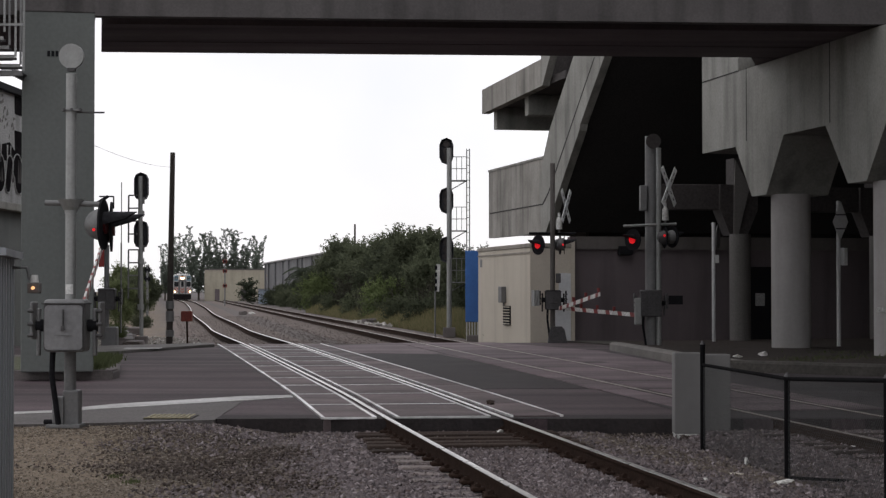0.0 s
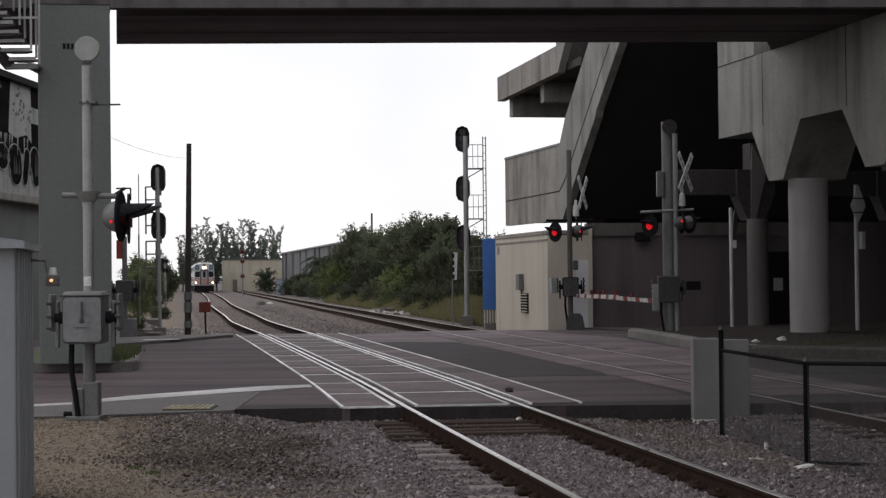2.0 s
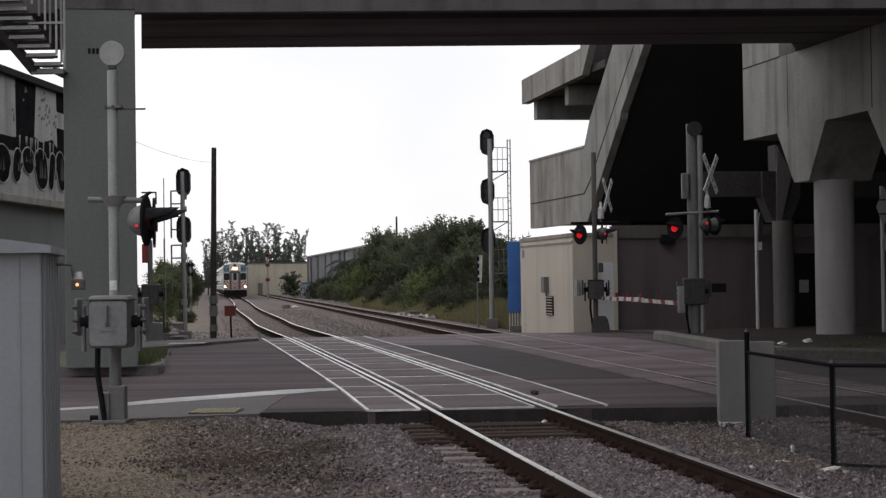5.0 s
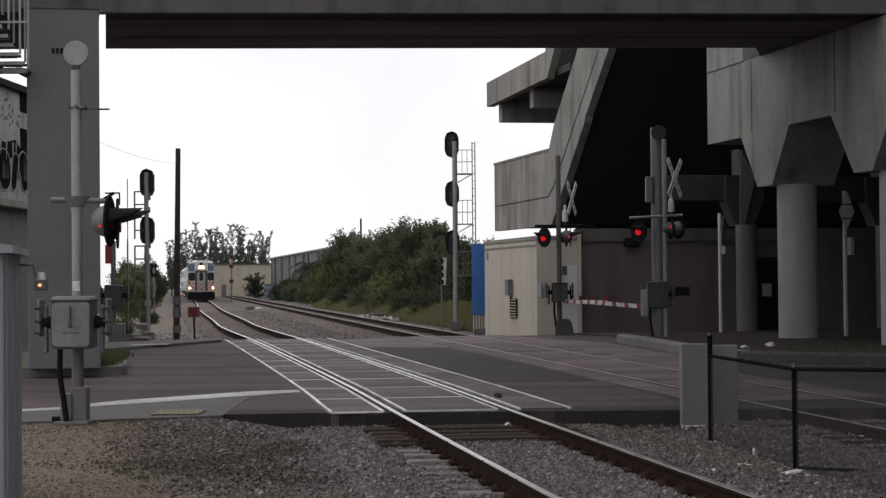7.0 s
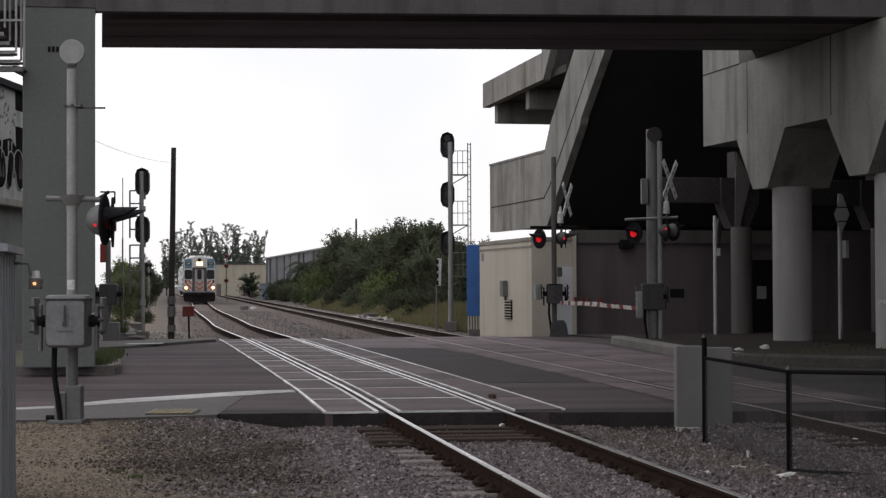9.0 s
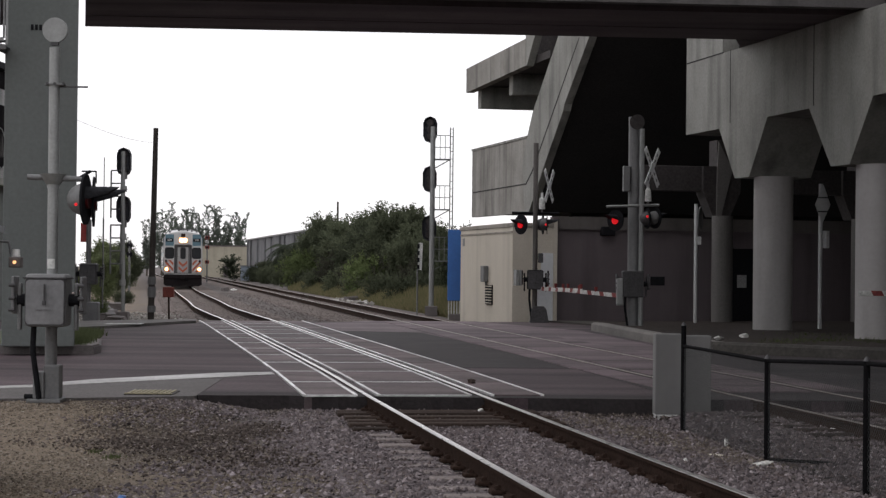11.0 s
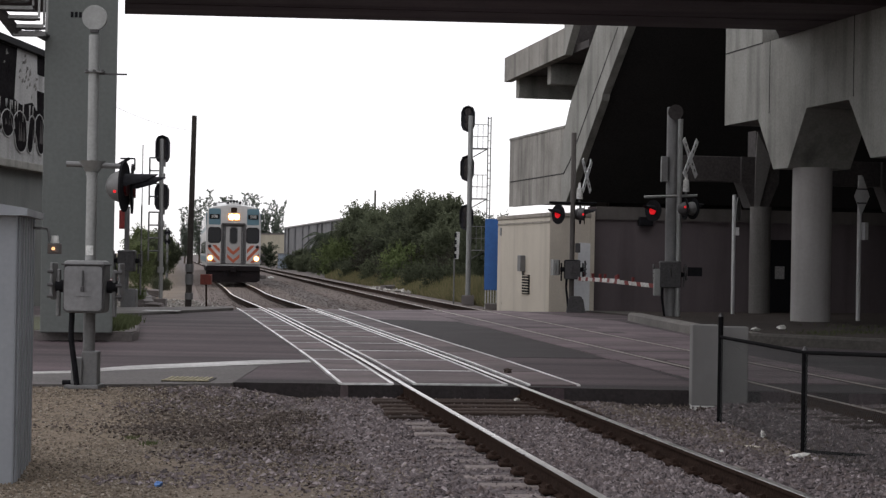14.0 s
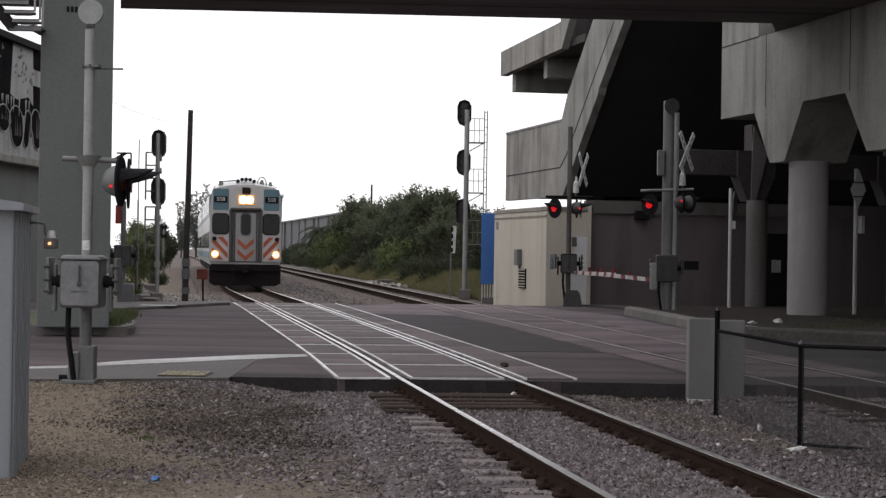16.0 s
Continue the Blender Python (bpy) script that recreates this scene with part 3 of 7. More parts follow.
def station():
    g = station_thing("guideway_girder", "weathered pale concrete girder with tapered haunches over round columns", "girder")
    bay = 6.54
    low = [(4.98, 5.85), (2.15, 5.84)]
    for k in range(4):
        o = -bay * k
        low += [(0.88 + o, 4.33), (-0.22 + o, 4.33), (-1.5 + o, 5.9)]
        low += [(-4.3 + o, 5.9)]
    part("beam", profile(low + [(-24, 5.9), (-24, 8.03), (4.98, 8.03)], 0.0, 1.85), CONCRETE, g)
    part("parapet", profile([(4.98, 8.05), (4.98, 11.5), (1.9, 11.5), (1.9, 8.05)], 0.0, 1.85), CONCRETE, g)
    for px_u in (1.271, -4.577):
        part("joint", box(B(), (-0.002, px_u, 7.0), (0.012, 0.03, 2.1)), SOFFIT, g, "dark vertical joint")
    part("joint", box(B(), (-0.003, 3.4, 8.04), (0.014, 3.1, 0.035)), SOFFIT, g, "dark level joint")
    c = station_thing("guideway_column", "round pale concrete column under the girder", "column")
    part("shaft", rod(B(), (0.78, -0.1, -0.2), (0.78, -0.1, 4.34), 0.55, n=64), COLUMN, c)
    c["group"] = "station columns"
    copy_thing(c, STATION @ pose(0.05, -6.54, 0))
    copy_thing(c, STATION @ pose(0.05, -13.08, 0))
    thin = station_thing("station_column", "slender grey concrete column with a flared head", "column")
    part("shaft", rod(B(), (2.04, 7.13, -0.2), (2.04, 7.13, 3.45), 0.34, n=28), CONCRETE_MID, thin)
    part("head", prism(B(), [(1.44, 7.3, 4.24), (1.78, 7.3, 3.42), (2.36, 7.3, 3.42), (2.72, 7.3, 4.24), (2.72, 7.3, 5.9), (1.9, 7.3, 5.9), (1.9, 7.3, 5.05), (1.44, 7.3, 5.05)], (0, 0.7, 0)), CONCRETE_DARK, thin, "flared head, darkened for shade")
    # Lit facet of the haunch, put in as a paler wedge.
    part("haunch", prism(B(), [(1.94, 7.24, 5.85), (2.42, 7.24, 4.95), (2.03, 7.24, 3.42), (1.88, 7.24, 3.42), (1.9, 7.24, 5.0)], (0, 0.1, 0)), CONCRETE_MID, thin, "haunch edge in a paler grey for its lit face")
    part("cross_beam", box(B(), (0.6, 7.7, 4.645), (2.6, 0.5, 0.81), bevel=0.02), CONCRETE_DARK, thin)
    for v in (5.2, 8.4):
        copy_thing(thin, STATION @ pose(v, 0.8, 0))

    s = station_thing("station_stair", "steep concrete stair flight with pale stringer wall and dark soffit", "stairs")
    part("stringer", profile([(23.566, 3.95), (21.0, 5.95), (18.614, 7.705), (18.45, 7.955), (15.337, 10.116), (11.6, 13.1), (14.976, 14.145), (19.413, 10.634), (21.148, 9.378), (22.967, 8.085), (23.923, 7.025), (24.6, 5.9), (24.2, 4.0)], 0.0, 0.3), CONCRETE, s)
    part("soffit", profile([(23.4, 4.0), (18.8, 7.8), (15.6, 10.15), (11.4, 13.4), (11.986, 13.595), (16.036, 10.4), (23.6, 4.3)], 0.3, 14.0), SOFFIT, s, "soffit of the stair, blackened for shade")
    part("joint", profile([(16.62, 10.25), (16.52, 10.25), (23.03, 5.56), (23.96, 5.12), (24.02, 5.18), (23.1, 5.63)], -0.008, 0.05), SOFFIT, s, "dark joint line along the stringer")
    w = station_thing("landing_wall", "stained pale concrete parapet of the stair landing", "wall", kind="structure")
    part("parapet", profile([(33.574, 7.068), (23.95, 7.029), (24.55, 5.9), (23.5, 3.98), (33.574, 4.035)], 0.004, 0.28), STAINED, w)
    part("coping", profile([(33.6, 7.07), (23.9, 7.035), (23.85, 7.12), (33.6, 7.155)], -0.03, 0.3), CONCRETE, w, "pale coping along the parapet")
    part("joint", profile([(33.349, 5.18), (24.0, 5.185), (24.0, 5.135), (33.349, 5.13)], -0.006, 0.1), SOFFIT, w, "dark joint line")
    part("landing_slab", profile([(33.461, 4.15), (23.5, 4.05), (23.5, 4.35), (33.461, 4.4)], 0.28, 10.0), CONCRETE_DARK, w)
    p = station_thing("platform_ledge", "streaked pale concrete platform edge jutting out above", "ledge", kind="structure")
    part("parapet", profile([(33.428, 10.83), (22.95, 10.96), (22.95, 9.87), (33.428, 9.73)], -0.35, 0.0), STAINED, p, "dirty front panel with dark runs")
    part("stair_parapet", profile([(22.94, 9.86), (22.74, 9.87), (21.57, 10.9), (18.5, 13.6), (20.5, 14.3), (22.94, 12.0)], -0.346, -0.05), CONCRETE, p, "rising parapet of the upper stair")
    part("slab", profile([(33.4, 9.95), (20.5, 9.95), (20.5, 10.25), (33.4, 10.25)], 0.0, 9.0), CONCRETE_DARK, p, "platform slab, shade put into its dark grey")
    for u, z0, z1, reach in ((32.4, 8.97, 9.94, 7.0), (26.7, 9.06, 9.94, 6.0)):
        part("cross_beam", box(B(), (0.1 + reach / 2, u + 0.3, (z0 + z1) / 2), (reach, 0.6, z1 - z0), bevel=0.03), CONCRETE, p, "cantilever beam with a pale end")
    part("inner_wall", box(B(), (5.6, 25.2, 11.5), (9.8, 0.3, 3.0)), CONCRETE_DARK, p, "wall under the upper stair, shade in its colour")
    part("pier", box(B(), (6.4, 33.2, 5.5), (5.2, 0.5, 7.0)), CONCRETE_MID, p, "concrete pier under the beam")
    d = station_thing("platform_deck", "underside of the elevated platform, deep shade in its black", "platform", kind="structure")
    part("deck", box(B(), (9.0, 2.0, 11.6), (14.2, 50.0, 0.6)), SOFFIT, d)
    # Black wall added for the shaded depth behind the stair.
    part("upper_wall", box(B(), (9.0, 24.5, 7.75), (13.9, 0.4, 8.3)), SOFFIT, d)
    # Widened out of view over the right foreground to darken it.
    part("guideway_deck", box(B(), (-1.5, -38.0, 8.9), (22.0, 50.0, 0.7)), CONCRETE_DARK, d, "guideway slab added overhead to shade the ground")
    part("guideway_deck", box(B(), (6.3, -4.0, 8.45), (11.6, 17.8, 0.7)), SOFFIT, d, "guideway slab added overhead to shade the ground")


station()


def added_east_wall():
    """Plain wall added to block light from the far side under the station."""
    bm = B()
    prism(bm, [(16.6, -70, -0.3), (17.0, -70, -0.3), (17.0, 30, -0.3), (16.6, 30, -0.3)], (0, 0, 12.2))
    ob = part("wall_east", bm, CONCRETE_MID, None, at=STATION)
    tagged(ob, "plain concrete wall added at the station's far side to block light", "wall", kind="structure")


added_east_wall()


# ---- the low building under the stair ----
def low_building():
    t = new("low_building")
    t.matrix_basis = pose(2.823, 59.869, 0, 0, 0, 11.86)
    tagged(t, "low cream stucco building, its side wall greyed for shade", "building")
    part("front_block", box(B(), (0.69, 3.75, 1.37), (1.38, 7.5, 3.34), bevel=0.02), STUCCO, t)
    part("roof", box(B(), (0.69, 3.75, 3.11), (1.44, 7.56, 0.14), bevel=0.02), ROOF_EDGE, t, "thin stained roof slab")
    part("roof_band", box(B(), (-0.012, 3.75, 2.88), (0.03, 7.5, 0.05)), ROOF_EDGE, t, "thin darker line under the roof")
    part("side_wall", box(B(), (7.6, 0.35, 1.55), (12.4, 0.3, 3.7)), STUCCO_GREY, t, "stucco wall with shade put into its grey")
    part("pilaster", box(B(), (1.44, 0.12, 1.5), (0.13, 0.3, 3.6)), STUCCO, t, "pale wall end")
    # The band's colour carries the same shade as the wall.
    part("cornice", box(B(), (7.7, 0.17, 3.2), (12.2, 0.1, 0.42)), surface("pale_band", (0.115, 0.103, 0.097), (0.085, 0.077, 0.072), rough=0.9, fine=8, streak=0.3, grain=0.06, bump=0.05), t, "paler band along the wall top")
    bm = B()
    prism(bm, [(0.82, -0.004, 0.02), (1.37, -0.004, 0.0), (1.37, -0.004, 2.2), (0.98, -0.004, 2.22), (0.95, -0.004, 1.5), (0.84, -0.004, 1.2)], (0, -0.006, 0))
    part("paint_patch", bm, OVERPAINT, t, "whitish overpainted patch")
    v = part("vent", box(B(), (-0.02, 3.05, 0.79), (0.05, 0.95, 0.66)), BLACK, t, "dark louvred vent")
    for k in range(7):
        part("slat", box(B(), (-0.05, 3.05, 0.51 + 0.095 * k), (0.05, 0.93, 0.03)), STUCCO, v)
    m = part("meter_box", box(B(), (-0.09, 3.45, 1.5), (0.18, 0.45, 0.55), bevel=0.02), GALV, t, "small grey meter box")
    part("conduit", rod(B(), (-0.04, 3.45, 1.1), (-0.04, 3.45, 1.3), 0.03, n=8), GALV, m)
    part("notice", box(B(), (-0.006, 7.0, 2.62), (0.01, 0.3, 0.28)), GALV, t)
    part("wall_lamp", box(B(), (3.25, 0.08, 2.95), (0.45, 0.3, 0.3), bevel=0.03), BLACK, t, "dark wall-mounted lamp box")
    d = part("door", box(B(), (8.2, 0.16, 1.12), (1.16, 0.1, 2.62)), BLACK, t, "dark door opening")
    part("notice", box(B(), (7.95, 0.1, 1.34), (0.33, 0.012, 0.42)), DULL_WHITE, d, "pale paper notice")


low_building()


def blue_panel():
    t = thing("blue_panel", 1.124, 68, GROUND_Z, "tall bright blue sheet hoarding beside the building", "hoarding")
    part("sheet", box(B(), (0, 0, 2.036), (0.604, 0.1, 2.624), bevel=0.01), BLUE, t)
    for k in range(6):
        part("leg", box(B(), (-0.25 + 0.1 * k, 0.02, 0.38), (0.045, 0.045, 0.75)), PAINT_WHITE, t, "thin pale upright")
    part("foot", box(B(), (0.1, -0.1, 0.12), (0.7, 0.5, 0.24), bevel=0.02), KERB, t, "concrete foot block")


blue_panel()


# ---- crossing signals ----
def flasher(parent, at, facing, lit, shell=None):
    """A crossing light: housing, black backing disc, hood and lens, facing along its own +x."""
    bm = B()
    steps = [(-0.23, 0.004), (-0.225, 0.05), (-0.205, 0.1), (-0.165, 0.145), (-0.11, 0.18), (-0.05, 0.2), (-0.01, 0.205)]
    rings = [[bm.verts.new((x, r * math.cos(math.pi * k / 14), r * math.sin(math.pi * k / 14))) for k in range(28)] for x, r in steps]
    for r0, r1 in zip(rings, rings[1:]):
        for k in range(28):
            bm.faces.new((r0[k], r1[k], r1[(k + 1) % 28], r0[(k + 1) % 28]))
    bm.faces.new(rings[0])
    f = part("flasher", bm, shell or ALU, parent, "rounded rear housing", at=pose(*at, 0, 0, facing), smooth=True)
    part("backing", disc(B(), (0, 0, 0), (1, 0, 0), 0.315, 0.025, 40), BLACK, f, "black round backing disc")
    part("lens", disc(B(), (0.03, 0, 0), (1, 0, 0), 0.115, 0.03, 24), LAMP_RED if lit else LENS_RED, f, "glowing red lens" if lit else "unlit dark red lens")
    bm = B()
    n = 20
    ring0, ring1 = [], []
    for k in range(n + 1):
        a = math.pi * (-0.06 + 1.12 * k / n)
        ring0.append(bm.verts.new((0.012, 0.14 * math.cos(a), 0.02 + 0.14 * math.sin(a))))
        ring1.append(bm.verts.new((0.3 + 0.12 * max(math.sin(a), 0), 0.08 * math.cos(a), 0.09 + 0.07 * math.sin(a))))
    for k in range(n):
        bm.faces.new((ring0[k], ring0[k + 1], ring1[k + 1], ring1[k]))
    bmesh.ops.solidify(bm, geom=bm.faces[:], thickness=0.008)
    part("hood", bm, HOOD_GREY, f, "black visor")
    return f


def gate_arm(parent, length, at, lights=3):
    """A striped barrier arm along its own +x, with its little red lamps."""
    arm = part("gate_arm", box(B(), (length / 2, 0, 0), (length, 0.03, 0.12), bevel=0.006), PAINT_WHITE, parent, "white barrier arm with red stripes", at=at)
    k = 0.25
    while k < length - 0.2:
        bm = B()
        prism(bm, [(k, -0.018, -0.061), (k + 0.26, -0.018, -0.061), (k + 0.32, -0.018, 0.061), (k + 0.06, -0.018, 0.061)], (0, 0.036, 0))
        part("stripe", bm, STRIPE_RED, arm)
        k += 0.78
    for j in range(lights):
        x = length - (0.12 if length < 6 else 1.2) - j * (length - 0.6) / lights
        part("arm_lamp", rod(B(), (x, 0, 0.05), (x, 0, 0.19), 0.04, 0.05, 12), STRIPE_RED, arm, "small red lamp")
    return arm


def mechanism(parent, z, w, h, side, metal=None, cover=None):
    """The gate motor box with its side arms, counterweights and cable."""
    metal, cover = metal or GALV, cover or ALU
    m = part("gate_motor", box(B(), (0, -0.2, z), (w, 0.4, h), bevel=0.05), metal, parent, "grey steel gate motor box")
    bm = rounded(B(), (0, -0.43, z - 0.02), w * 0.9, h * 0.84, 0.05, 0.04)
    part("cover_plate", bm, cover, m, "paler cover plate")
    part("seam", rounded(B(), (0, -0.415, z - 0.02), w * 0.95, h * 0.9, 0.05, 0.02), DARK_STEEL, m, "dark grimy seam round the cover")
    part("lid_rim", box(B(), (0, -0.22, z + h / 2 - 0.05), (w + 0.03, 0.45, 0.02), bevel=0.006), DARK_STEEL, m)
    part("latch", box(B(), (0, -0.455, z + 0.1), (0.02, 0.03, 0.2), bevel=0.006), DARK_STEEL, m)
    part("padlock", box(B(), (0, -0.47, z - 0.03), (0.045, 0.03, 0.06), bevel=0.01), DARK_STEEL, m)
    part("hinge_line", box(B(), (0, -0.436, z - h * 0.18), (w * 0.42, 0.012, 0.008)), metal, m)
    for s in (-1, 1):
        part("shaft_hub", rod(B(), (s * w * 0.5, -0.2, z), (s * (w * 0.5 + 0.12), -0.2, z), 0.075, n=16), BLACK, m)
        part("crank", box(B(), (s * (w * 0.5 + 0.09), -0.2, z - 0.08), (0.045, 0.1, 0.58), bevel=0.015), metal, m)
        part("counterweight", box(B(), (s * (w * 0.5 + 0.16), -0.16, z + 0.06), (0.035, 0.3, 0.46), bevel=0.012), metal, m)
        for q in (-0.12, 0.02, 0.18):
            part("weight_bolt", rod(B(), (s * (w * 0.5 + 0.13), -0.33, z + q), (s * (w * 0.5 + 0.2), -0.33, z + q), 0.022, n=8), DARK_STEEL, m)
    bm = B()
    pts = [Vector((-w * 0.34, -0.2, z - h / 2 + 0.02)), Vector((-w * 0.36, -0.2, z - h / 2 - 0.3)), Vector((-w * 0.27, -0.18, z - h / 2 - 0.65)), Vector((-w * 0.2, -0.16, z - h / 2 - 0.95))]
    for a, b in zip(pts, pts[1:]):
        rod(bm, a, b, 0.035, n=10)
    part("cable", bm, BLACK, parent, "thick black cable")
    return m


def near_mast():
    """The tall signal mast by the road with its motor box and lights."""
    d = 22.85
    t = thing("crossing_signal", -4.611, d, -0.05, "tall grey crossing signal mast with motor box and flashing lights", "crossing signal", "crossing signals")
    part("mast", rod(B(), (0, 0, 0.0), (0, 0, 4.387), 0.066, n=20), ALU, t)
    part("mast_foot", rod(B(), (0, 0, 0.4), (0, 0, 0.95), 0.074, n=20), GALV, t, "dark lower sleeve of the mast")
    for z in (2.673, 3.932):
        part("collar", rod(B(), (0, 0, z - 0.025), (0, 0, z + 0.025), 0.076, n=20), ALU, t)
    part("round_plate", disc(B(), (0, 0, 4.604), (0, 1, 0), 0.154, 0.06, 32), ALU, t, "round grey end plate")
    part("strap", box(B(), (0, 0, 4.435), (0.09, 0.09, 0.04)), DARK_STEEL, t)
    c = part("clamp", box(B(), (0.02, -0.03, 3.925), (0.24, 0.1, 0.022), bevel=0.005), GALV, t)
    for s in (-0.09, 0.0, 0.11):
        part("clamp_bolt", rod(B(), (0.02 + s, -0.1, 3.935), (0.02 + s, -0.06, 3.935), 0.018, n=8), DARK_STEEL, t)
    part("clamp_bar", box(B(), (0.2, 0, 3.904), (0.42, 0.03, 0.02)), DARK_STEEL, c)
    zc = 2.764
    j = part("crossarm_box", rod(B(), (0, 0, zc - 0.07), (0, 0, zc + 0.06), 0.09, 0.16, 20), ALU, t, "flared junction box")
    part("crossarm", rod(B(), (-0.32, 0, zc + 0.02), (0.36, 0, zc), 0.035, n=12), GALV, j)
    flasher(t, (0.413, -0.05, 2.512), -2, False, GALV)
    flasher(t, (0.44, 0.35, 2.498), 8, False, GALV)
    bm = B()
    rod(bm, (0.30, 0, zc), (0.46, 0, zc + 0.1), 0.02)
    rod(bm, (0.34, 0.05, zc + 0.1), (0.52, 0.05, zc + 0.1), 0.01)
    rod(bm, (0.52, 0.05, zc - 0.05), (0.52, 0.05, zc + 0.1), 0.01)
    part("light_bracket", bm, BLACK, t)
    part("small_red_lamp", disc(B(), (0.329, -0.24, 2.442), (0, 1, 0), 0.018, 0.02, 16), LAMP_RED, t, "tiny glowing red side light")
    mechanism(t, 1.268, 0.51, 0.644, 1, GALV, BOX_COVER)
    part("base_casting", box(B(), (0.03, 0, 0.24), (0.2, 0.22, 0.46), bevel=0.02), GALV, t, "cast base sleeve")
    part("base_box", box(B(), (-0.12, -0.06, 0.22), (0.14, 0.2, 0.34), bevel=0.02), GALV, t)
    part("base_flange", box(B(), (-0.05, 0, 0.03), (0.42, 0.4, 0.05), bevel=0.01), GALV, t)
    part("base_bolt", rod(B(), (-0.3, -0.1, 0.08), (-0.1, -0.1, 0.08), 0.03), BLACK, t)
    part("sticker", box(B(), (0, -0.074, 1.714), (0.09, 0.01, 0.12)), PAINT_WHITE, t)
    return gate_arm(t, 9.0, pose(*NEAR_PIVOT, 0, 0, 98.7), 0)


NEAR_PIVOT = (0.05, 0.1, 1.238)
ARM_NEAR = near_mast()


def crossbuck(parent, at, size, rz):
    cb = part("crossbuck", box(B(), (0, 0, 0), (size, 0.015, 0.19), m=pose(0, 0, 0, 0, 52, 0)), BOARD_WHITE, parent, "white crossed warning boards", at=pose(*at, 0, 0, rz))
    part("board", box(B(), (0, -0.022, 0), (size, 0.015, 0.19), m=pose(0, 0, 0, 0, -52, 0)), BOARD_WHITE, cb)
    for k, (a, n) in enumerate(((52, 5), (-52, 5))):
        for j in range(n):
            u = (j - 2) * size * 0.17
            if abs(u) > 0.05:
                part("letter_bar", box(B(), (u, -0.034 if k else -0.012, 0), (0.1, 0.008, 0.032), m=pose(0, 0, 0, 0, a, 0)), DARK_STEEL, cb)
    return cb


def bell(parent, x, y, z):
    """The pale warning bell that stands on a crossarm."""
    b = part("bell_stem", rod(B(), (x, y, z), (x, y, z + 0.2), 0.03, n=10), GALV, parent)
    bm = B()
    for (z0, r0), (z1, r1) in (((0.1, 0.1), (0.2, 0.1)), ((0.2, 0.1), (0.42, 0.085)), ((0.42, 0.085), (0.47, 0.05)), ((0.47, 0.045), (0.62, 0.04))):
        rod(bm, (x, y, z + z0), (x, y, z + z1), r0, r1, 16)
    part("bell", bm, PAINT_WHITE, b, "pale warning bell")


ONE_PIVOT = (0.15, -0.25, 1.076)


def far_gate_one():
    """The gate beyond the second track, next to the low building."""
    d = 58.6
    t = thing("crossing_signal", 3.481, d, -0.02, "grey crossing gate mast with crossbuck and red flashing lights", "crossing signal", "crossing signals")
    part("mast", rod(B(), (0, 0, 0), (0, 0, 5.705), 0.08, n=16), MAST_GRIME, t, "grimy brownish grey mast")
    crossbuck(t, (0.413, -0.1, 4.342), 1.25, 66)
    part("crossarm", rod(B(), (-0.75, -0.1, 3.48), (0.75, 0.1, 3.48), 0.035), BLACK, t)
    flasher(t, (-0.467, -0.2, 3.104), -143, True)
    flasher(t, (0.251, 0.2, 3.121), 4, False, DARK_STEEL)
    flasher(t, (0.359, -0.2, 3.121), -4, False, DARK_STEEL)
    part("small_red_lamp", disc(B(), (0.305, -0.5, 3.104), (0, 1, 0), 0.035, 0.02, 16), LAMP_RED, t, "glowing red side light")
    bell(t, 0.2, -0.1, 3.5)
    mechanism(t, 1.363, 0.5, 0.62, 1, BLACK, DARK_STEEL)
    part("base_box", prism(B(), [(-0.16, -0.35, 0), (0.44, -0.35, 0), (0.36, -0.35, 0.42), (0.28, -0.35, 0.52), (-0.06, -0.35, 0.52), (-0.1, -0.35, 0.4)], (0, 0.45, 0)), DARK_STEEL, t, "dark grey cast base")
    part("junction_box", box(B(), (0.17, -0.12, 2.05), (0.16, 0.14, 0.3), bevel=0.02), DARK_STEEL, t)
    for x in (-0.62, -0.5):
        part("weight_plate", box(B(), (x, -0.28, 1.42), (0.05, 0.34, 0.5), rz=12), ALU, t, "pale counterweight plate")
    return gate_arm(t, 4.6, pose(*ONE_PIVOT, 0, 0, -78))


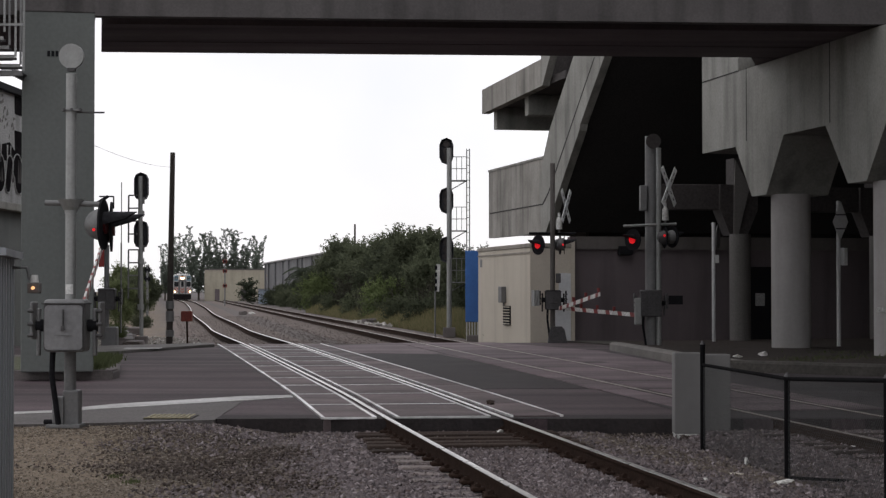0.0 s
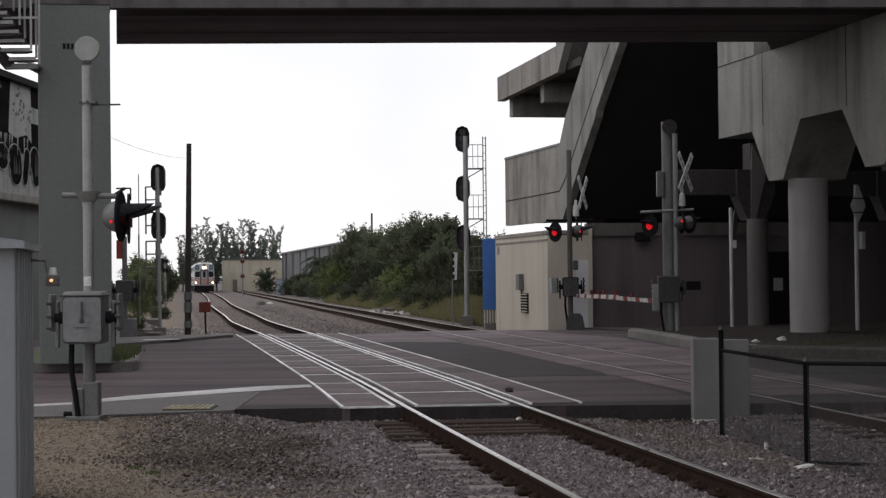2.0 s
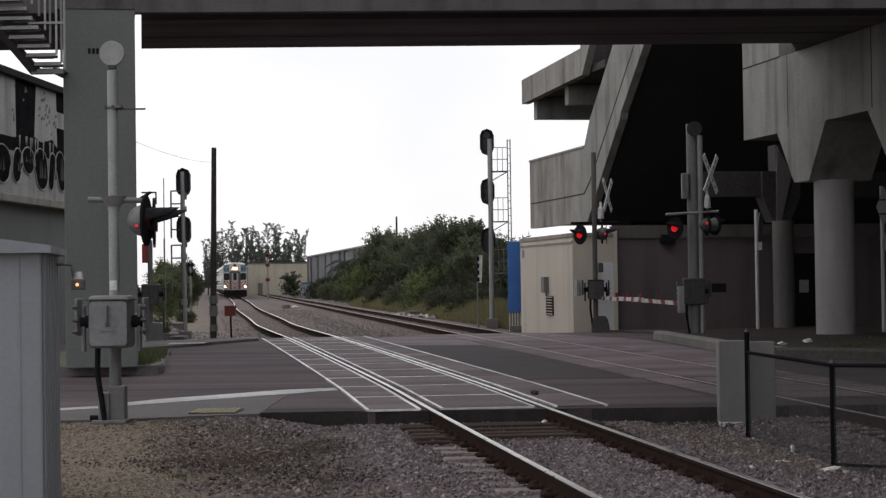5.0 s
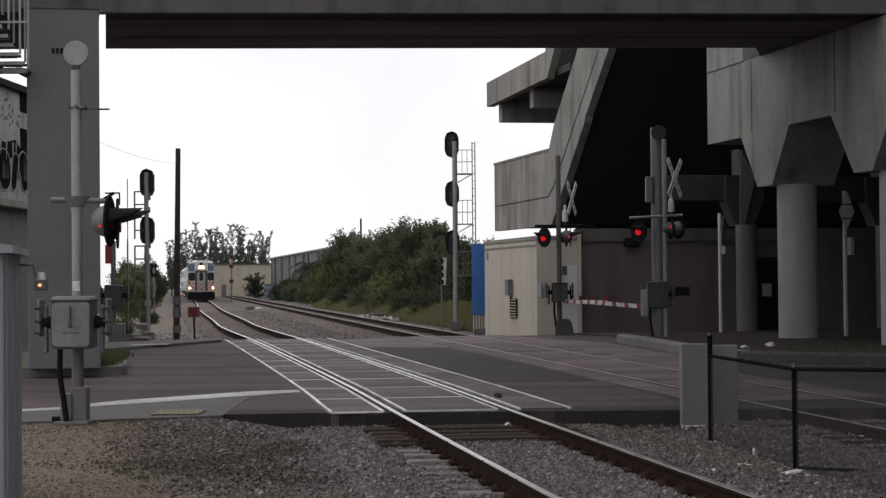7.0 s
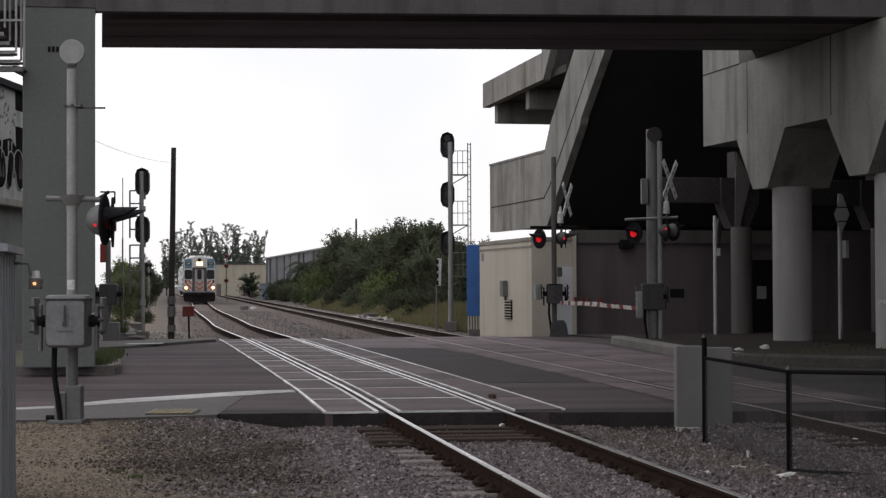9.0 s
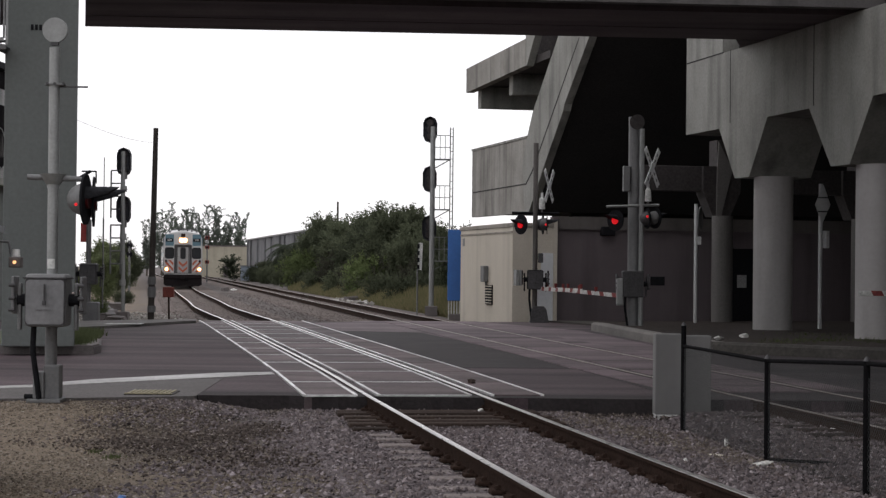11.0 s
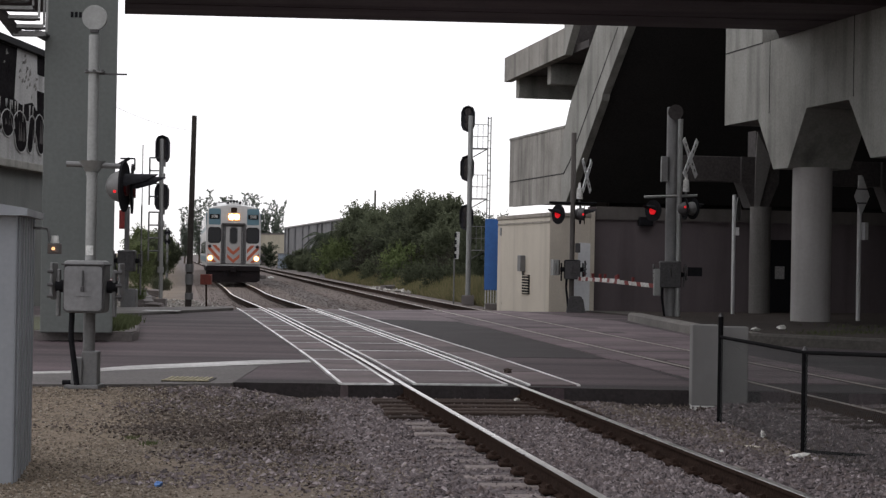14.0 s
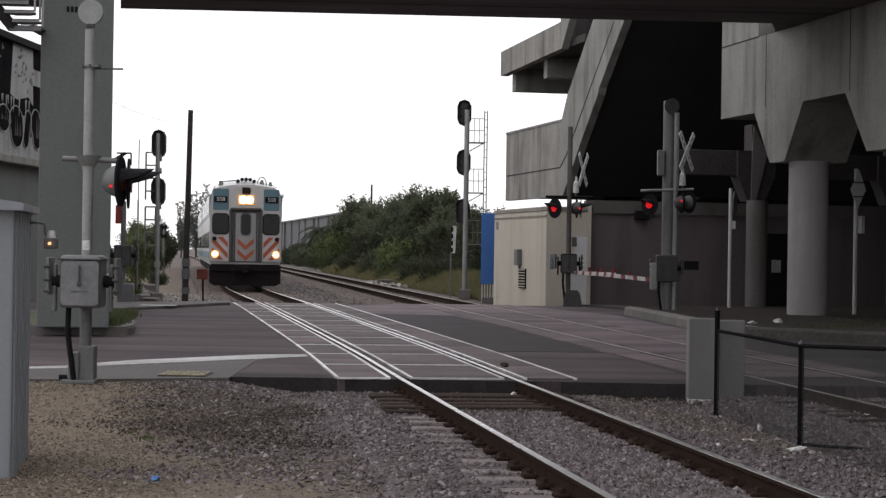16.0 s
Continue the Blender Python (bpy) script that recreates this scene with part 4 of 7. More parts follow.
def far_gate_two():
    d = 54.427
    t = thing("crossing_signal", 6.1, d, -0.02, "tall grey crossing mast with crossbuck, flashing lights and lowered gate", "crossing signal", "crossing signals")
    part("mast", rod(B(), (0.067, 0, 0), (0.067, 0, 6.217), 0.2, n=24), GALV, t, "thick grey mast tube")
    part("inner_mast", rod(B(), (0.233, -0.28, 0), (0.233, -0.28, 5.85), 0.075, n=16), ALU, t)
    part("round_plate", disc(B(), (0.083, -0.26, 6.05), (0, 1, 0), 0.22, 0.06, 24), CONCRETE_DARK, t, "round end plate")
    part("relay_box", box(B(), (-0.2, -0.1, 4.383), (0.2, 0.25, 0.75), bevel=0.02), GALV, t)
    crossbuck(t, (0.517, -0.35, 4.717), 1.36, 56)
    part("crossarm", rod(B(), (-0.8, -0.3, 3.55), (0.75, -0.3, 3.617), 0.04), ALU, t)
    flasher(t, (-0.533, -0.35, 3.15), -138, True)
    flasher(t, (0.4, -0.32, 3.217), 10, False, DARK_STEEL)
    flasher(t, (0.633, -0.25, 3.233), 30, False, GALV)
    part("small_red_lamp", disc(B(), (0.367, -0.62, 3.267), (0, 1, 0), 0.035, 0.02, 16), LAMP_RED, t, "glowing red side light")
    bell(t, 0.42, -0.3, 3.62)
    m = mechanism(t, 1.29, 0.62, 0.78, -1, DARK_STEEL, DARK_STEEL)
    part("arm_bracket", box(B(), (-0.38, -0.3, 1.05), (0.22, 0.14, 0.8), bevel=0.04), ALU, m, "pale curved arm bracket")
    part("weight_plate", box(B(), (0.72, -0.3, 1.383), (0.42, 0.08, 0.26), bevel=0.01), BLACK, m)
    return gate_arm(t, 5.0, pose(-0.35, -0.35, 0.937) @ pose(0, 0, 0, 0, 0, 112.5) @ pose(0, 0, 0, 0, -1.8), 4)


def side_gate():
    """A further gate beyond the view: the tip of its arm reaches in front of a column."""
    t = thing("crossing_signal", 14.420, 44.120, 0.02, "grey post carrying a level striped barrier arm", "crossing signal", "crossing signals")
    part("mast", rod(B(), (0, 0, 0), (0, 0, 2.6), 0.075, n=16), GALV, t)
    gate_arm(t, 4.0, pose(-0.08, -0.12, 1.158, 0, 0, 180), 0)


side_gate()
ARM_ONE = far_gate_one()
ARM_TWO = far_gate_two()


def left_far_gate():
    """The gate behind the column on the far side of the road."""
    d = 53.882
    t = thing("crossing_signal", -9.768, d, -0.02, "dark grey crossing gate with motor box partly behind the column", "crossing signal", "crossing signals")
    part("mast", rod(B(), (-0.05, 0, 0), (-0.05, 0, 3.003), 0.075, n=16), GALV, t)
    mechanism(t, 1.419, 0.5, 0.62, 1, DARK_STEEL, DARK_STEEL)
    part("base_box", box(B(), (0.05, 0, 0.3), (0.45, 0.4, 0.6), bevel=0.03), GALV, t)
    part("red_sign", box(B(), (-0.22, 0.1, 2.623), (0.17, 0.03, 0.55)), RED, t, "red and white sign panel")


left_far_gate()


# ---- railway signals ----
def signal_head(parent, x, y, z, h, w):
    s = part("signal_head", box(B(), (x, y, z), (w, 0.14, h), bevel=min(w, h) * 0.49), HOOD_GREY, parent, "black oval signal backing")
    for k in range(3):
        part("signal_lens", disc(B(), (x, y + 0.14, z + (k - 1) * h * 0.27), (0, 1, 0), w * 0.2, 0.14, 16), BLACK, s)
        part("lens_back", disc(B(), (x, y - 0.085, z + (k - 1) * h * 0.27), (0, 1, 0), w * 0.24, 0.05, 20), CONCRETE_DARK, s, "round grey lamp back")
    part("head_bracket", box(B(), (x + w * 0.18, y - 0.1, z - h * 0.5), (0.08, 0.12, h * 0.25)), GALV, s)
    return s


def ladder(parent, x, y, z0, z1, w):
    """A ladder with its rungs."""
    l = part("ladder_side", rod(B(), (x, y, z0), (x, y, z1), 0.022, n=8), GALV, parent, "thin grey ladder side bar")
    part("ladder_side", rod(B(), (x + w, y, z0), (x + w, y, z1), 0.022, n=8), GALV, parent, "thin grey ladder side bar")
    z = z0 + 0.3
    while z < z1:
        part("rung", rod(B(), (x, y, z), (x + w, y, z), 0.012, n=6), GALV, l)
        z += 0.3
    return l


def cage(parent, x0, x1, y, z0, z1):
    """A small railed service platform."""
    bm = B()
    box(bm, ((x0 + x1) / 2, y, z0), (x1 - x0, 0.5, 0.04))
    p = part("service_platform", bm, GALV, parent, "small steel service platform")
    for z in ((z0 + z1) / 2, z1):
        part("handrail", rod(B(), (x0, y - 0.24, z), (x1, y - 0.24, z), 0.015, n=6), GALV, p)
    for k in range(4):
        x = x0 + (x1 - x0) * k / 3
        part("baluster", rod(B(), (x, y - 0.24, z0), (x, y - 0.24, z1), 0.014, n=6), GALV, p)
    part("brace", rod(B(), (x0, y, z0 - 0.35), (x1, y, z0), 0.02, n=6), GALV, p)
    return p


def middle_signal():
    d = 73.811
    t = thing("railway_signal", 0.249, d, GROUND_Z, "tall railway signal mast with three black heads and ladder", "railway signal", "railway signals")
    part("mast", rod(B(), (0, 0, 0), (0.0, 0, 7.586), 0.1, n=16), ALU, t)
    part("base", box(B(), (0, 0, 0.2), (0.5, 0.5, 0.4), bevel=0.03), KERB, t, "concrete footing")
    for py in (267, 355, 442):
        signal_head(t, -0.113, 0.18, 0 + {267: 7.473, 355: 5.484, 442: 3.517}[py], 1.04, 0.565)
    ladder(t, 0.701, 0.1, 0.3, 7.563, 0.113)
    for z0, z1 in ((6.275, 7.224), (4.263, 5.213), (2.206, 3.156)):
        cage(t, 0.09, 0.701, 0.1, z0, z1)


def left_signal():
    d = 64.146
    t = thing("railway_signal", -10.47, d, GROUND_Z, "slim railway signal mast with two black heads and ladder", "railway signal", "railway signals")
    part("mast", rod(B(), (0, 0, 0), (-0.06, 0, 5.858), 0.07, n=16), ALU, t)
    part("base", box(B(), (0, 0, 0.15), (0.4, 0.4, 0.3), bevel=0.03), KERB, t, "concrete footing")
    for z in (5.504, 3.835):
        signal_head(t, -0.05, 0.16, z, 0.982, 0.471)
    part("aerial_rod", rod(B(), (-0.766, 0.3, 0.4), (-0.766, 0.3, 5.661), 0.018, n=6), GALV, t)
    part("aerial_rod", rod(B(), (-0.805, 0.5, 0.4), (-0.805, 0.5, 3.54), 0.03, n=6), GALV, t)
    for z0, z1 in ((3.55, 5.2), (1.6, 3.3)):
        h = part("step_hoop", rod(B(), (-0.5, 0.2, z0), (-0.5, 0.2, z1), 0.03, n=8), GALV, t, "grey ladder hoop")
        part("hoop_side", rod(B(), (-0.14, 0.2, z0), (-0.14, 0.2, z1), 0.03, n=8), GALV, h)
        for k in range(4):
            z = z1 - 0.45 * k
            part("rung", rod(B(), (-0.5, 0.2, z), (-0.02, 0.1, z), 0.026, n=8), GALV, h)
    for z in (1.3, 2.9, 4.55):
        part("collar", rod(B(), (-0.03, 0, z - 0.1), (-0.03, 0, z + 0.1), 0.115, n=14), ALU, t)



middle_signal()
left_signal()


def utility_pole():
    d = 55.549
    t = thing("utility_pole", -8.216, d, GROUND_Z, "short dark tarred wooden utility pole without wires", "pole")
    top = 6.041
    part("shaft", rod(B(), (-0.02, 0, 0), (0.068, 0, top), 0.1, 0.075, 14), POLE_WOOD, t)
    for z, h in ((1.108, 0.16), (1.448, 0.12), (0.597, 0.1)):
        part("band", rod(B(), (0, 0, z - h), (0, 0, z + h), 0.125, n=14), GALV, t, "grey wrapped band")


utility_pole()


def red_box():
    d = 55.549
    t = thing("signal_box", -7.706, d, GROUND_Z, "small faded red metal box on a thin post", "box")
    part("post", rod(B(), (0.03, 0, 0), (0, 0, 1.005), 0.03), RUST, t)
    part("case", box(B(), (0, 0, 1.108), (0.323, 0.3, 0.306), bevel=0.015), RUST_RED, t)


red_box()


# ---- the train ----
TRAIN_WHITE = surface("train_white", (0.47, 0.465, 0.46), (0.37, 0.365, 0.36), rough=0.35, fine=8, broad=0.9, streak=0.15, bump=0.0, grain=0.05)
ROOF_WHITE = surface("train_roof_white", (0.72, 0.72, 0.71), (0.55, 0.55, 0.54), rough=0.4, fine=8, broad=0.9, bump=0.0, grain=0.06)
TRAIN_GREY = surface("train_grey", (0.2, 0.192, 0.185), (0.14, 0.135, 0.13), rough=0.4, fine=8, broad=1.2, bump=0.0, grain=0.06)
TRAIN_TEAL = surface("train_teal", (0.085, 0.165, 0.205), (0.065, 0.13, 0.165), rough=0.35, fine=8, broad=1.2, bump=0.0, grain=0.05)
TRAIN_ORANGE = surface("train_orange_red", (0.36, 0.08, 0.035), (0.24, 0.05, 0.026), rough=0.4, fine=8, broad=2, bump=0.0, grain=0.06)
UNDERFRAME = surface("sooty_underframe", (0.010, 0.008, 0.009), (0.02, 0.015, 0.015), rough=0.9, spec=0.15, fine=12, broad=3, bump=0.2)
CAR_LENGTH, CAR_GAP = 25.9, 0.7
SECTION = [(-1.46, 0.95), (1.46, 0.95), (1.52, 1.2), (1.52, 3.1), (1.47, 3.95), (1.38, 4.14), (1.15, 4.25), (0.6, 4.34), (0, 4.37), (-0.6, 4.34), (-1.15, 4.25), (-1.38, 4.14), (-1.47, 3.95), (-1.52, 3.1), (-1.52, 1.2)]


def car_body(t, front):
    """A double-deck coach: shell, windows on two decks, bogies."""
    bm = B()
    prism(bm, [(x, 0.12, z) for x, z in SECTION], (0, CAR_LENGTH - 0.12, 0))
    body = part("body", bm, TRAIN_WHITE, t, "white coach shell")
    bm = B()
    rings = []
    for y, lift in ((0.14, 0.0), (1.3, 0.24), (CAR_LENGTH - 0.02, 0.24)):
        rings.append([bm.verts.new((x, y, z - 0.02 + lift * q)) for x, z, q in ((-1.4, 4.06, 0.0), (-1.2, 4.24, 0.8), (-0.6, 4.34, 1.0), (0, 4.37, 1.08), (0.6, 4.34, 1.0), (1.2, 4.24, 0.8), (1.4, 4.06, 0.0))])
    for r0, r1 in zip(rings, rings[1:]):
        for k in range(7):
            bm.faces.new((r0[k], r0[(k + 1) % 7], r1[(k + 1) % 7], r1[k]))
    bm.faces.new(rings[0][::-1])
    bm.faces.new(rings[-1])
    bmesh.ops.recalc_face_normals(bm, faces=bm.faces)
    part("roof", bm, ROOF_WHITE, t, "pale rounded roof")
    for s in (-1, 1):
        part("side_stripe", box(B(), (s * 1.485, CAR_LENGTH / 2, 3.45), (0.09, CAR_LENGTH - 0.4, 0.95)), TRAIN_TEAL, body, "teal band along the side")
        part("sill_line", box(B(), (s * 1.52, CAR_LENGTH / 2, 1.35), (0.03, CAR_LENGTH - 0.4, 0.3)), TRAIN_TEAL, body, "teal line along the sill")
        for z in (2.0, 3.5):
            for k in range(9):
                part("side_window", box(B(), (s * 1.525, 2.0 + 2.6 * k, z), (0.04, 2.1, 0.7)), DARK_GLASS, body)
    part("underframe", box(B(), (0, CAR_LENGTH / 2, 0.75), (2.6, CAR_LENGTH - 0.6, 0.5), bevel=0.04), UNDERFRAME, t, "sooty black underframe")
    for yb in (3.4, CAR_LENGTH - 3.4):
        bg = part("bogie", box(B(), (0, yb, 0.55), (2.3, 2.6, 0.35), bevel=0.05), UNDERFRAME, t)
        for dy in (-1.1, 1.1):
            for s in (-1, 1):
                part("wheel", disc(B(), (s * 0.75, yb + dy, 0.42), (1, 0, 0), 0.42, 0.13, 24), RUST, bg)
    return body


def number_board(parent, x, z):
    b = part("number_board", box(B(), (x, -0.2, z), (0.56, 0.05, 0.26), bevel=0.02), BLACK, parent, "black number board")
    cu = bpy.data.curves.new("numerals", "FONT")
    cu.body, cu.size, cu.align_x, cu.align_y, cu.extrude = "508", 0.24, "CENTER", "CENTER", 0.004
    tmp = bpy.data.objects.new("numerals", cu)
    me = bpy.data.meshes.new_from_object(tmp)
    bpy.data.objects.remove(tmp)
    me.materials.clear()
    me.materials.append(PAINT_WHITE)
    ob = new("numerals", me)
    ob.parent = b
    ob.matrix_basis = pose(x, -0.232, z, 90)


TRAIN_DOOR = surface("door_grey_white", (0.3, 0.295, 0.29), (0.23, 0.225, 0.22), rough=0.45, fine=8, broad=0.9, streak=0.2, bump=0.0, grain=0.06)
# Shadow inside the door recess is put into this dark grey.
RECESS = surface("recess_shade_grey", (0.085, 0.082, 0.083), (0.06, 0.058, 0.06), rough=0.6, fine=12, broad=1.5, bump=0.03)


def cab_car():
    t = thing("train_cab_car", 0, 0, 0, "white double-deck train cab car with teal panels and orange chevrons", "train", "train cars")
    car_body(t, True)
    # front end: bevelled frame, recessed door between two cab panels
    bm = B()
    prism(bm, [(x * 0.985, 0.0, 0.95 + (z - 0.95) * 0.985) for x, z in SECTION], (0, 0.16, 0))
    nose = part("cab_front", bm, TRAIN_WHITE, t, "white cab front")
    # the cab panels stand forward on both sides of the end door
    for x0, x1 in ((-1.43, -0.69), (0.69, 1.43)):
        part("cab_panel", prism(B(), [(x0, -0.004, 1.12), (x1, -0.004, 1.12), (x1, -0.004, 3.3), (x0, -0.004, 3.3)], (0, -0.16, 0)), TRAIN_WHITE, nose, "white cab panel")
    bm = B()
    outline = [(-1.42, 3.296), (-0.69, 3.296), (-0.62, 3.38), (0.62, 3.38), (0.69, 3.296), (1.42, 3.296), (1.4, 4.0), (1.28, 4.13), (0.6, 4.26), (-0.6, 4.26), (-1.28, 4.13), (-1.4, 4.0)]
    prism(bm, [(x, -0.004, z) for x, z in outline], (0, -0.16, 0))
    part("brow_panel", bm, TRAIN_WHITE, nose, "white panel over the end door")
    part("door_recess", box(B(), (0, -0.012, 2.22), (1.36, 0.02, 2.3)), RECESS, nose, "recessed surround of the end door, darkened for its shade")
    door = part("end_door", rounded(B(), (0, -0.075, 2.14), 0.86, 2.04, 0.05, 0.05), TRAIN_DOOR, nose, "pale end door")
    for s in (-1, 1):
        part("recess_post", box(B(), (s * 0.66, -0.12, 2.2), (0.09, 0.16, 2.2), bevel=0.03), RECESS, nose)
    part("recess_head", box(B(), (0, -0.12, 3.33), (1.3, 0.16, 0.1), bevel=0.03), RECESS, nose)
    part("window_frame", rounded(B(), (0, -0.086, 2.68), 0.46, 0.96, 0.16, 0.03), RECESS, door)
    part("door_window", rounded(B(), (0, -0.095, 2.68), 0.38, 0.86, 0.14, 0.03), DARK_GLASS, door, "dark door window")
    for s in (-1, 1):
        part("window_gasket", rounded(B(), (s * 1.06, -0.182, 2.69), 0.72, 0.9, 0.17, 0.03), UNDERFRAME, nose)
        part("windscreen", rounded(B(), (s * 1.06, -0.192, 2.69), 0.64, 0.82, 0.14, 0.03), DARK_GLASS, nose, "dark cab window with rounded corners")
        part("teal_panel", rounded(B(), (s * 1.06, -0.182, 3.72), 0.66, 0.9, 0.06, 0.03), TRAIN_TEAL, nose, "teal corner panel")
        part("wiper", rod(B(), (s * 0.95, -0.2, 3.12), (s * 1.15, -0.2, 2.85), 0.012, n=6), BLACK, nose)
        number_board(nose, s * 1.07, 3.72)
        for k in range(4):
            # slanting stripe clipped to the corner panel
            lo, hi, x0, x1 = 1.18, 2.14, 0.75, 1.41
            za, zb = 1.22 + 0.46 * k - 0.46, 1.22 + 0.46 * k + 0.24
            outline = []
            for x, z in ((x0, za), (x1, zb), (x1, zb + 0.23), (x0, za + 0.23)):
                outline.append((x, z))
            clipped = []
            for side, keep_up in ((lo, True), (hi, False)):
                src = clipped if clipped else outline
                res = []
                for i in range(len(src)):
                    p, q = src[i], src[(i + 1) % len(src)]
                    pin, qin = (p[1] >= side, q[1] >= side) if keep_up else (p[1] <= side, q[1] <= side)
                    if pin:
                        res.append(p)
                    if pin != qin:
                        w = (side - p[1]) / (q[1] - p[1])
                        res.append((p[0] + w * (q[0] - p[0]), side))
                clipped = res
                if not clipped:
                    break
            if len(clipped) >= 3:
                bm = B()
                prism(bm, [(s * x, -0.166, z) for x, z in clipped], (0, -0.016, 0))
                part("chevron_stripe", bm, TRAIN_ORANGE, nose, "orange-red diagonal stripe")
        lamp = part("lamp_ring", disc(B(), (s * 1.28, -0.19, 1.41), (0, 1, 0), 0.17, 0.06, 24), LAMP_HALO, nose, "ring glowing warm for the headlight's halo")
        part("headlight", disc(B(), (s * 1.28, -0.23, 1.41), (0, 1, 0), 0.1, 0.03, 24), LAMP_WARM, lamp, "lit warm headlight")
        part("marker_light", disc(B(), (s * 1.31, -0.2, 2.06), (0, 1, 0), 0.09, 0.06, 16), BLACK, nose)
        part("grab_rail", rod(B(), (s * 0.5, -0.11, 1.2), (s * 0.5, -0.11, 2.9), 0.018, n=8), GALV, nose)
    for k, z in enumerate((1.95, 1.5)):
        bm = B()
        prism(bm, [(-0.34, -0.092, z + 0.14), (0, -0.092, z - 0.16), (0.34, -0.092, z + 0.14), (0.34, -0.092, z - 0.06), (0, -0.092, z - 0.36), (-0.34, -0.092, z - 0.06)], (0, 0.02, 0))
        part("door_chevron", bm, TRAIN_ORANGE, door, "orange-red chevron")
    hl = part("headlight_case", box(B(), (0, -0.19, 3.71), (0.66, 0.08, 0.4), bevel=0.04), LAMP_HALO, nose, "lamp case glowing warm for the headlights' halo")
    for s in (-1, 1):
        part("headlight", disc(B(), (s * 0.14, -0.24, 3.71), (0, 1, 0), 0.15, 0.03, 24), LAMP_WARM, hl, "lit warm twin headlight")
    part("bell_housing", box(B(), (0, -0.18, 4.1), (0.34, 0.1, 0.28), bevel=0.04), RUST, nose)
    # buffer beam, pilot and coupler
    part("buffer_beam", box(B(), (0, 0.15, 0.84), (2.9, 0.5, 0.3), bevel=0.03), UNDERFRAME, t, "black buffer beam")
    bm = B()
    prism(bm, [(-1.5, 0.0, 0.9), (1.5, 0.0, 0.9), (1.5, 0.0, 0.2), (1.3, 0.0, 0.08), (-1.3, 0.0, 0.08), (-1.5, 0.0, 0.2)], (0, 0.12, 0))
    part("pilot", bm, UNDERFRAME, t, "black pilot plate")
    part("coupler", box(B(), (0, -0.18, 0.76), (0.3, 0.6, 0.3), bevel=0.05), UNDERFRAME, t)
    for x in (-0.5, -0.3, 0.3, 0.5):
        part("hose", rod(B(), (x, -0.06, 0.85), (x * 0.9, -0.08, 0.4), 0.025, n=8), BLACK, t)
    # roof fittings
    horn = part("horn", rod(B(), (0, 0.9, 4.33), (0, 0.9, 4.6), 0.06), GALV, t, "cluster of roof horns")
    for x, z in ((-0.34, 4.52), (-0.17, 4.59), (0.0, 4.6), (0.17, 4.59), (0.34, 4.52)):
        part("horn_bell", rod(B(), (x, 0.45, z), (x, 0.95, z), 0.085, 0.03, 16), GALV, horn)
        part("horn_mouth", disc(B(), (x, 0.447, z), (0, 1, 0), 0.06, 0.006, 16), BLACK, horn, "dark horn mouth")
    part("roof_lamp", rod(B(), (1.05, 0.8, 4.2), (1.05, 0.8, 4.52), 0.11, 0.05), GALV, t, "grey cone-shaped roof beacon")
    part("roof_lamp", rod(B(), (-1.05, 0.6, 4.2), (-1.05, 0.6, 4.52), 0.11, 0.09), GALV, t, "grey stub on the roof")
    hoop = [Vector((0.68 + 0.19 * math.cos(math.pi * k / 10), 0.7, 4.42 + 0.3 * math.sin(math.pi * k / 10))) for k in range(11)]
    hoop = [Vector((0.87, 0.7, 4.24))] + hoop + [Vector((0.49, 0.7, 4.24))]
    bm = B()
    for p, q in zip(hoop, hoop[1:]):
        rod(bm, p, q, 0.022, n=8)
    h = part("bell_yoke", bm, GALV, t, "bent steel yoke")
    bm = B()
    rod(bm, (0.68, 0.7, 4.36), (0.68, 0.7, 4.6), 0.12, 0.05, 16)
    part("bell", bm, GALV, h, "grey roof bell")
    bm = B()
    rod(bm, (-0.95, 0.7, 4.5), (-0.4, 0.7, 4.56), 0.025)
    rod(bm, (-0.4, 0.7, 4.3), (-0.4, 0.7, 4.56), 0.02)
    part("roof_rail", bm, GALV, t)
    part("roof_rail", rod(B(), (-1.3, 1.0, 4.3), (-1.3, 8.0, 4.3), 0.03, n=8), TRAIN_WHITE, t)
    part("roof_rail", rod(B(), (1.3, 1.0, 4.3), (1.3, 8.0, 4.3), 0.03, n=8), TRAIN_WHITE, t)
    return t


def coach():
    t = thing("train_coach", 0, 0, 0, "white double-deck commuter coach with teal band behind the cab car", "train", "train cars")
    car_body(t, False)
    part("end_wall", box(B(), (0, 0.06, 2.5), (2.7, 0.12, 3.1), bevel=0.03), TRAIN_GREY, t)
    return t


CAB = cab_car()
COACHES = [coach()]
COACHES += [copy_thing(COACHES[0], pose(0, 0, 0)) for k in range(2)]
# seconds and distance of the cab front along the near track
TRAIN_RUN = [(0.0, 318.0), (1.0, 300.5), (2.0, 283.5), (3.0, 267.0), (3.5, 258.5), (5.0, 235.0), (6.0, 220.0), (7.0, 205.5), (8.0, 191.0), (9.0, 177.0), (10.3, 157.5), (11.5, 139.0),
             (12.0, 131.5), (12.5, 124.0), (13.0, 116.5), (13.5, 109.5), (14.0, 102.8), (14.5, 96.5), (15.0, 90.6), (15.5, 84.2), (16.0, 78.0)]


def car_pose(front):
    back = front + CAR_LENGTH
    x0, x1 = along(LINE_1, front), along(LINE_1, back)
    return pose(x0, front, 0.0, 0, 0, math.degrees(math.atan2(-(x1 - x0), back - front)))


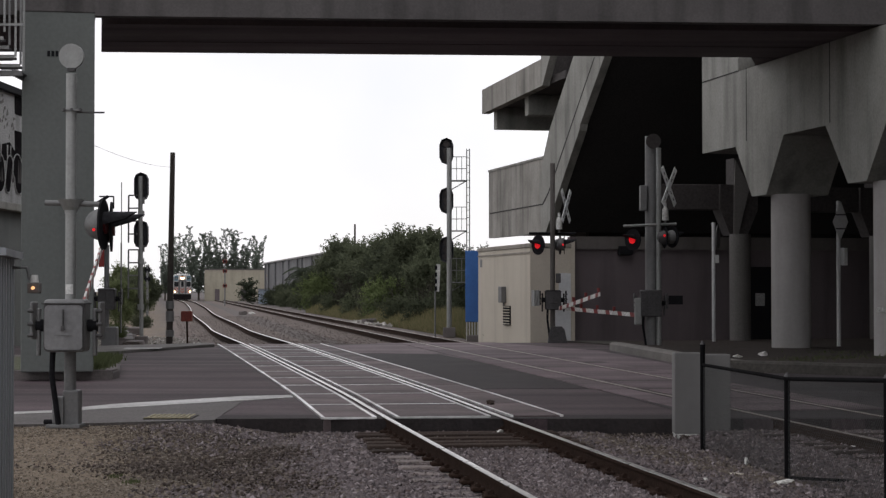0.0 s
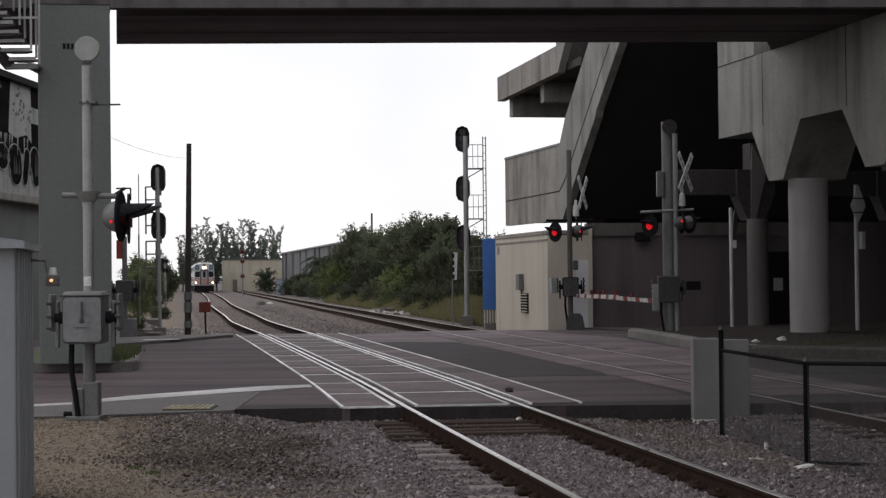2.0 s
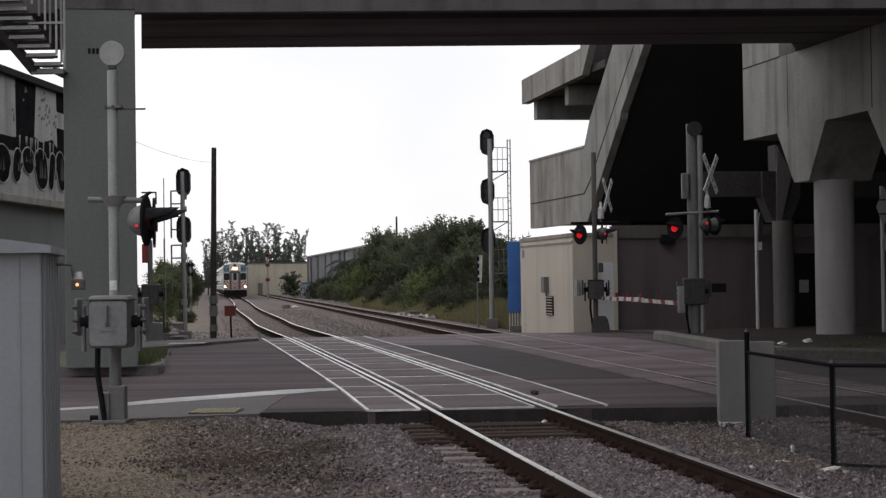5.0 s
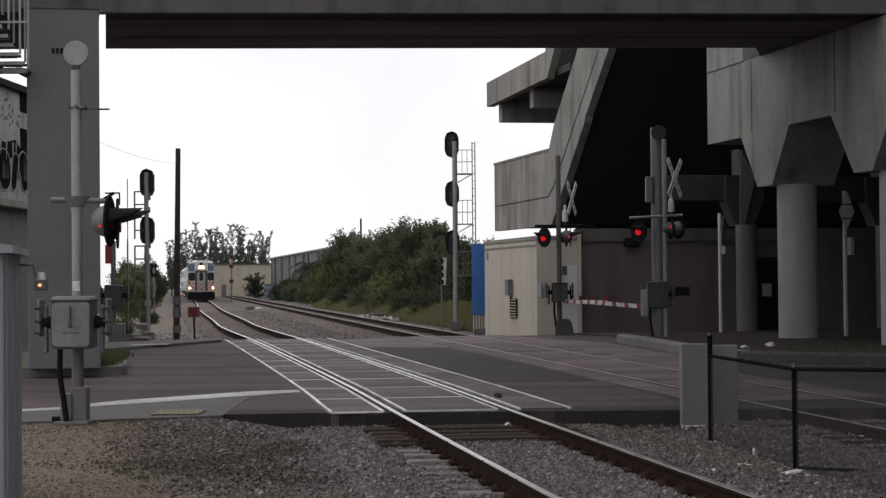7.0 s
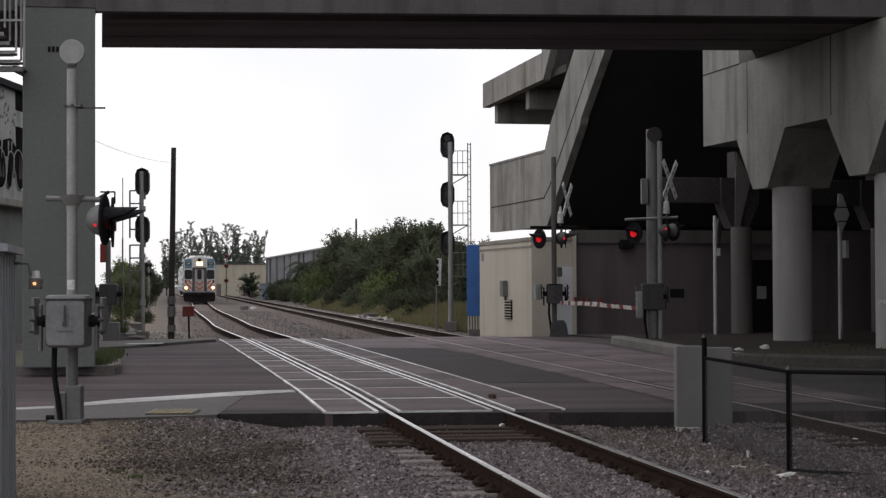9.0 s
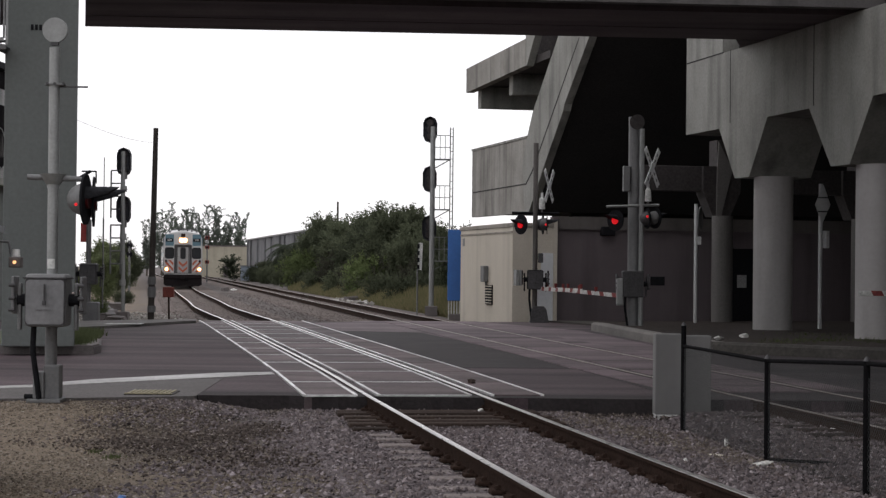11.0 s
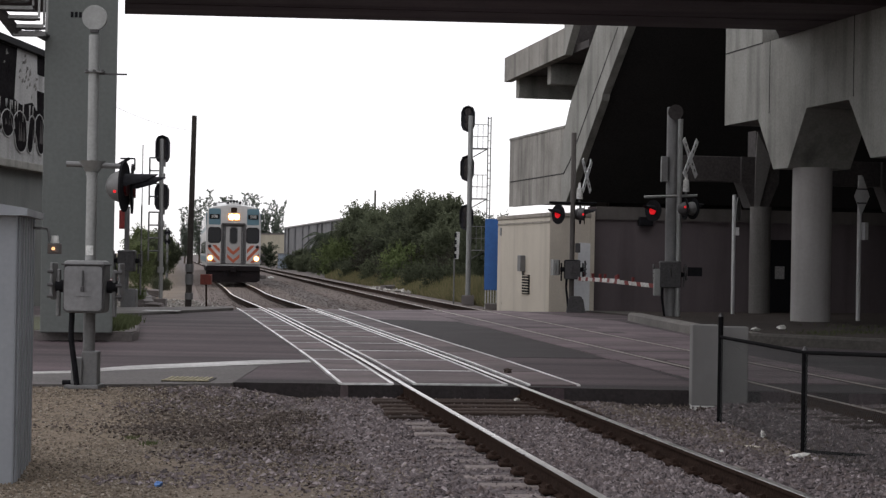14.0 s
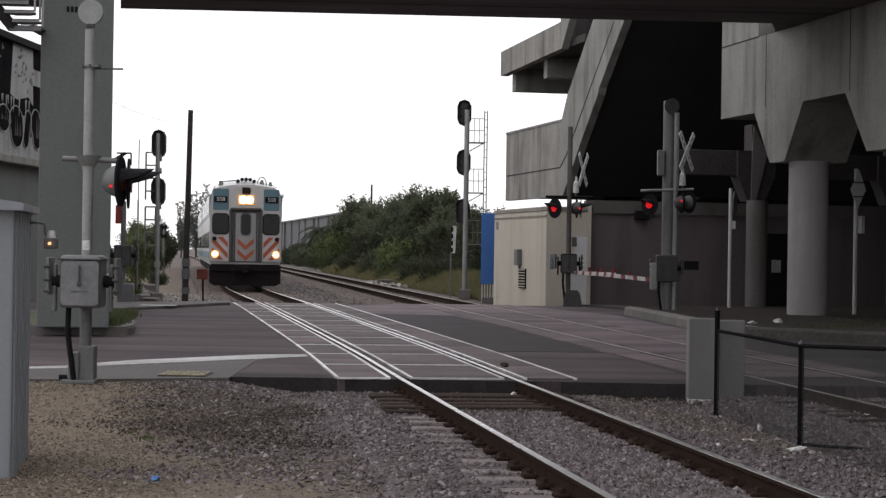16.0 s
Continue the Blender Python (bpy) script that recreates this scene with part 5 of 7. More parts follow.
# ---- plants ----
def leafy(name, colour, second):
    m = bpy.data.materials.new(name)
    m.use_nodes = True
    nodes, links = m.node_tree.nodes, m.node_tree.links
    geo = nodes.new("ShaderNodeNewGeometry")
    info = nodes.new("ShaderNodeObjectInfo")
    mix = nodes.new("ShaderNodeMix")
    mix.data_type = "RGBA"
    mix.inputs["A"].default_value, mix.inputs["B"].default_value = (*colour, 1), (*second, 1)
    links.new(geo.outputs["Random Per Island"], mix.inputs["Factor"])
    hsv = nodes.new("ShaderNodeHueSaturation")
    rng = nodes.new("ShaderNodeMapRange")
    rng.inputs["To Min"].default_value, rng.inputs["To Max"].default_value = 0.75, 1.3
    links.new(info.outputs["Random"], rng.inputs["Value"])
    links.new(rng.outputs[0], hsv.inputs["Value"])
    links.new(mix.outputs["Result"], hsv.inputs["Color"])
    b = nodes["Principled BSDF"]
    links.new(hsv.outputs[0], b.inputs["Base Color"])
    b.inputs["Roughness"].default_value = 0.8
    b.inputs["Specular IOR Level"].default_value = 0.15
    through_leaf = nodes.new("ShaderNodeBsdfTranslucent")
    links.new(hsv.outputs[0], through_leaf.inputs["Color"])
    both = nodes.new("ShaderNodeMixShader")
    both.inputs[0].default_value = 0.35
    links.new(b.outputs[0], both.inputs[1])
    links.new(through_leaf.outputs[0], both.inputs[2])
    links.new(both.outputs[0], nodes["Material Output"].inputs["Surface"])
    return m


LEAF = leafy("bush_leaves", (0.066, 0.076, 0.048), (0.1, 0.113, 0.069))
LEAF_LIGHT = leafy("young_leaves", (0.085, 0.104, 0.048), (0.13, 0.15, 0.075))
LEAF_DARK = leafy("dark_leaves", (0.06, 0.07, 0.045), (0.085, 0.098, 0.06))
LEAF_YOUNG = leafy("fresh_green_leaves", (0.09, 0.12, 0.045), (0.15, 0.18, 0.08))
# Needle colour is lightened for the haze of distance.
PINE = leafy("hazed_grey_green_needles", (0.1, 0.12, 0.1), (0.15, 0.17, 0.14))
FROND = leafy("dark_palm_fronds", (0.035, 0.045, 0.03), (0.06, 0.072, 0.045))
DRY = leafy("dry_grass_blades", (0.13, 0.135, 0.065), (0.25, 0.215, 0.12))
BARK = surface("bark", (0.09, 0.07, 0.055), (0.05, 0.04, 0.03), rough=0.9, fine=20, broad=3, bump=0.5)


def leaf_quads(rng, centres, size, long=2.0, droop=0.0):
    """Small pointed leaves, one at each centre, turned at random."""
    n = len(centres)
    a = rng.normal(size=(n, 3))
    a[:, 2] -= droop
    a /= np.linalg.norm(a, axis=1)[:, None]
    b = np.cross(a, rng.normal(size=(n, 3)))
    b /= np.linalg.norm(b, axis=1)[:, None] + 1e-9
    s = (size * (0.6 + 0.8 * rng.random(n)))[:, None]
    v = np.stack([centres - a * s * long / 2, centres + b * s * 0.5, centres + a * s * long / 2, centres - b * s * 0.5], 1).reshape(-1, 3)
    f = np.arange(n * 4).reshape(-1, 4)
    return v, f


def crown_mesh(name, rng, lobes, per, size, material, droop=0.0, hollow=0.55, ragged=0.12, twigs=0, reach=0.7, blade=3.2):
    """A crown of many leaves in uneven lobes (x, y, z, rx, ry, rz)."""
    vs, fs, base = [], [], 0
    for x, y, z, rx, ry, rz in lobes:
        d = rng.normal(size=(per, 3))
        d /= np.linalg.norm(d, axis=1)[:, None]
        r = hollow + (1 - hollow) * rng.random(per) ** 0.6
        r = r * (1 + 0.22 * np.sin(d[:, 0] * 7 + x) * np.cos(d[:, 2] * 6 + y) + ragged * np.clip(rng.normal(size=per), -2, 1.4))
        c = np.stack([x + d[:, 0] * rx * r, y + d[:, 1] * ry * r, z + d[:, 2] * rz * r], 1)
        c = c[c[:, 2] > 0.02]
        v, f = leaf_quads(rng, c, size, droop=droop)
        vs.append(v)
        fs.append(f + base)
        base += len(v)
        # leafy twigs that stick out of the lobe, mostly upwards
        for k in range(twigs):
            d = rng.normal(size=3)
            d[2] = abs(d[2]) * 0.9 + 0.15
            d /= np.linalg.norm(d)
            root = np.array([x + d[0] * rx * 0.85, y + d[1] * ry * 0.85, z + d[2] * rz * 0.85])
            way = d + np.array([0, 0, 0.5]) + 0.35 * rng.normal(size=3)
            way /= np.linalg.norm(way)
            q = np.linspace(0, 1, 14)[:, None] * reach * (0.5 + 0.7 * rng.random())
            c = root + way * q - np.array([0, 0, 0.25]) * q * q + 0.05 * rng.normal(size=(14, 3))
            v, f = leaf_quads(rng, c, size * 0.95, long=blade)
            vs.append(v)
            fs.append(f + base)
            base += len(v)
    return raw_mesh(name, np.concatenate(vs).tolist(), np.concatenate(fs).tolist(), material)


def trunk_mesh(name, rng, h, r, limbs, spread):
    bm = B()
    rod(bm, (0, 0, -0.1), (0.05 * h * 0.3, 0, h * 0.6), r, r * 0.6, 8)
    for k in range(limbs):
        a = 2 * math.pi * (k / limbs + 0.1 * rng.random())
        z0 = h * (0.15 + 0.4 * rng.random())
        rod(bm, (0.02, 0, z0), (spread * math.cos(a), spread * math.sin(a), z0 + h * (0.25 + 0.25 * rng.random())), r * 0.5, r * 0.15, 6)
    return mesh_of(name, bm, BARK)


def plant(name, crown, trunk, x, y, size, rz, label, category, group, tall=1.0):
    t = thing(name, x, y, GROUND_Z, label, category, group, rz)
    t.scale = (size, size, size * tall)
    c = new("crown", crown)
    c.parent = t
    if trunk:
        k = new("trunk", trunk)
        k.parent = t
    return t


rng = np.random.default_rng(7)


def bush_lobes(n, w, h):
    out = []
    for k in range(n):
        a, q = rng.random() * 6.28, rng.random() ** 0.5
        s = 0.35 + 0.3 * rng.random()
        out.append((w * q * 0.7 * math.cos(a), w * q * 0.7 * math.sin(a), h * (0.25 + 0.5 * rng.random() * (1.1 - 0.5 * q)), w * s, w * s, h * s * 0.75))
    return out


LEAF_BROWN = leafy("brownish_leaves", (0.042, 0.042, 0.031), (0.07, 0.068, 0.048))


def tall_lobes(n, w, h):
    """Main lobes with ragged small ones on top and outside."""
    out = bush_lobes(n, w, h)
    for k in range(16):
        a, q = rng.random() * 6.28, 0.3 + 0.75 * rng.random()
        out.append((w * q * math.cos(a), w * q * math.sin(a), h * (1.0 - 0.55 * q * q) * (0.85 + 0.2 * rng.random()), 0.35 + 0.3 * rng.random(), 0.5, 0.5 + 0.4 * rng.random()))
    return out


BUSHES = [crown_mesh("bush_crown", rng, tall_lobes(n, w, h), 1050, 0.078, m, hollow=0.3, ragged=0.14, droop=-0.3, twigs=16, reach=0.85) for n, w, h, m in
          ((12, 2.5, 5.0, LEAF), (10, 3.0, 4.6, LEAF_DARK), (13, 2.4, 5.4, LEAF), (9, 2.9, 4.4, LEAF_DARK), (11, 2.6, 5.0, LEAF), (12, 2.6, 4.7, LEAF_DARK), (9, 2.0, 4.6, LEAF_LIGHT))]
LOW_BUSH = [crown_mesh("low_crown", rng, bush_lobes(8, 1.6, 1.9), 800, 0.07, m, twigs=18, reach=0.7) for m in (LEAF_YOUNG, LEAF, LEAF_BROWN)]
BUSH_TRUNK = trunk_mesh("bush_trunk", rng, 4.0, 0.14, 6, 1.4)


def bushes_along():
    """Dense shrubs on the far side of the second track."""
    spots = [(77, 9.0, 0.6), (80, 9.8, 0.72), (84, 7.9, 0.75), (88, 9.6, 0.8), (90, 6.7, 0.75), (97, 7.2, 0.84), (103, 6.5, 0.9), (108, 8.6, 0.95), (113, 6.6, 1.14), (120, 7.6, 1.2), (127, 7.2, 1.2),
             (135, 8.4, 1.35), (143, 7.2, 1.25), (152, 7.8, 1.42), (160, 7.0, 1.25), (168, 7.4, 1.34), (178, 7.0, 1.1), (190, 7.2, 0.9), (204, 7.0, 0.8), (218, 7.2, 0.72), (236, 7.0, 0.62), (255, 7.0, 0.6), (74, 9.8, 0.55), (72, 12.5, 0.6)]
    for k, (y, off, s) in enumerate(spots):
        x = along(LINE_2, y) + off
        plant("bush", BUSHES[(k * 5 + k // 3) % 6], BUSH_TRUNK, x, y, s * 0.86, 47 * k, "dense dark green leafy shrub beside the track", "bush", "trackside bushes")
    low = [(92, 4.2, 0.8), (100, 4.2, 0.8), (111, 4.4, 0.9), (124, 4.4, 0.9), (140, 4.3, 0.9), (158, 4.4, 0.8), (180, 4.4, 0.9), (205, 4.6, 1.0), (230, 4.6, 1.0)]
    for k, (y, off, s) in enumerate(low):
        plant("low_bush", LOW_BUSH[1], None, along(LINE_2, y) + off, y, s, 61 * k, "low green weedy shrub by the track", "bush", "weeds")
    for y, off, s in ((111, 4.5, 1.05), (82, 5.4, 0.6), (160, 4.8, 1.4)):
        plant("low_bush", LOW_BUSH[0], None, along(LINE_2, y) + off, y, s, 40 * y, "bright fresh green young shrub", "bush", "weeds", 1.15)
    # Dark shrubs put in for the shaded hollows among the bushes.
    for y, off, s in ((112, 5.4, 1.0), (120, 5.0, 0.9), (99, 6.2, 0.9), (136, 5.4, 1.1)):
        plant("low_bush", LOW_BUSH[2], None, along(LINE_2, y) + off, y, s, 40 * y, "dark brownish shrub standing for shaded hollows of the thicket", "bush", "weeds", 1.25)
    left = [(74, -6.0, 0.6), (80, -6.4, 0.75), (87, -6.1, 0.8), (94, -6.4, 0.82), (101, -5.2, 0.62), (112, -5.0, 0.6), (126, -5.6, 0.7), (145, -5.0, 0.7), (165, -5.2, 0.75), (190, -5.6, 0.8), (220, -6.0, 0.9), (250, -6, 1.0)]
    for k, (y, off, s) in enumerate(left):
        plant("bush", BUSHES[(6, 2, 6, 4)[k % 4]], BUSH_TRUNK, along(LINE_1, y) + off, y, s * (0.36 if y < 100 else 0.8 if y < 115 else 1.0 if y < 180 else 0.72), 83 * k, "green trackside shrub behind the crossing gate", "bush", "trackside bushes")
    for k, (y, off) in enumerate(((66, -4.8), (92, -3.9))):
        plant("low_bush", LOW_BUSH[k % 2], None, along(LINE_1, y) + off, y, 0.32, 61 * k, "low weedy shrub beside the track", "bush", "weeds")


bushes_along()


def far_trees():
    """Feathery tall trees behind the tan building."""
    made = []
    for v in range(3):
        lobes = []
        for k in range(7):
            # feathery plumes that rise and lean outwards
            a, lean = rng.random() * 6.28, 1.0 + 2.6 * rng.random()
            top = 8.0 + 6.5 * rng.random()
            for j in range(9):
                q = j / 8
                lobes.append((lean * math.cos(a) * q ** 1.5, lean * math.sin(a) * q ** 1.5, 2.5 + (top - 2.5) * q, 1.25 * (1.05 - 0.8 * q), 1.25 * (1.05 - 0.8 * q), 0.8))
        made.append(crown_mesh("needle_crown", rng, lobes, 50, 0.165, PINE, droop=-0.5, hollow=0.1, twigs=2, reach=1.0, blade=5.0))
    tr = trunk_mesh("tall_trunk", rng, 9.0, 0.25, 5, 1.2)
    spots = [(292, 340, 0.8), (318, 350, 0.95), (334, 335, 1.0), (352, 345, 0.9), (366, 352, 0.96), (384, 342, 1.0), (398, 352, 1.02), (414, 344, 0.98), (430, 350, 1.0), (446, 345, 0.94), (458, 352, 0.8), (300, 360, 0.9)]
    for k, (px, y, s) in enumerate(spots):
        plant("tall_tree", made[k % 3], tr, (px - 784) * y / 3265.6, y, s * 0.86, 50 * k, "tall feathery grey-green tree, lightened for the haze of distance", "tree", "distant trees")


far_trees()


def palm(x, y, s, label, high=3.6):
    t = thing("palm_tree", x, y, GROUND_Z, label, "palm tree", "palms")
    part("trunk", rod(B(), (0, 0, 0), (0.1, 0, high * s), 0.16 * s, 0.11 * s, 8), BARK, t)
    for k in range(18):
        a = 2.4 * k
        up = 0.9 - 0.09 * k
        bm = B()
        pts = []
        for j in range(6):
            q = j / 5
            pts.append(Vector((0.1 + math.cos(a) * q * 1.7 * s, math.sin(a) * q * 1.7 * s, high * s + s * (up * q * 1.3 - 1.1 * q * q))))
        side = Vector((-math.sin(a), math.cos(a), 0.0)) * 0.42 * s
        for p0, p1 in zip(pts, pts[1:]):
            for sg in (-1, 1):
                for h in range(5):
                    m0 = p0.lerp(p1, h / 5)
                    m1 = p0.lerp(p1, (h + 0.9) / 5)
                    v = [bm.verts.new(m0), bm.verts.new(m1), bm.verts.new(m1 + side * sg + Vector((0, 0, -0.18 * s)))]
                    bm.faces.new(v)
        part("frond", bm, FROND, t)


SAPLING = crown_mesh("sapling_crown", rng, [(0.35 * math.cos(2.1 * k), 0.35 * math.sin(2.1 * k), 0.5 + 0.5 * k, 0.6, 0.6, 0.45) for k in range(6)], 45, 0.13, FROND, twigs=22, reach=1.9, hollow=0.1)
plant("sapling", SAPLING, None, -24.2, 230, 0.8, 20, "small dark ragged tree beside the track", "tree", "saplings")
palm(-16.525, 215, 1.35, "dark palm standing before the grey warehouse", 3.2)


def grass_strip():
    """Dry grass and weeds at the foot of the bushes."""
    n = 60000
    y = 66 + 90 * rng.random(n) ** 1.6
    off = 2.9 + np.abs(rng.normal(size=n)) * 1.7
    x = np.array([along(LINE_2, v) for v in y[::1]]) + off
    h = 0.2 + 1.0 * rng.random(n) * np.clip((off - 2.7) / 1.5, 0.15, 1)
    dx, dy = rng.normal(size=n) * 0.12, rng.normal(size=n) * 0.12
    w = 0.035
    v = np.stack([np.stack([x - w, y, np.full(n, GROUND_Z)], 1), np.stack([x + w, y, np.full(n, GROUND_Z)], 1), np.stack([x + dx, y + dy, GROUND_Z + h], 1)], 1).reshape(-1, 3)
    ob = new("dry_grass", raw_mesh("dry_grass", v.tolist(), np.arange(3 * n).reshape(-1, 3).tolist(), DRY))
    tagged(ob, "dry yellowish grass and weeds along the track", "grass", kind="stuff")


grass_strip()


def grass_tufts(name, label, n, spots, height):
    """Short blades round the given spots (x, y, z, spread x, spread y)."""
    g = np.random.default_rng(len(label))
    vs = []
    for x0, y0, z0, sx, sy in spots:
        x, y = x0 + sx * g.normal(size=n), y0 + sy * g.normal(size=n)
        h = height * (0.3 + 0.9 * g.random(n))
        dx, dy = 0.4 * h * g.normal(size=n), 0.4 * h * g.normal(size=n)
        w, z = 0.012, np.full(n, z0)
        vs.append(np.stack([np.stack([x - w, y, z], 1), np.stack([x + w, y, z], 1), np.stack([x + dx, y + dy, z + h], 1)], 1).reshape(-1, 3))
    v = np.concatenate(vs)
    ob = new(name, raw_mesh(name, v.tolist(), np.arange(len(v)).reshape(-1, 3).tolist(), LEAF_LIGHT))
    tagged(ob, label, "grass", kind="stuff")


grass_tufts("median_grass", "short green grass on the kerbed island", 600, [(-6.75 - 0.12 * k, 35.4 + 0.95 * k, 0.155, 0.14, 0.3) for k in range(6)], 0.15)
grass_tufts("weed_tuft", "small green weed tufts in the dirt", 70, [(-3.3, 18.7, GROUND_Z - 0.02, 0.06, 0.1), (-3.05, 18.2, GROUND_Z - 0.02, 0.04, 0.06), (-4.4, 21.9, GROUND_Z + 0.05, 0.07, 0.05)], 0.06)
grass_tufts("verge_weeds", "sparse green weeds on the verge under the station", 90, [(9.0, 43.5, 0.03, 0.5, 0.5), (9.9, 44.2, 0.03, 0.6, 0.4), (10.8, 43.2, 0.03, 0.5, 0.5), (8.3, 42.4, 0.03, 0.3, 0.4), (10.2, 47.5, 0.03, 0.6, 0.6)], 0.1)


# ---- far buildings ----
def far_buildings():
    d = 322
    t = thing("tan_building", -36.385, d, GROUND_Z, "flat tan industrial building in the distance", "building")
    part("wall", box(B(), (0.0, 4, 2.72), (10.452, 8, 5.44)), surface("tan_wall", (0.36, 0.33, 0.26), (0.29, 0.265, 0.205), fine=3, broad=0.3, streak=0.2, grain=0.06), t)
    part("roof", box(B(), (0.0, 4, 5.5), (10.551, 8.2, 0.2)), KERB, t)
    for x in (-3.0, 1.6):
        part("door", box(B(), (x, -0.03, 1.1), (0.8, 0.1, 2.0)), STUCCO_GREY, t)
    w = thing("warehouse", -29.03, 300, GROUND_Z, "long grey corrugated warehouse behind the bushes", "building", rz=-79.713)
    L = 116.879
    sheeting = surface("grey_sheeting", (0.165, 0.165, 0.172), (0.1, 0.1, 0.106), fine=1.5, broad=0.15, mix=0.9, streak=0.6, grain=0.12)
    part("wall", box(B(), (L / 2, 5, 3.104), (L, 10, 6.208)), sheeting, w)
    part("coping", box(B(), (L / 2, -0.05, 6.25), (L, 0.4, 0.18)), DULL_WHITE, w, "thin pale roof edge")
    r = random.Random(21)
    x = 3.0
    while x < L:
        part("rib", box(B(), (x, -0.1, 3.0), (0.35, 0.22, 6.1)), sheeting, w)
        x += r.choice((4.5, 6.0, 9.0, 12.0))
    s = thing("small_shed", -24.207, 255, GROUND_Z, "low pale blue-grey shed near the track", "shed")
    part("wall", box(B(), (0, 1.5, 1.0), (2.6, 3, 2.0)), surface("blue_grey_paint", (0.22, 0.26, 0.31), fine=4, broad=0.6), s)
    part("roof", box(B(), (0, 1.5, 2.05), (2.9, 3.3, 0.12)), GALV, s)


far_buildings()


def far_signal(px_x, d, tops, label, r, material):
    t = thing("far_signal", px_x, d, GROUND_Z, label, "railway signal", "distant signals")
    part("mast", rod(B(), (0, 0, 0), (0, 0, tops[0] + 0.3), 0.08, n=8), GALV, t)
    for z in tops:
        s = part("signal_head", disc(B(), (0, 0, z), (0, 1, 0), r, 0.12, 16), material, t, "round signal head")
        part("lens", disc(B(), (0, -0.1, z), (0, 1, 0), r * 0.45, 0.1, 12), BLACK, s)


far_signal(-25.413, 215, (5.248, 4.128, 2.417), "distant signal mast with three dull red heads", 0.27, RUST_RED)
far_signal(-19.219, 120, (3.213, 2.625), "distant small signal with dark heads", 0.2, BLACK)


# ---- left edge: graffiti building, steel stair, shed ----
def graffiti_building():
    t = thing("graffiti_building", -13.8, 60, GROUND_Z, "grey building with a white upper wall covered in black graffiti", "building", rz=-3)
    part("upper_wall", box(B(), (-2.0, -6, 6.4), (4.0, 30, 3.6)), DULL_WHITE, t, "white wall above with worn paint")
    part("lower_wall", box(B(), (-2.2, -6, 2.2), (4.0, 30, 4.5)), CONCRETE_GREEN, t, "grey lower wall")
    part("ledge", box(B(), (0.0, -6, 4.55), (0.35, 30, 0.25), bevel=0.03), CONCRETE, t)
    part("roof_edge", box(B(), (-1.9, -6, 8.28), (4.2, 30, 0.2)), BLACK, t)
    r = random.Random(3)

    def field(name, pts, material, label, out=0.004, parent=t):
        return part(name, prism(B(), [(out, y, z) for y, z in pts], (0.01, 0, 0)), material, parent, label)

    field("graffiti_field", [(-4.86, 6.3), (-3.1, 6.3), (-2.95, 7.4), (-2.83, 8.17), (-4.92, 8.17)], SCRAWL, "black painted field")
    field("graffiti_field", [(-0.55, 7.58), (9, 7.5), (9, 8.17), (-0.6, 8.17)], SCRAWL, "black painted field")
    field("graffiti_field", [(-0.5, 6.3), (9, 6.3), (9, 7.05), (-0.56, 7.05)], SCRAWL, "black painted field")
    field("graffiti_field", [(-20, 6.0), (9, 6.0), (9, 6.35), (-0.6, 6.4), (-1.1, 6.62), (-2.3, 6.45), (-3.2, 6.6), (-5.2, 6.4), (-20, 6.45)], SCRAWL, "dark painted band", 0.003)

    def blob(y0, y1, z0, z1, lean=0.0):
        """A fat rounded letter stroke: black fill inside a pale outline."""
        cy, ry, rz = (y0 + y1) / 2, (y1 - y0) / 2, min((y1 - y0) / 2, 0.55)
        pts = []
        for k in range(9):
            a = math.pi * k / 8
            pts.append((cy + ry * math.cos(a), z1 - rz + rz * math.sin(a)))
        for k in range(9):
            a = math.pi * (1 + k / 8)
            pts.append((cy + lean + 0.86 * ry * math.cos(a), z0 + rz * 0.8 + rz * 0.8 * math.sin(a)))
        fill = field("graffiti_letter", pts, SCRAWL, "fat black rounded letter stroke", 0.012)
        bm = B()
        for (ya, za), (yb, zb) in zip(pts, pts[1:] + pts[:1]):
            rod(bm, (0.02, ya, za), (0.02, yb, zb), 0.022, n=6)
        part("outline", bm, DULL_WHITE, fill, "pale painted outline")
        for j in range(3):
            y = cy + ry * r.uniform(-0.6, 0.6)
            field("smear", [(y, z0 + 0.35), (y + 0.1 + 0.15 * r.random(), z0 + 0.4), (y + 0.05, z1 - 0.15 - 0.3 * r.random())], CONCRETE_DARK, "smeared grey paint", 0.02, fill)

    for stroke in ((-9.6, -8.5, 4.95, 6.1, 0), (-8.4, -7.3, 5.05, 6.15, 0.1), (-7.1, -5.45, 4.97, 6.12, 0), (-5.3, -4.28, 5.05, 6.1, -0.12), (-4.5, -3.0, 5.36, 6.2, 0.05), (-3.2, -1.7, 4.95, 6.25, 0.15), (-1.5, -0.75, 4.98, 6.2, -0.2), (-0.85, 0.3, 5.0, 6.3, 0.2), (0.5, 1.6, 5.0, 6.3, 0)):
        blob(*stroke)
    for k in range(30):
        y, z = -2.6 + 1.9 * r.random(), 6.7 + 1.3 * r.random()
        if k > 22:
            y -= 3.2
        w = 0.06 + 0.2 * r.random()
        field("scribble", [(y, z), (y + w, z + 0.05), (y + w * 0.8, z + 0.06 + 0.12 * r.random()), (y + 0.02, z + 0.09)], CONCRETE_MID, "faint grey scribble", 0.006)
    for k in range(12):
        y = -4.7 + 4.0 * r.random()
        field("paint_drip", [(y, 6.5), (y + 0.06 + 0.1 * r.random(), 6.52), (y + 0.04, 5.9 + 0.4 * r.random())], DULL_WHITE, "pale run of paint", 0.022)


graffiti_building()


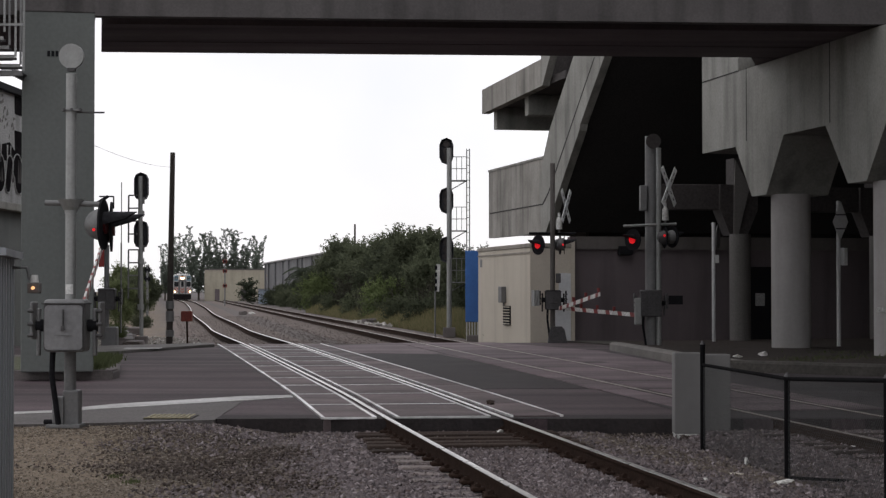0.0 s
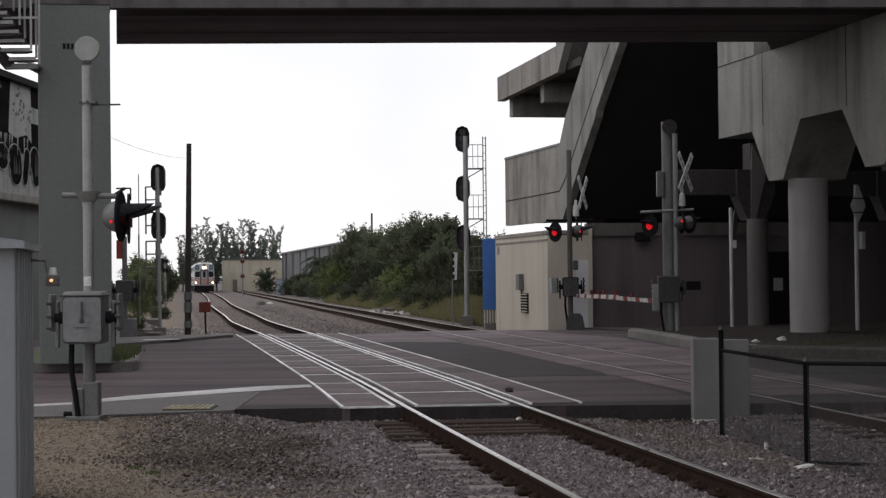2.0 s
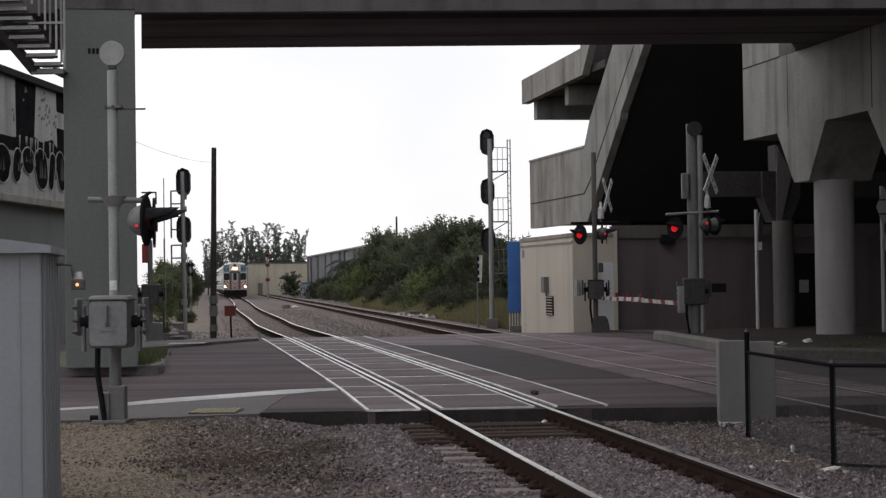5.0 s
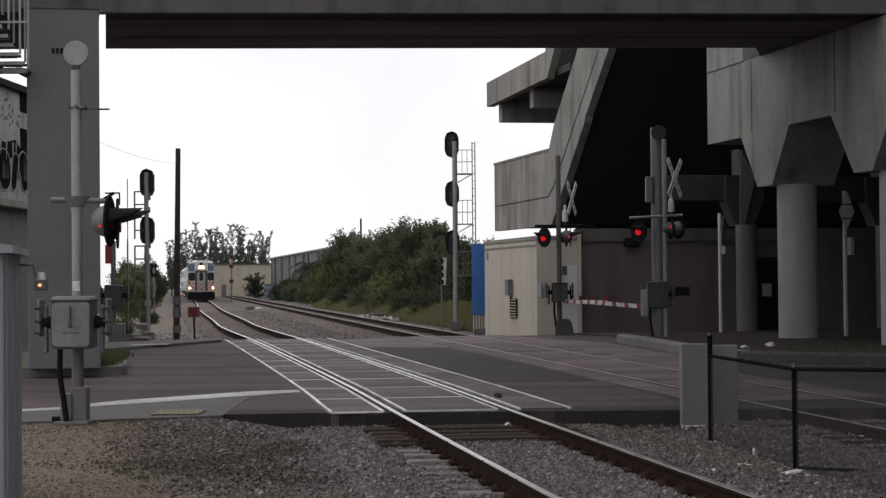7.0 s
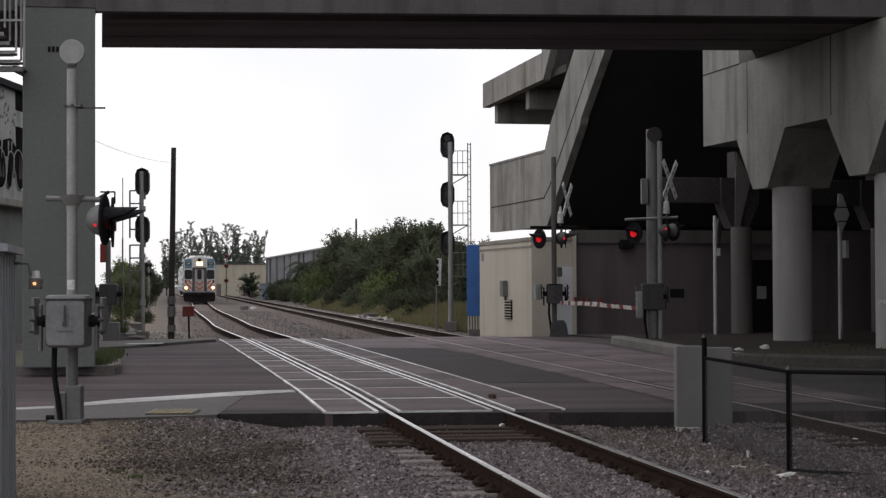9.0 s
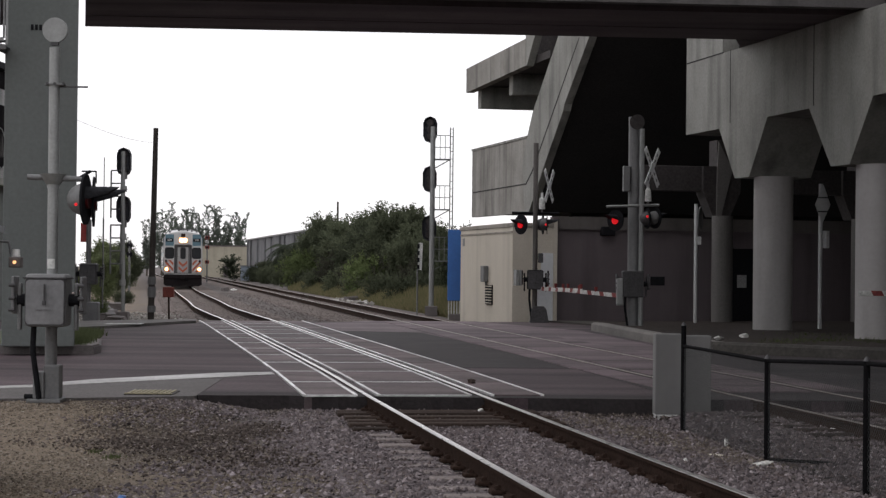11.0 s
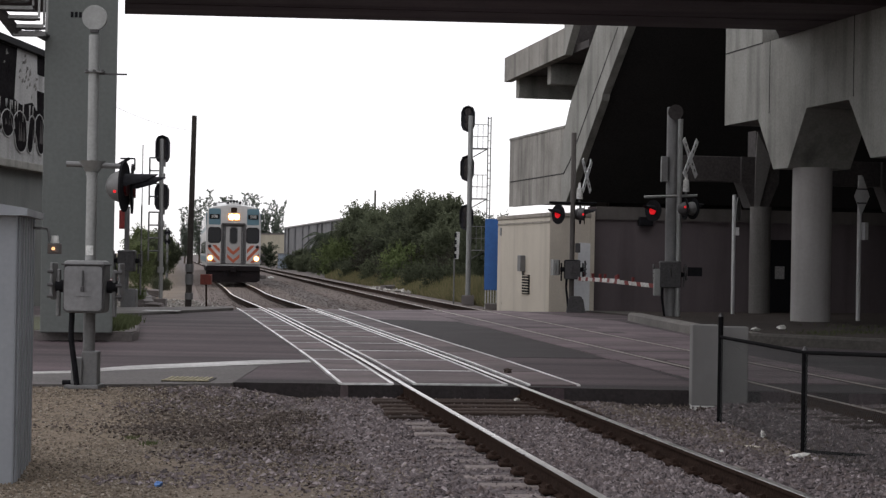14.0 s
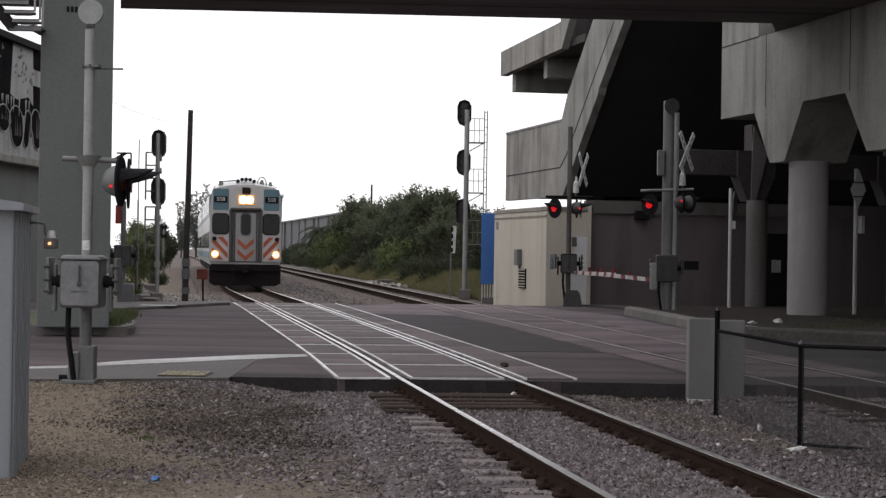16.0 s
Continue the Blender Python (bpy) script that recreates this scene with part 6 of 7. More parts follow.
def steel_stair():
    """An open stair flight that climbs forward beside the column, seen from below."""
    ox, oy, oz = -8.125, 33.0, 6.238
    t = thing("steel_stair", ox, oy, oz, "grey steel open stair with railings beside the column", "stairs")
    at = lambda x, y, z: (x - ox, y - oy, z - oz)
    part("landing_beam", box(B(), at(-7.85, 33.1, 5.545), (0.58, 0.1, 0.09), bevel=0.008), GALV, t, "steel channel under the lowest step")
    part("landing", box(B(), at(-7.88, 33.45, 5.59), (0.5, 0.7, 0.03)), DARK_STEEL, t)
    part("wall_bracket", box(B(), at(-7.72, 33.55, 5.56), (0.08, 0.9, 0.1)), DARK_STEEL, t, "bracket that holds the landing to the column")
    for k in range(9):
        xl, xr, y, z = -8.163 - 0.075 * k, -7.58 - 0.053 * k, 33.0 - 0.2 * k, 5.676 + 0.137 * k
        cx, wide = (xl + xr) / 2, xr - xl
        s = part("tread", box(B(), at(cx, y, z), (wide, 0.035, 0.065), bevel=0.006), ALU, t, "pale steel tread edge")
        part("back_edge", box(B(), at(cx - 0.02, y + 0.24, z - 0.01), (wide, 0.03, 0.05)), DARK_STEEL, s)
        bm = B()
        for j in range(12):
            box(bm, at(cx - wide * 0.32 + wide * 0.055 * j, y + 0.12, z), (0.02, 0.24, 0.03), rz=-20)
        part("grating", bm, DARK_STEEL, s, "slanting grating bars")
        part("bracket", box(B(), at(xr - 0.2, y + 0.06, z - 0.05), (0.3, 0.03, 0.035)), DARK_STEEL, s)
    bm = B()
    prism(bm, [at(-8.16, 33.1, 5.5), at(-8.02, 33.1, 5.5), at(-8.0, 33.1, 5.62), at(-8.95, 31.2, 7.0), at(-9.2, 31.2, 7.0), at(-8.62, 32.3, 6.2)], (0.0, 0.06, 0.0))
    part("stringer", bm, DARK_STEEL, t, "dark steel stringer")
    for k, (x, z) in enumerate(((-8.1, 6.9), (-7.98, 6.685), (-7.854, 6.467), (-7.746, 6.212), (-7.656, 5.976), (-7.548, 5.775), (-7.458, 5.63), (-7.404, 5.52))):
        part("baluster", box(B(), at(x, 32.5, (z + 7.4) / 2), (0.036, 0.03, 7.4 - z)), ALU if k % 2 else GALV, t)
    part("handrail", box(B(), at(-7.72, 32.48, 6.34), (0.64, 0.03, 0.04)), ALU, t)


steel_stair()


def shed():
    t = thing("equipment_shed", -4.89, 15.57, GROUND_Z - 0.05, "white painted corrugated metal equipment shed with a flat lid roof", "shed", rz=9)
    part("body", box(B(), (0, 0, 1.12), (2.34, 1.7, 2.24), bevel=0.02), SHED, t)
    bm = B()
    prism(bm, [(-1.3, -0.98, 2.22), (1.25, -0.98, 2.22), (1.25, -0.98, 2.28), (0.0, -0.98, 2.46), (-1.3, -0.98, 2.28)], (0, 1.96, 0))
    part("roof", bm, SHED, t, "shallow pitched lid roof")
    for k in range(6):
        part("side_rib", box(B(), (1.175, -0.72 + 0.29 * k, 1.12), (0.03, 0.12, 2.2), bevel=0.01), SHED, t)
    for x in (0.98, 0.2, -0.6):
        part("front_seam", box(B(), (x, -0.853, 1.12), (0.025, 0.012, 2.2)), SHED, t)


shed()


def warning_lamp():
    lamp = part("warning_lamp", box(B(), (-3.631, 16.4, 1.67), (0.11, 0.1, 0.095), bevel=0.01), KERB)
    tagged(lamp, "small amber warning lamp hanging from a bent arm", "lamp")
    part("lens", disc(B(), (-3.631, 16.34, 1.67), (0, 1, 0), 0.014, 0.02, 16), LAMP_AMBER, lamp, "glowing amber lens")
    part("lamp_cap", rod(B(), (-3.631, 16.4, 1.72), (-3.631, 16.4, 1.786), 0.04, 0.03, 14), PAINT_WHITE, lamp)
    bm = B()
    rod(bm, (-3.897, 16.4, 1.851), (-3.696, 16.4, 1.851), 0.012)
    rod(bm, (-3.696, 16.4, 1.851), (-3.676, 16.4, 1.74), 0.012)
    part("lamp_arm", bm, GALV, lamp)


warning_lamp()


# ---- right side: fence, board, barrier, signs ----
def fence():
    p1, p2, p3 = (3.065, 21.809), (3.42, 18.369), (3.781, 15.737)
    t = thing("chain_link_fence", p2[0], p2[1], GROUND_Z, "black chain-link fence with round posts beside the track", "fence")
    p4 = (2 * p3[0] - p2[0], 2 * p3[1] - p2[1])
    rel = [(p[0] - p2[0], p[1] - p2[1]) for p in (p1, p2, p3, p4)]
    for (x, y), h in zip(rel, (1.25, 1.03, 1.14, 1.2)):
        part("post", rod(B(), (x, y, -0.05), (x, y, h), 0.03, n=12), FENCE_BLACK, t)
        part("post_cap", rod(B(), (x, y, h), (x, y, h + 0.04), 0.036, 0.012, 12), DARK_STEEL, t)
    tops = (1.01, 1.01, 1.12, 1.18)
    for (x0, y0), (x1, y1), z0, z1 in zip(rel, rel[1:], tops, tops[1:]):
        part("top_rail", rod(B(), (x0, y0, z0), (x1, y1, z1), 0.02, n=10), FENCE_BLACK, t)
    part("bottom_rail", rod(B(), (rel[1][0], rel[1][1], 0.03), (1.3, -0.77, 0.03), 0.016, n=8), FENCE_BLACK, t)
    wire = surface("fence_wire", (0.05, 0.05, 0.05), rough=0.6, metal=0.2, fine=10, bump=0)
    for (x0, y0), (x1, y1) in zip(rel, rel[1:]):
        bm = B()
        L = math.hypot(x1 - x0, y1 - y0)
        n = int((L + 1) / 0.05)
        for k in range(n):
            for sg in (1, -1):
                u0, z0 = -1.0 + k * 0.05, 0.03
                u1, z1 = u0 + 0.97, 1.0
                if u0 < 0:
                    z0 += -u0
                    u0 = 0.0
                if u1 > L:
                    z1 -= u1 - L
                    u1 = L
                if z1 - z0 < 0.05:
                    continue
                if sg < 0:
                    u0, u1 = L - u0, L - u1
                a, b = Vector((x0 + (x1 - x0) * u0 / L, y0 + (y1 - y0) * u0 / L, z0)), Vector((x0 + (x1 - x0) * u1 / L, y0 + (y1 - y0) * u1 / L, z1))
                rod(bm, a, b, 0.0018, n=3)
        part("mesh", bm, wire, t, "thin woven wire mesh")


fence()


def grey_board():
    t = thing("concrete_panel", 3.309, 23.7, GROUND_Z, "grey upright utility cabinet behind the fence post", "cabinet")
    part("case", box(B(), (-0.181, 0, 0.575), (0.348, 0.3, 1.03), bevel=0.012), GREY_PAINT, t)
    part("side_panel", box(B(), (0.189, 0.05, 0.57), (0.363, 0.22, 1.0), bevel=0.012), GREY_PAINT, t, "grey side panel")
    part("foot", box(B(), (-0.17, 0, 0.03), (0.36, 0.34, 0.06)), PAINT_WHITE, t)


grey_board()


def soil_verge():
    """Bare dark soil between the low barrier and the building."""
    bm = B()
    prism(bm, [(4.982, 52.826, -0.1), (5.446, 43.807, -0.1), (6.081, 38.487, -0.1), (7.579, 37.16, -0.1), (9.943, 35.449, -0.1), (18.5, 63.5, -0.1), (5.524, 58.568, -0.1)], (0, 0, 0.142))
    tagged(part("soil_verge", bm, SOIL), "bare dark soil strip behind the low barrier", "soil", kind="structure")


soil_verge()


def barrier():
    bm = B()
    shape = [(-0.3, -0.1), (0.12, -0.1), (0.1, 0.16), (0.04, 0.21), (-0.22, 0.21), (-0.28, 0.16)]
    sweep(bm, [(x, y, 0) for x, y in ((4.73, 51.316), (5.359, 43.106), (5.97, 38.1))], shape)
    tagged(part("kerb", bm, BARRIER_PALE), "long low pale concrete barrier kerb", "kerb", kind="structure")
    bm = B()
    sweep(bm, [(x, y, 0) for x, y in ((5.996, 37.945), (7.476, 36.655), (9.814, 34.989))], shape)
    tagged(part("kerb", bm, BARRIER_DIRTY_SHADE), "dirty length of low concrete barrier kerb, darkened for shade", "kerb", kind="structure")
    bm = B()
    prism(bm, [(5.489, 54.982, -0.1), (5.72, 44.902, -0.1), (6.382, 39.619, -0.1), (10.212, 36.407, -0.1), (30, 36, -0.1), (30, 60, -0.1), (3.916, 59.211, -0.1)], (0, 0, 0.13))
    tagged(part("pavement", bm, surface("dirty_verge", (0.062, 0.055, 0.05), (0.036, 0.036, 0.026), rough=0.95, fine=16, broad=0.8, bump=0.6, grain=0.35)), "dirty raised verge under the station", "pavement", kind="structure")


barrier()


def sign_post(px_x, d, top, kind):
    t = thing("road_sign", px_x, d, 0.0, "back of a " + kind + " road sign on a grey post", "sign", "road signs")
    part("post", rod(B(), (0, 0, 0), (0, 0, top), 0.06, n=10), SIGN_BACK, t)
    if kind == "diamond":
        bm = B()
        prism(bm, [(0.02, -0.1, top - 1.16), (0.28, 0.0, top - 0.6), (0.06, -0.08, top - 0.02), (-0.2, -0.16, top - 0.6)], (0.01, 0.03, 0))
        part("plate", bm, SIGN_BACK, t, "grey diamond plate")
        for z in (top - 0.4, top - 0.8):
            part("clamp", box(B(), (0.04, -0.12, z), (0.3, 0.03, 0.04)), DARK_STEEL, t)
        part("small_plate", box(B(), (0.14, -0.02, top - 1.6), (0.12, 0.2, 0.5), rz=30), SIGN_BACK, t)
    else:
        part("plate", disc(B(), (0.14, 0, top - 0.45), (0.9, -0.3, 0), 0.38, 0.02, 24), GALV, t, "round grey plate")
        part("small_plate", box(B(), (0.1, 0, top - 1.15), (0.1, 0.25, 0.25)), SIGN_BACK, t)


sign_post(8.507, 58, 3.781, "round")
sign_post(11.361, 53, 4.214, "diamond")


def number_post():
    d = 71.843
    t = thing("marker_post", -0.308, d, GROUND_Z, "thin post with a narrow white number board", "marker post")
    part("post", rod(B(), (0, 0, 0), (0, 0, 1.868), 0.03, n=8), GALV, t)
    b = part("board", box(B(), (0.02, 0, 2.374), (0.165, 0.03, 1.056), m=pose(0, 0, 0, 0, 2, 0)), PAINT_WHITE, t, "white vertical board")
    for k in range(4):
        part("number_bar", box(B(), (0.035, -0.025, 2.77 - 0.27 * k), (0.09, 0.02, 0.17)), BLACK, b)


number_post()


def loose_wire():
    bm = B()
    pts = []
    for k in range(13):
        q = k / 12
        pts.append(Vector((-6.62 - q * 1.6, 34.9 + q * 20.45, 4.4 + 0.95 * q - 0.35 * q * (1 - q))))
    for a, b in zip(pts, pts[1:]):
        rod(bm, a, b, 0.004, n=4)
    tagged(part("overhead_wire", bm, GALV), "thin sagging overhead wire against the sky", "wire")


loose_wire()


def far_pole():
    t = thing("utility_pole", -8.36, 175, GROUND_Z, "thin dark pole rising above the bushes", "pole")
    part("shaft", rod(B(), (0, 0, 0), (0, 0, 8.16), 0.11, 0.09, 8), POLE_WOOD, t)


far_pole()


# ---- pieces: crossing panels, ties, clips, stones, litter ----
def crossing_panels(line, track, y0, y1, bay, field, joints, material):
    """Concrete panels between and beside the rails, with bright steel edges."""
    n = int((y1 - y0) / bay)
    ox, oy = along(line, 10), 10
    wide = 1.505 - 0.31
    gauge = mesh_of("panel", box(B(), (0, 0, -0.1), (wide, bay - 0.05, 0.2), bevel=0.008), material)
    outer = mesh_of("panel", box(B(), (0, 0, -0.1), (field, bay - 0.05, 0.2), bevel=0.008), material)
    edge = mesh_of("steel_edge", box(B(), (0, 0, -0.006), (0.045, bay - 0.01, 0.026)), STEEL_EDGE)
    joint = mesh_of("steel_joint", box(B(), (0, 0, -0.008), (wide, 0.045, 0.024)), STEEL_EDGE)
    joint_out = mesh_of("steel_joint", box(B(), (0, 0, -0.008), (field, 0.045, 0.024)), STEEL_EDGE)
    half = 0.7525
    for k in range(n):
        y = y0 + (k + 0.5) * bay
        s = slope(line, y)
        rz = math.degrees(math.atan(-s))

        def put(me, name, off, dy=0.0):
            x, yy = beside(line, y + dy, off)
            ob = new(name, me)
            ob.parent = track
            ob.matrix_basis = pose(x - ox, yy - oy, 0.003, 0, 0, rz)

        put(gauge, "panel", 0)
        put(outer, "panel", -half - 0.155 - field / 2)
        put(outer, "panel", half + 0.155 + field / 2)
        if joints:
            for off in (-half - 0.15, -half + 0.15, half - 0.15, half + 0.15):
                put(edge, "steel_edge", off)
            put(edge, "steel_edge", -half - 0.16 - field)
            put(edge, "steel_edge", half + 0.16 + field)
            put(joint, "steel_joint", 0, -bay / 2)
            put(joint_out, "steel_joint", -half - 0.155 - field / 2, -bay / 2)
    return n


crossing_panels(LINE_1, TRACK_1, 24.1, 56.9, 2.72, 0.66, True, PANEL)
crossing_panels(LINE_2, TRACK_2, 25.5, 58.6, 2.72, 0.5, False, PALE_ROAD)


def ties(line, track, spans):
    ox, oy = along(line, 10), 10
    meshes = {"wood": mesh_of("tie", box(B(), (0, 0, -0.26), (2.55, 0.23, 0.2), bevel=0.015), TIE_WOOD), "concrete": mesh_of("tie", box(B(), (0, 0, -0.25), (2.5, 0.24, 0.2), bevel=0.02), TIE_CONCRETE)}
    bm = B()
    box(bm, (0.10, 0, -0.14), (0.12, 0.15, 0.04), bevel=0.014)
    rod(bm, (0.095, -0.055, -0.115), (0.095, 0.055, -0.1), 0.024, n=6)
    clip = mesh_of("rail_clip", bm, RUST)
    r = random.Random(5)
    for y0, y1, step, kind, clips in spans:
        y = y0
        while y < y1:
            s = slope(line, y)
            rz = math.degrees(math.atan(-s)) + r.uniform(-0.8, 0.8)
            x, yy = beside(line, y, r.uniform(-0.06, 0.06))
            ob = new("tie", meshes[kind])
            ob.parent = track
            ob.matrix_basis = pose(x - ox, yy - oy, r.uniform(-0.015, 0.012) + (-0.06 if y > 50 else 0.025 if kind == "wood" else -0.012), 0, 0, rz)
            if clips:
                for off in (-0.7525, 0.7525):
                    for turn in (0, 180):
                        cx, cy = beside(line, y, off)
                        c = new("rail_clip", clip)
                        c.parent = track
                        c.matrix_basis = pose(cx - ox, cy - oy, 0, 0, 0, rz + turn)
            y += step


ties(LINE_1, TRACK_1, [(12.6, 21.0, 0.6, "concrete", True), (21.0, 23.9, 0.5, "wood", True), (57.2, 100, 0.62, "wood", False)])
ties(LINE_2, TRACK_2, [(14.0, 23.6, 0.6, "wood", False), (60, 96, 0.62, "wood", False)])


def stones(name, label, n, size, place, material, seed):
    """Many small angular stones in one mesh."""
    g = np.random.default_rng(seed)
    x, y, z = place(g, n)
    n = len(x)
    v0 = np.array([(1, 0, 0), (-1, 0, 0), (0, 1, 0), (0, -1, 0), (0, 0, 1), (0, 0, -1)], float)
    f0 = np.array([(0, 2, 4), (2, 1, 4), (1, 3, 4), (3, 0, 4), (2, 0, 5), (1, 2, 5), (3, 1, 5), (0, 3, 5)])
    v = v0[None] * (0.6 + 0.8 * g.random((n, 6, 1))) + 0.3 * g.normal(size=(n, 6, 3))
    v *= (size * (0.45 + 0.8 * g.random(n) ** 2))[:, None, None]
    v[:, :, 2] *= 0.75
    v += np.stack([x, y, z], 1)[:, None]
    f = (f0[None] + (np.arange(n) * 6)[:, None, None]).reshape(-1, 3)
    ob = new(name, raw_mesh(name, v.reshape(-1, 3).tolist(), f.tolist(), material))
    return tagged(ob, label, "stones", kind="stuff")


def stone_material(name, colours):
    m = bpy.data.materials.new(name)
    m.use_nodes = True
    nodes, links = m.node_tree.nodes, m.node_tree.links
    geo = nodes.new("ShaderNodeNewGeometry")
    ramp = nodes.new("ShaderNodeValToRGB")
    while len(ramp.color_ramp.elements) < len(colours):
        ramp.color_ramp.elements.new(0.5)
    for k, c in enumerate(colours):
        ramp.color_ramp.elements[k].position = k / (len(colours) - 1)
        ramp.color_ramp.elements[k].color = (*c, 1)
    links.new(geo.outputs["Random Per Island"], ramp.inputs[0])
    coord = nodes.new("ShaderNodeTexCoord")
    nz = nodes.new("ShaderNodeTexNoise")
    nz.inputs["Scale"].default_value = 45
    links.new(coord.outputs["Object"], nz.inputs["Vector"])
    hsv = nodes.new("ShaderNodeHueSaturation")
    mr = nodes.new("ShaderNodeMapRange")
    mr.inputs["To Min"].default_value, mr.inputs["To Max"].default_value = 0.6, 1.4
    links.new(nz.outputs[0], mr.inputs["Value"])
    links.new(mr.outputs[0], hsv.inputs["Value"])
    links.new(ramp.outputs[0], hsv.inputs["Color"])
    b = nodes["Principled BSDF"]
    links.new(hsv.outputs[0], b.inputs["Base Color"])
    b.inputs["Roughness"].default_value = 0.9
    return m


STONE_GREY = stone_material("crushed_stone", [(0.0508, 0.04252, 0.04355), (0.1137, 0.09423, 0.09798), (0.1633, 0.1379, 0.1428), (0.1028, 0.07814, 0.07258), (0.3024, 0.2643, 0.2722)])
STONE_SOIL = stone_material("soil_crumbs", [(0.03, 0.021, 0.017), (0.066, 0.048, 0.039), (0.048, 0.036, 0.03), (0.085, 0.066, 0.056), (0.2, 0.17, 0.15)])
STONE_TAN = stone_material("tan_pebbles", [(0.0828, 0.06325, 0.0483), (0.1725, 0.138, 0.1035), (0.1207, 0.09775, 0.0736), (0.3105, 0.276, 0.23)])
STONE_BROWN = stone_material("brown_stones", [(0.05, 0.038, 0.033), (0.095, 0.07315, 0.063), (0.075, 0.05985, 0.053), (0.17, 0.1425, 0.13)])


def height_at(x, y):
    """Top of the ballast or the ground."""
    out = np.array([ground_height(a, b) for a, b in zip(x, y)])
    for line, half, top in ((LINE_1, 1.9, -0.185), (LINE_2, 1.8, -0.16)):
        off = np.abs(x - np.array([along(line, v) for v in y]))
        out = np.maximum(out, np.clip(top - np.clip(off - half, 0, 9) * 0.3, GROUND_Z, top))
    return out


def near_ballast(g, n):
    y = 13.6 + 10.2 * g.random(n)
    c = np.array([along(LINE_1, v) for v in y])
    x = c - 5.4 + 12.6 * g.random(n)
    # denser between the rails, where stone lies over the ties
    m = n // 6
    y[:m] = 13.6 + 7.6 * g.random(m)
    c[:m] = [along(LINE_1, v) for v in y[:m]]
    x[:m] = c[:m] - 0.66 + 1.3 * g.random(m)
    fade = (x - c + 3.9) / 2.0 + 0.5 * np.sin(1.3 * y + x) * np.sin(0.9 * x - 2 * y)
    keep = (g.random(n) < fade)
    keep &= (np.abs(np.abs(x - c) - 0.7525) > 0.1) & (x < y * 0.27)
    tie = np.abs(((y - 12.6) % 0.6)) < 0.2
    keep &= ~(tie & (np.abs(x - c) < 1.25) & (g.random(n) < np.where(x - c < -0.8, 0.95, np.where((x - c > 0.36) & (x - c < 0.7), 0.6, 0.02)))) | (y > 21)
    lift = np.where((np.abs(x - c) < 0.68) & (y < 21), 0.026, 0.005)[keep]
    x, y = x[keep], y[keep]
    return x, y, height_at(x, y) + lift


def left_pebbles(g, n):
    y = 13.6 + 10.3 * g.random(n)
    x = -y * 0.26 + (y * 0.26 - 0.2) * g.random(n)
    c = np.array([along(LINE_1, v) for v in y])
    keep = g.random(n) < (c - 1.6 - x) / 1.8 + 0.4 * np.sin(2 * x + y)
    x, y = x[keep], y[keep]
    return x, y, height_at(x, y)


def edge_rubble(g, n):
    x = -6.5 + 12.5 * g.random(n)
    y = 23.9 - np.abs(g.normal(size=n)) * 0.45
    m = n * 2 // 3
    u, v = 0.62 * g.normal(size=m), 1.7 * g.normal(size=m)
    u += 0.5 * np.sin(1.7 * v)
    x[:m] = -2.7 + u - 0.24 * v
    y[:m] = np.maximum(20.4 + v, 13.4)
    x, y = x[y < 23.9], y[y < 23.9]
    return x, y, np.maximum(height_at(x, y), -0.2)


def far_ballast(g, n):
    y = 57.0 + 75 * g.random(n) ** 1.5
    x = np.array([along(LINE_1, v) for v in y]) - 2.1 + 10.0 * g.random(n)
    return x, y, np.full(n, -0.195)


stones("ballast_stones", "grey angular crushed stone around the near track", 78000, 0.026, near_ballast, STONE_GREY, 1)
stones("pebbles", "tan pebbles and dirt crumbs on the verge", 34000, 0.015, left_pebbles, STONE_TAN, 2)
stones("rubble_stones", "brown stones along the broken road edge", 8000, 0.02, edge_rubble, STONE_SOIL, 3)
stones("far_stones", "brownish ballast stones beyond the road", 17000, 0.022, far_ballast, STONE_BROWN, 4)


def left_debris(g, n):
    y = 57.5 + 16 * g.random(n)
    x = -y * 0.19 + 4.2 * g.random(n) ** 1.3 - 0.2
    return x, y, np.full(n, GROUND_Z + 0.02)


def right_debris(g, n):
    y = 103.5 + 3.5 * g.normal(size=n)
    x = np.array([along(LINE_2, v) for v in y]) + 2.9 + 0.5 * g.normal(size=n)
    return x, y, np.full(n, GROUND_Z + 0.06)


def leaf_litter(g, n):
    q = g.random(n)
    x = 1.9 + 1.4 * q + 0.28 * g.normal(size=n)
    y = 23.4 - 5.6 * q + 0.3 * g.normal(size=n)
    keep = (np.abs(x - np.array([along(LINE_1, v) for v in y])) > 1.0) & (y < 23.8)
    x, y = x[keep], y[keep]
    return x, y, height_at(x, y) + 0.012


STONE_LEAF = stone_material("fallen_leaves", [(0.07, 0.054, 0.045), (0.125, 0.1, 0.08), (0.09, 0.072, 0.06), (0.22, 0.19, 0.16)])
stones("leaf_litter", "brown fallen leaves and crumbs beside the fence", 1900, 0.024, leaf_litter, STONE_LEAF, 8)
STONE_PALE = stone_material("pale_rubble_bits", [(0.12, 0.11, 0.10), (0.3, 0.285, 0.26), (0.2, 0.18, 0.16), (0.5, 0.48, 0.45)])
stones("debris_bits", "pale broken concrete bits strewn beyond the road", 2600, 0.065, left_debris, STONE_PALE, 5)
stones("debris_bits", "pale rubble heap at the foot of the bushes", 320, 0.14, right_debris, STONE_PALE, 6)


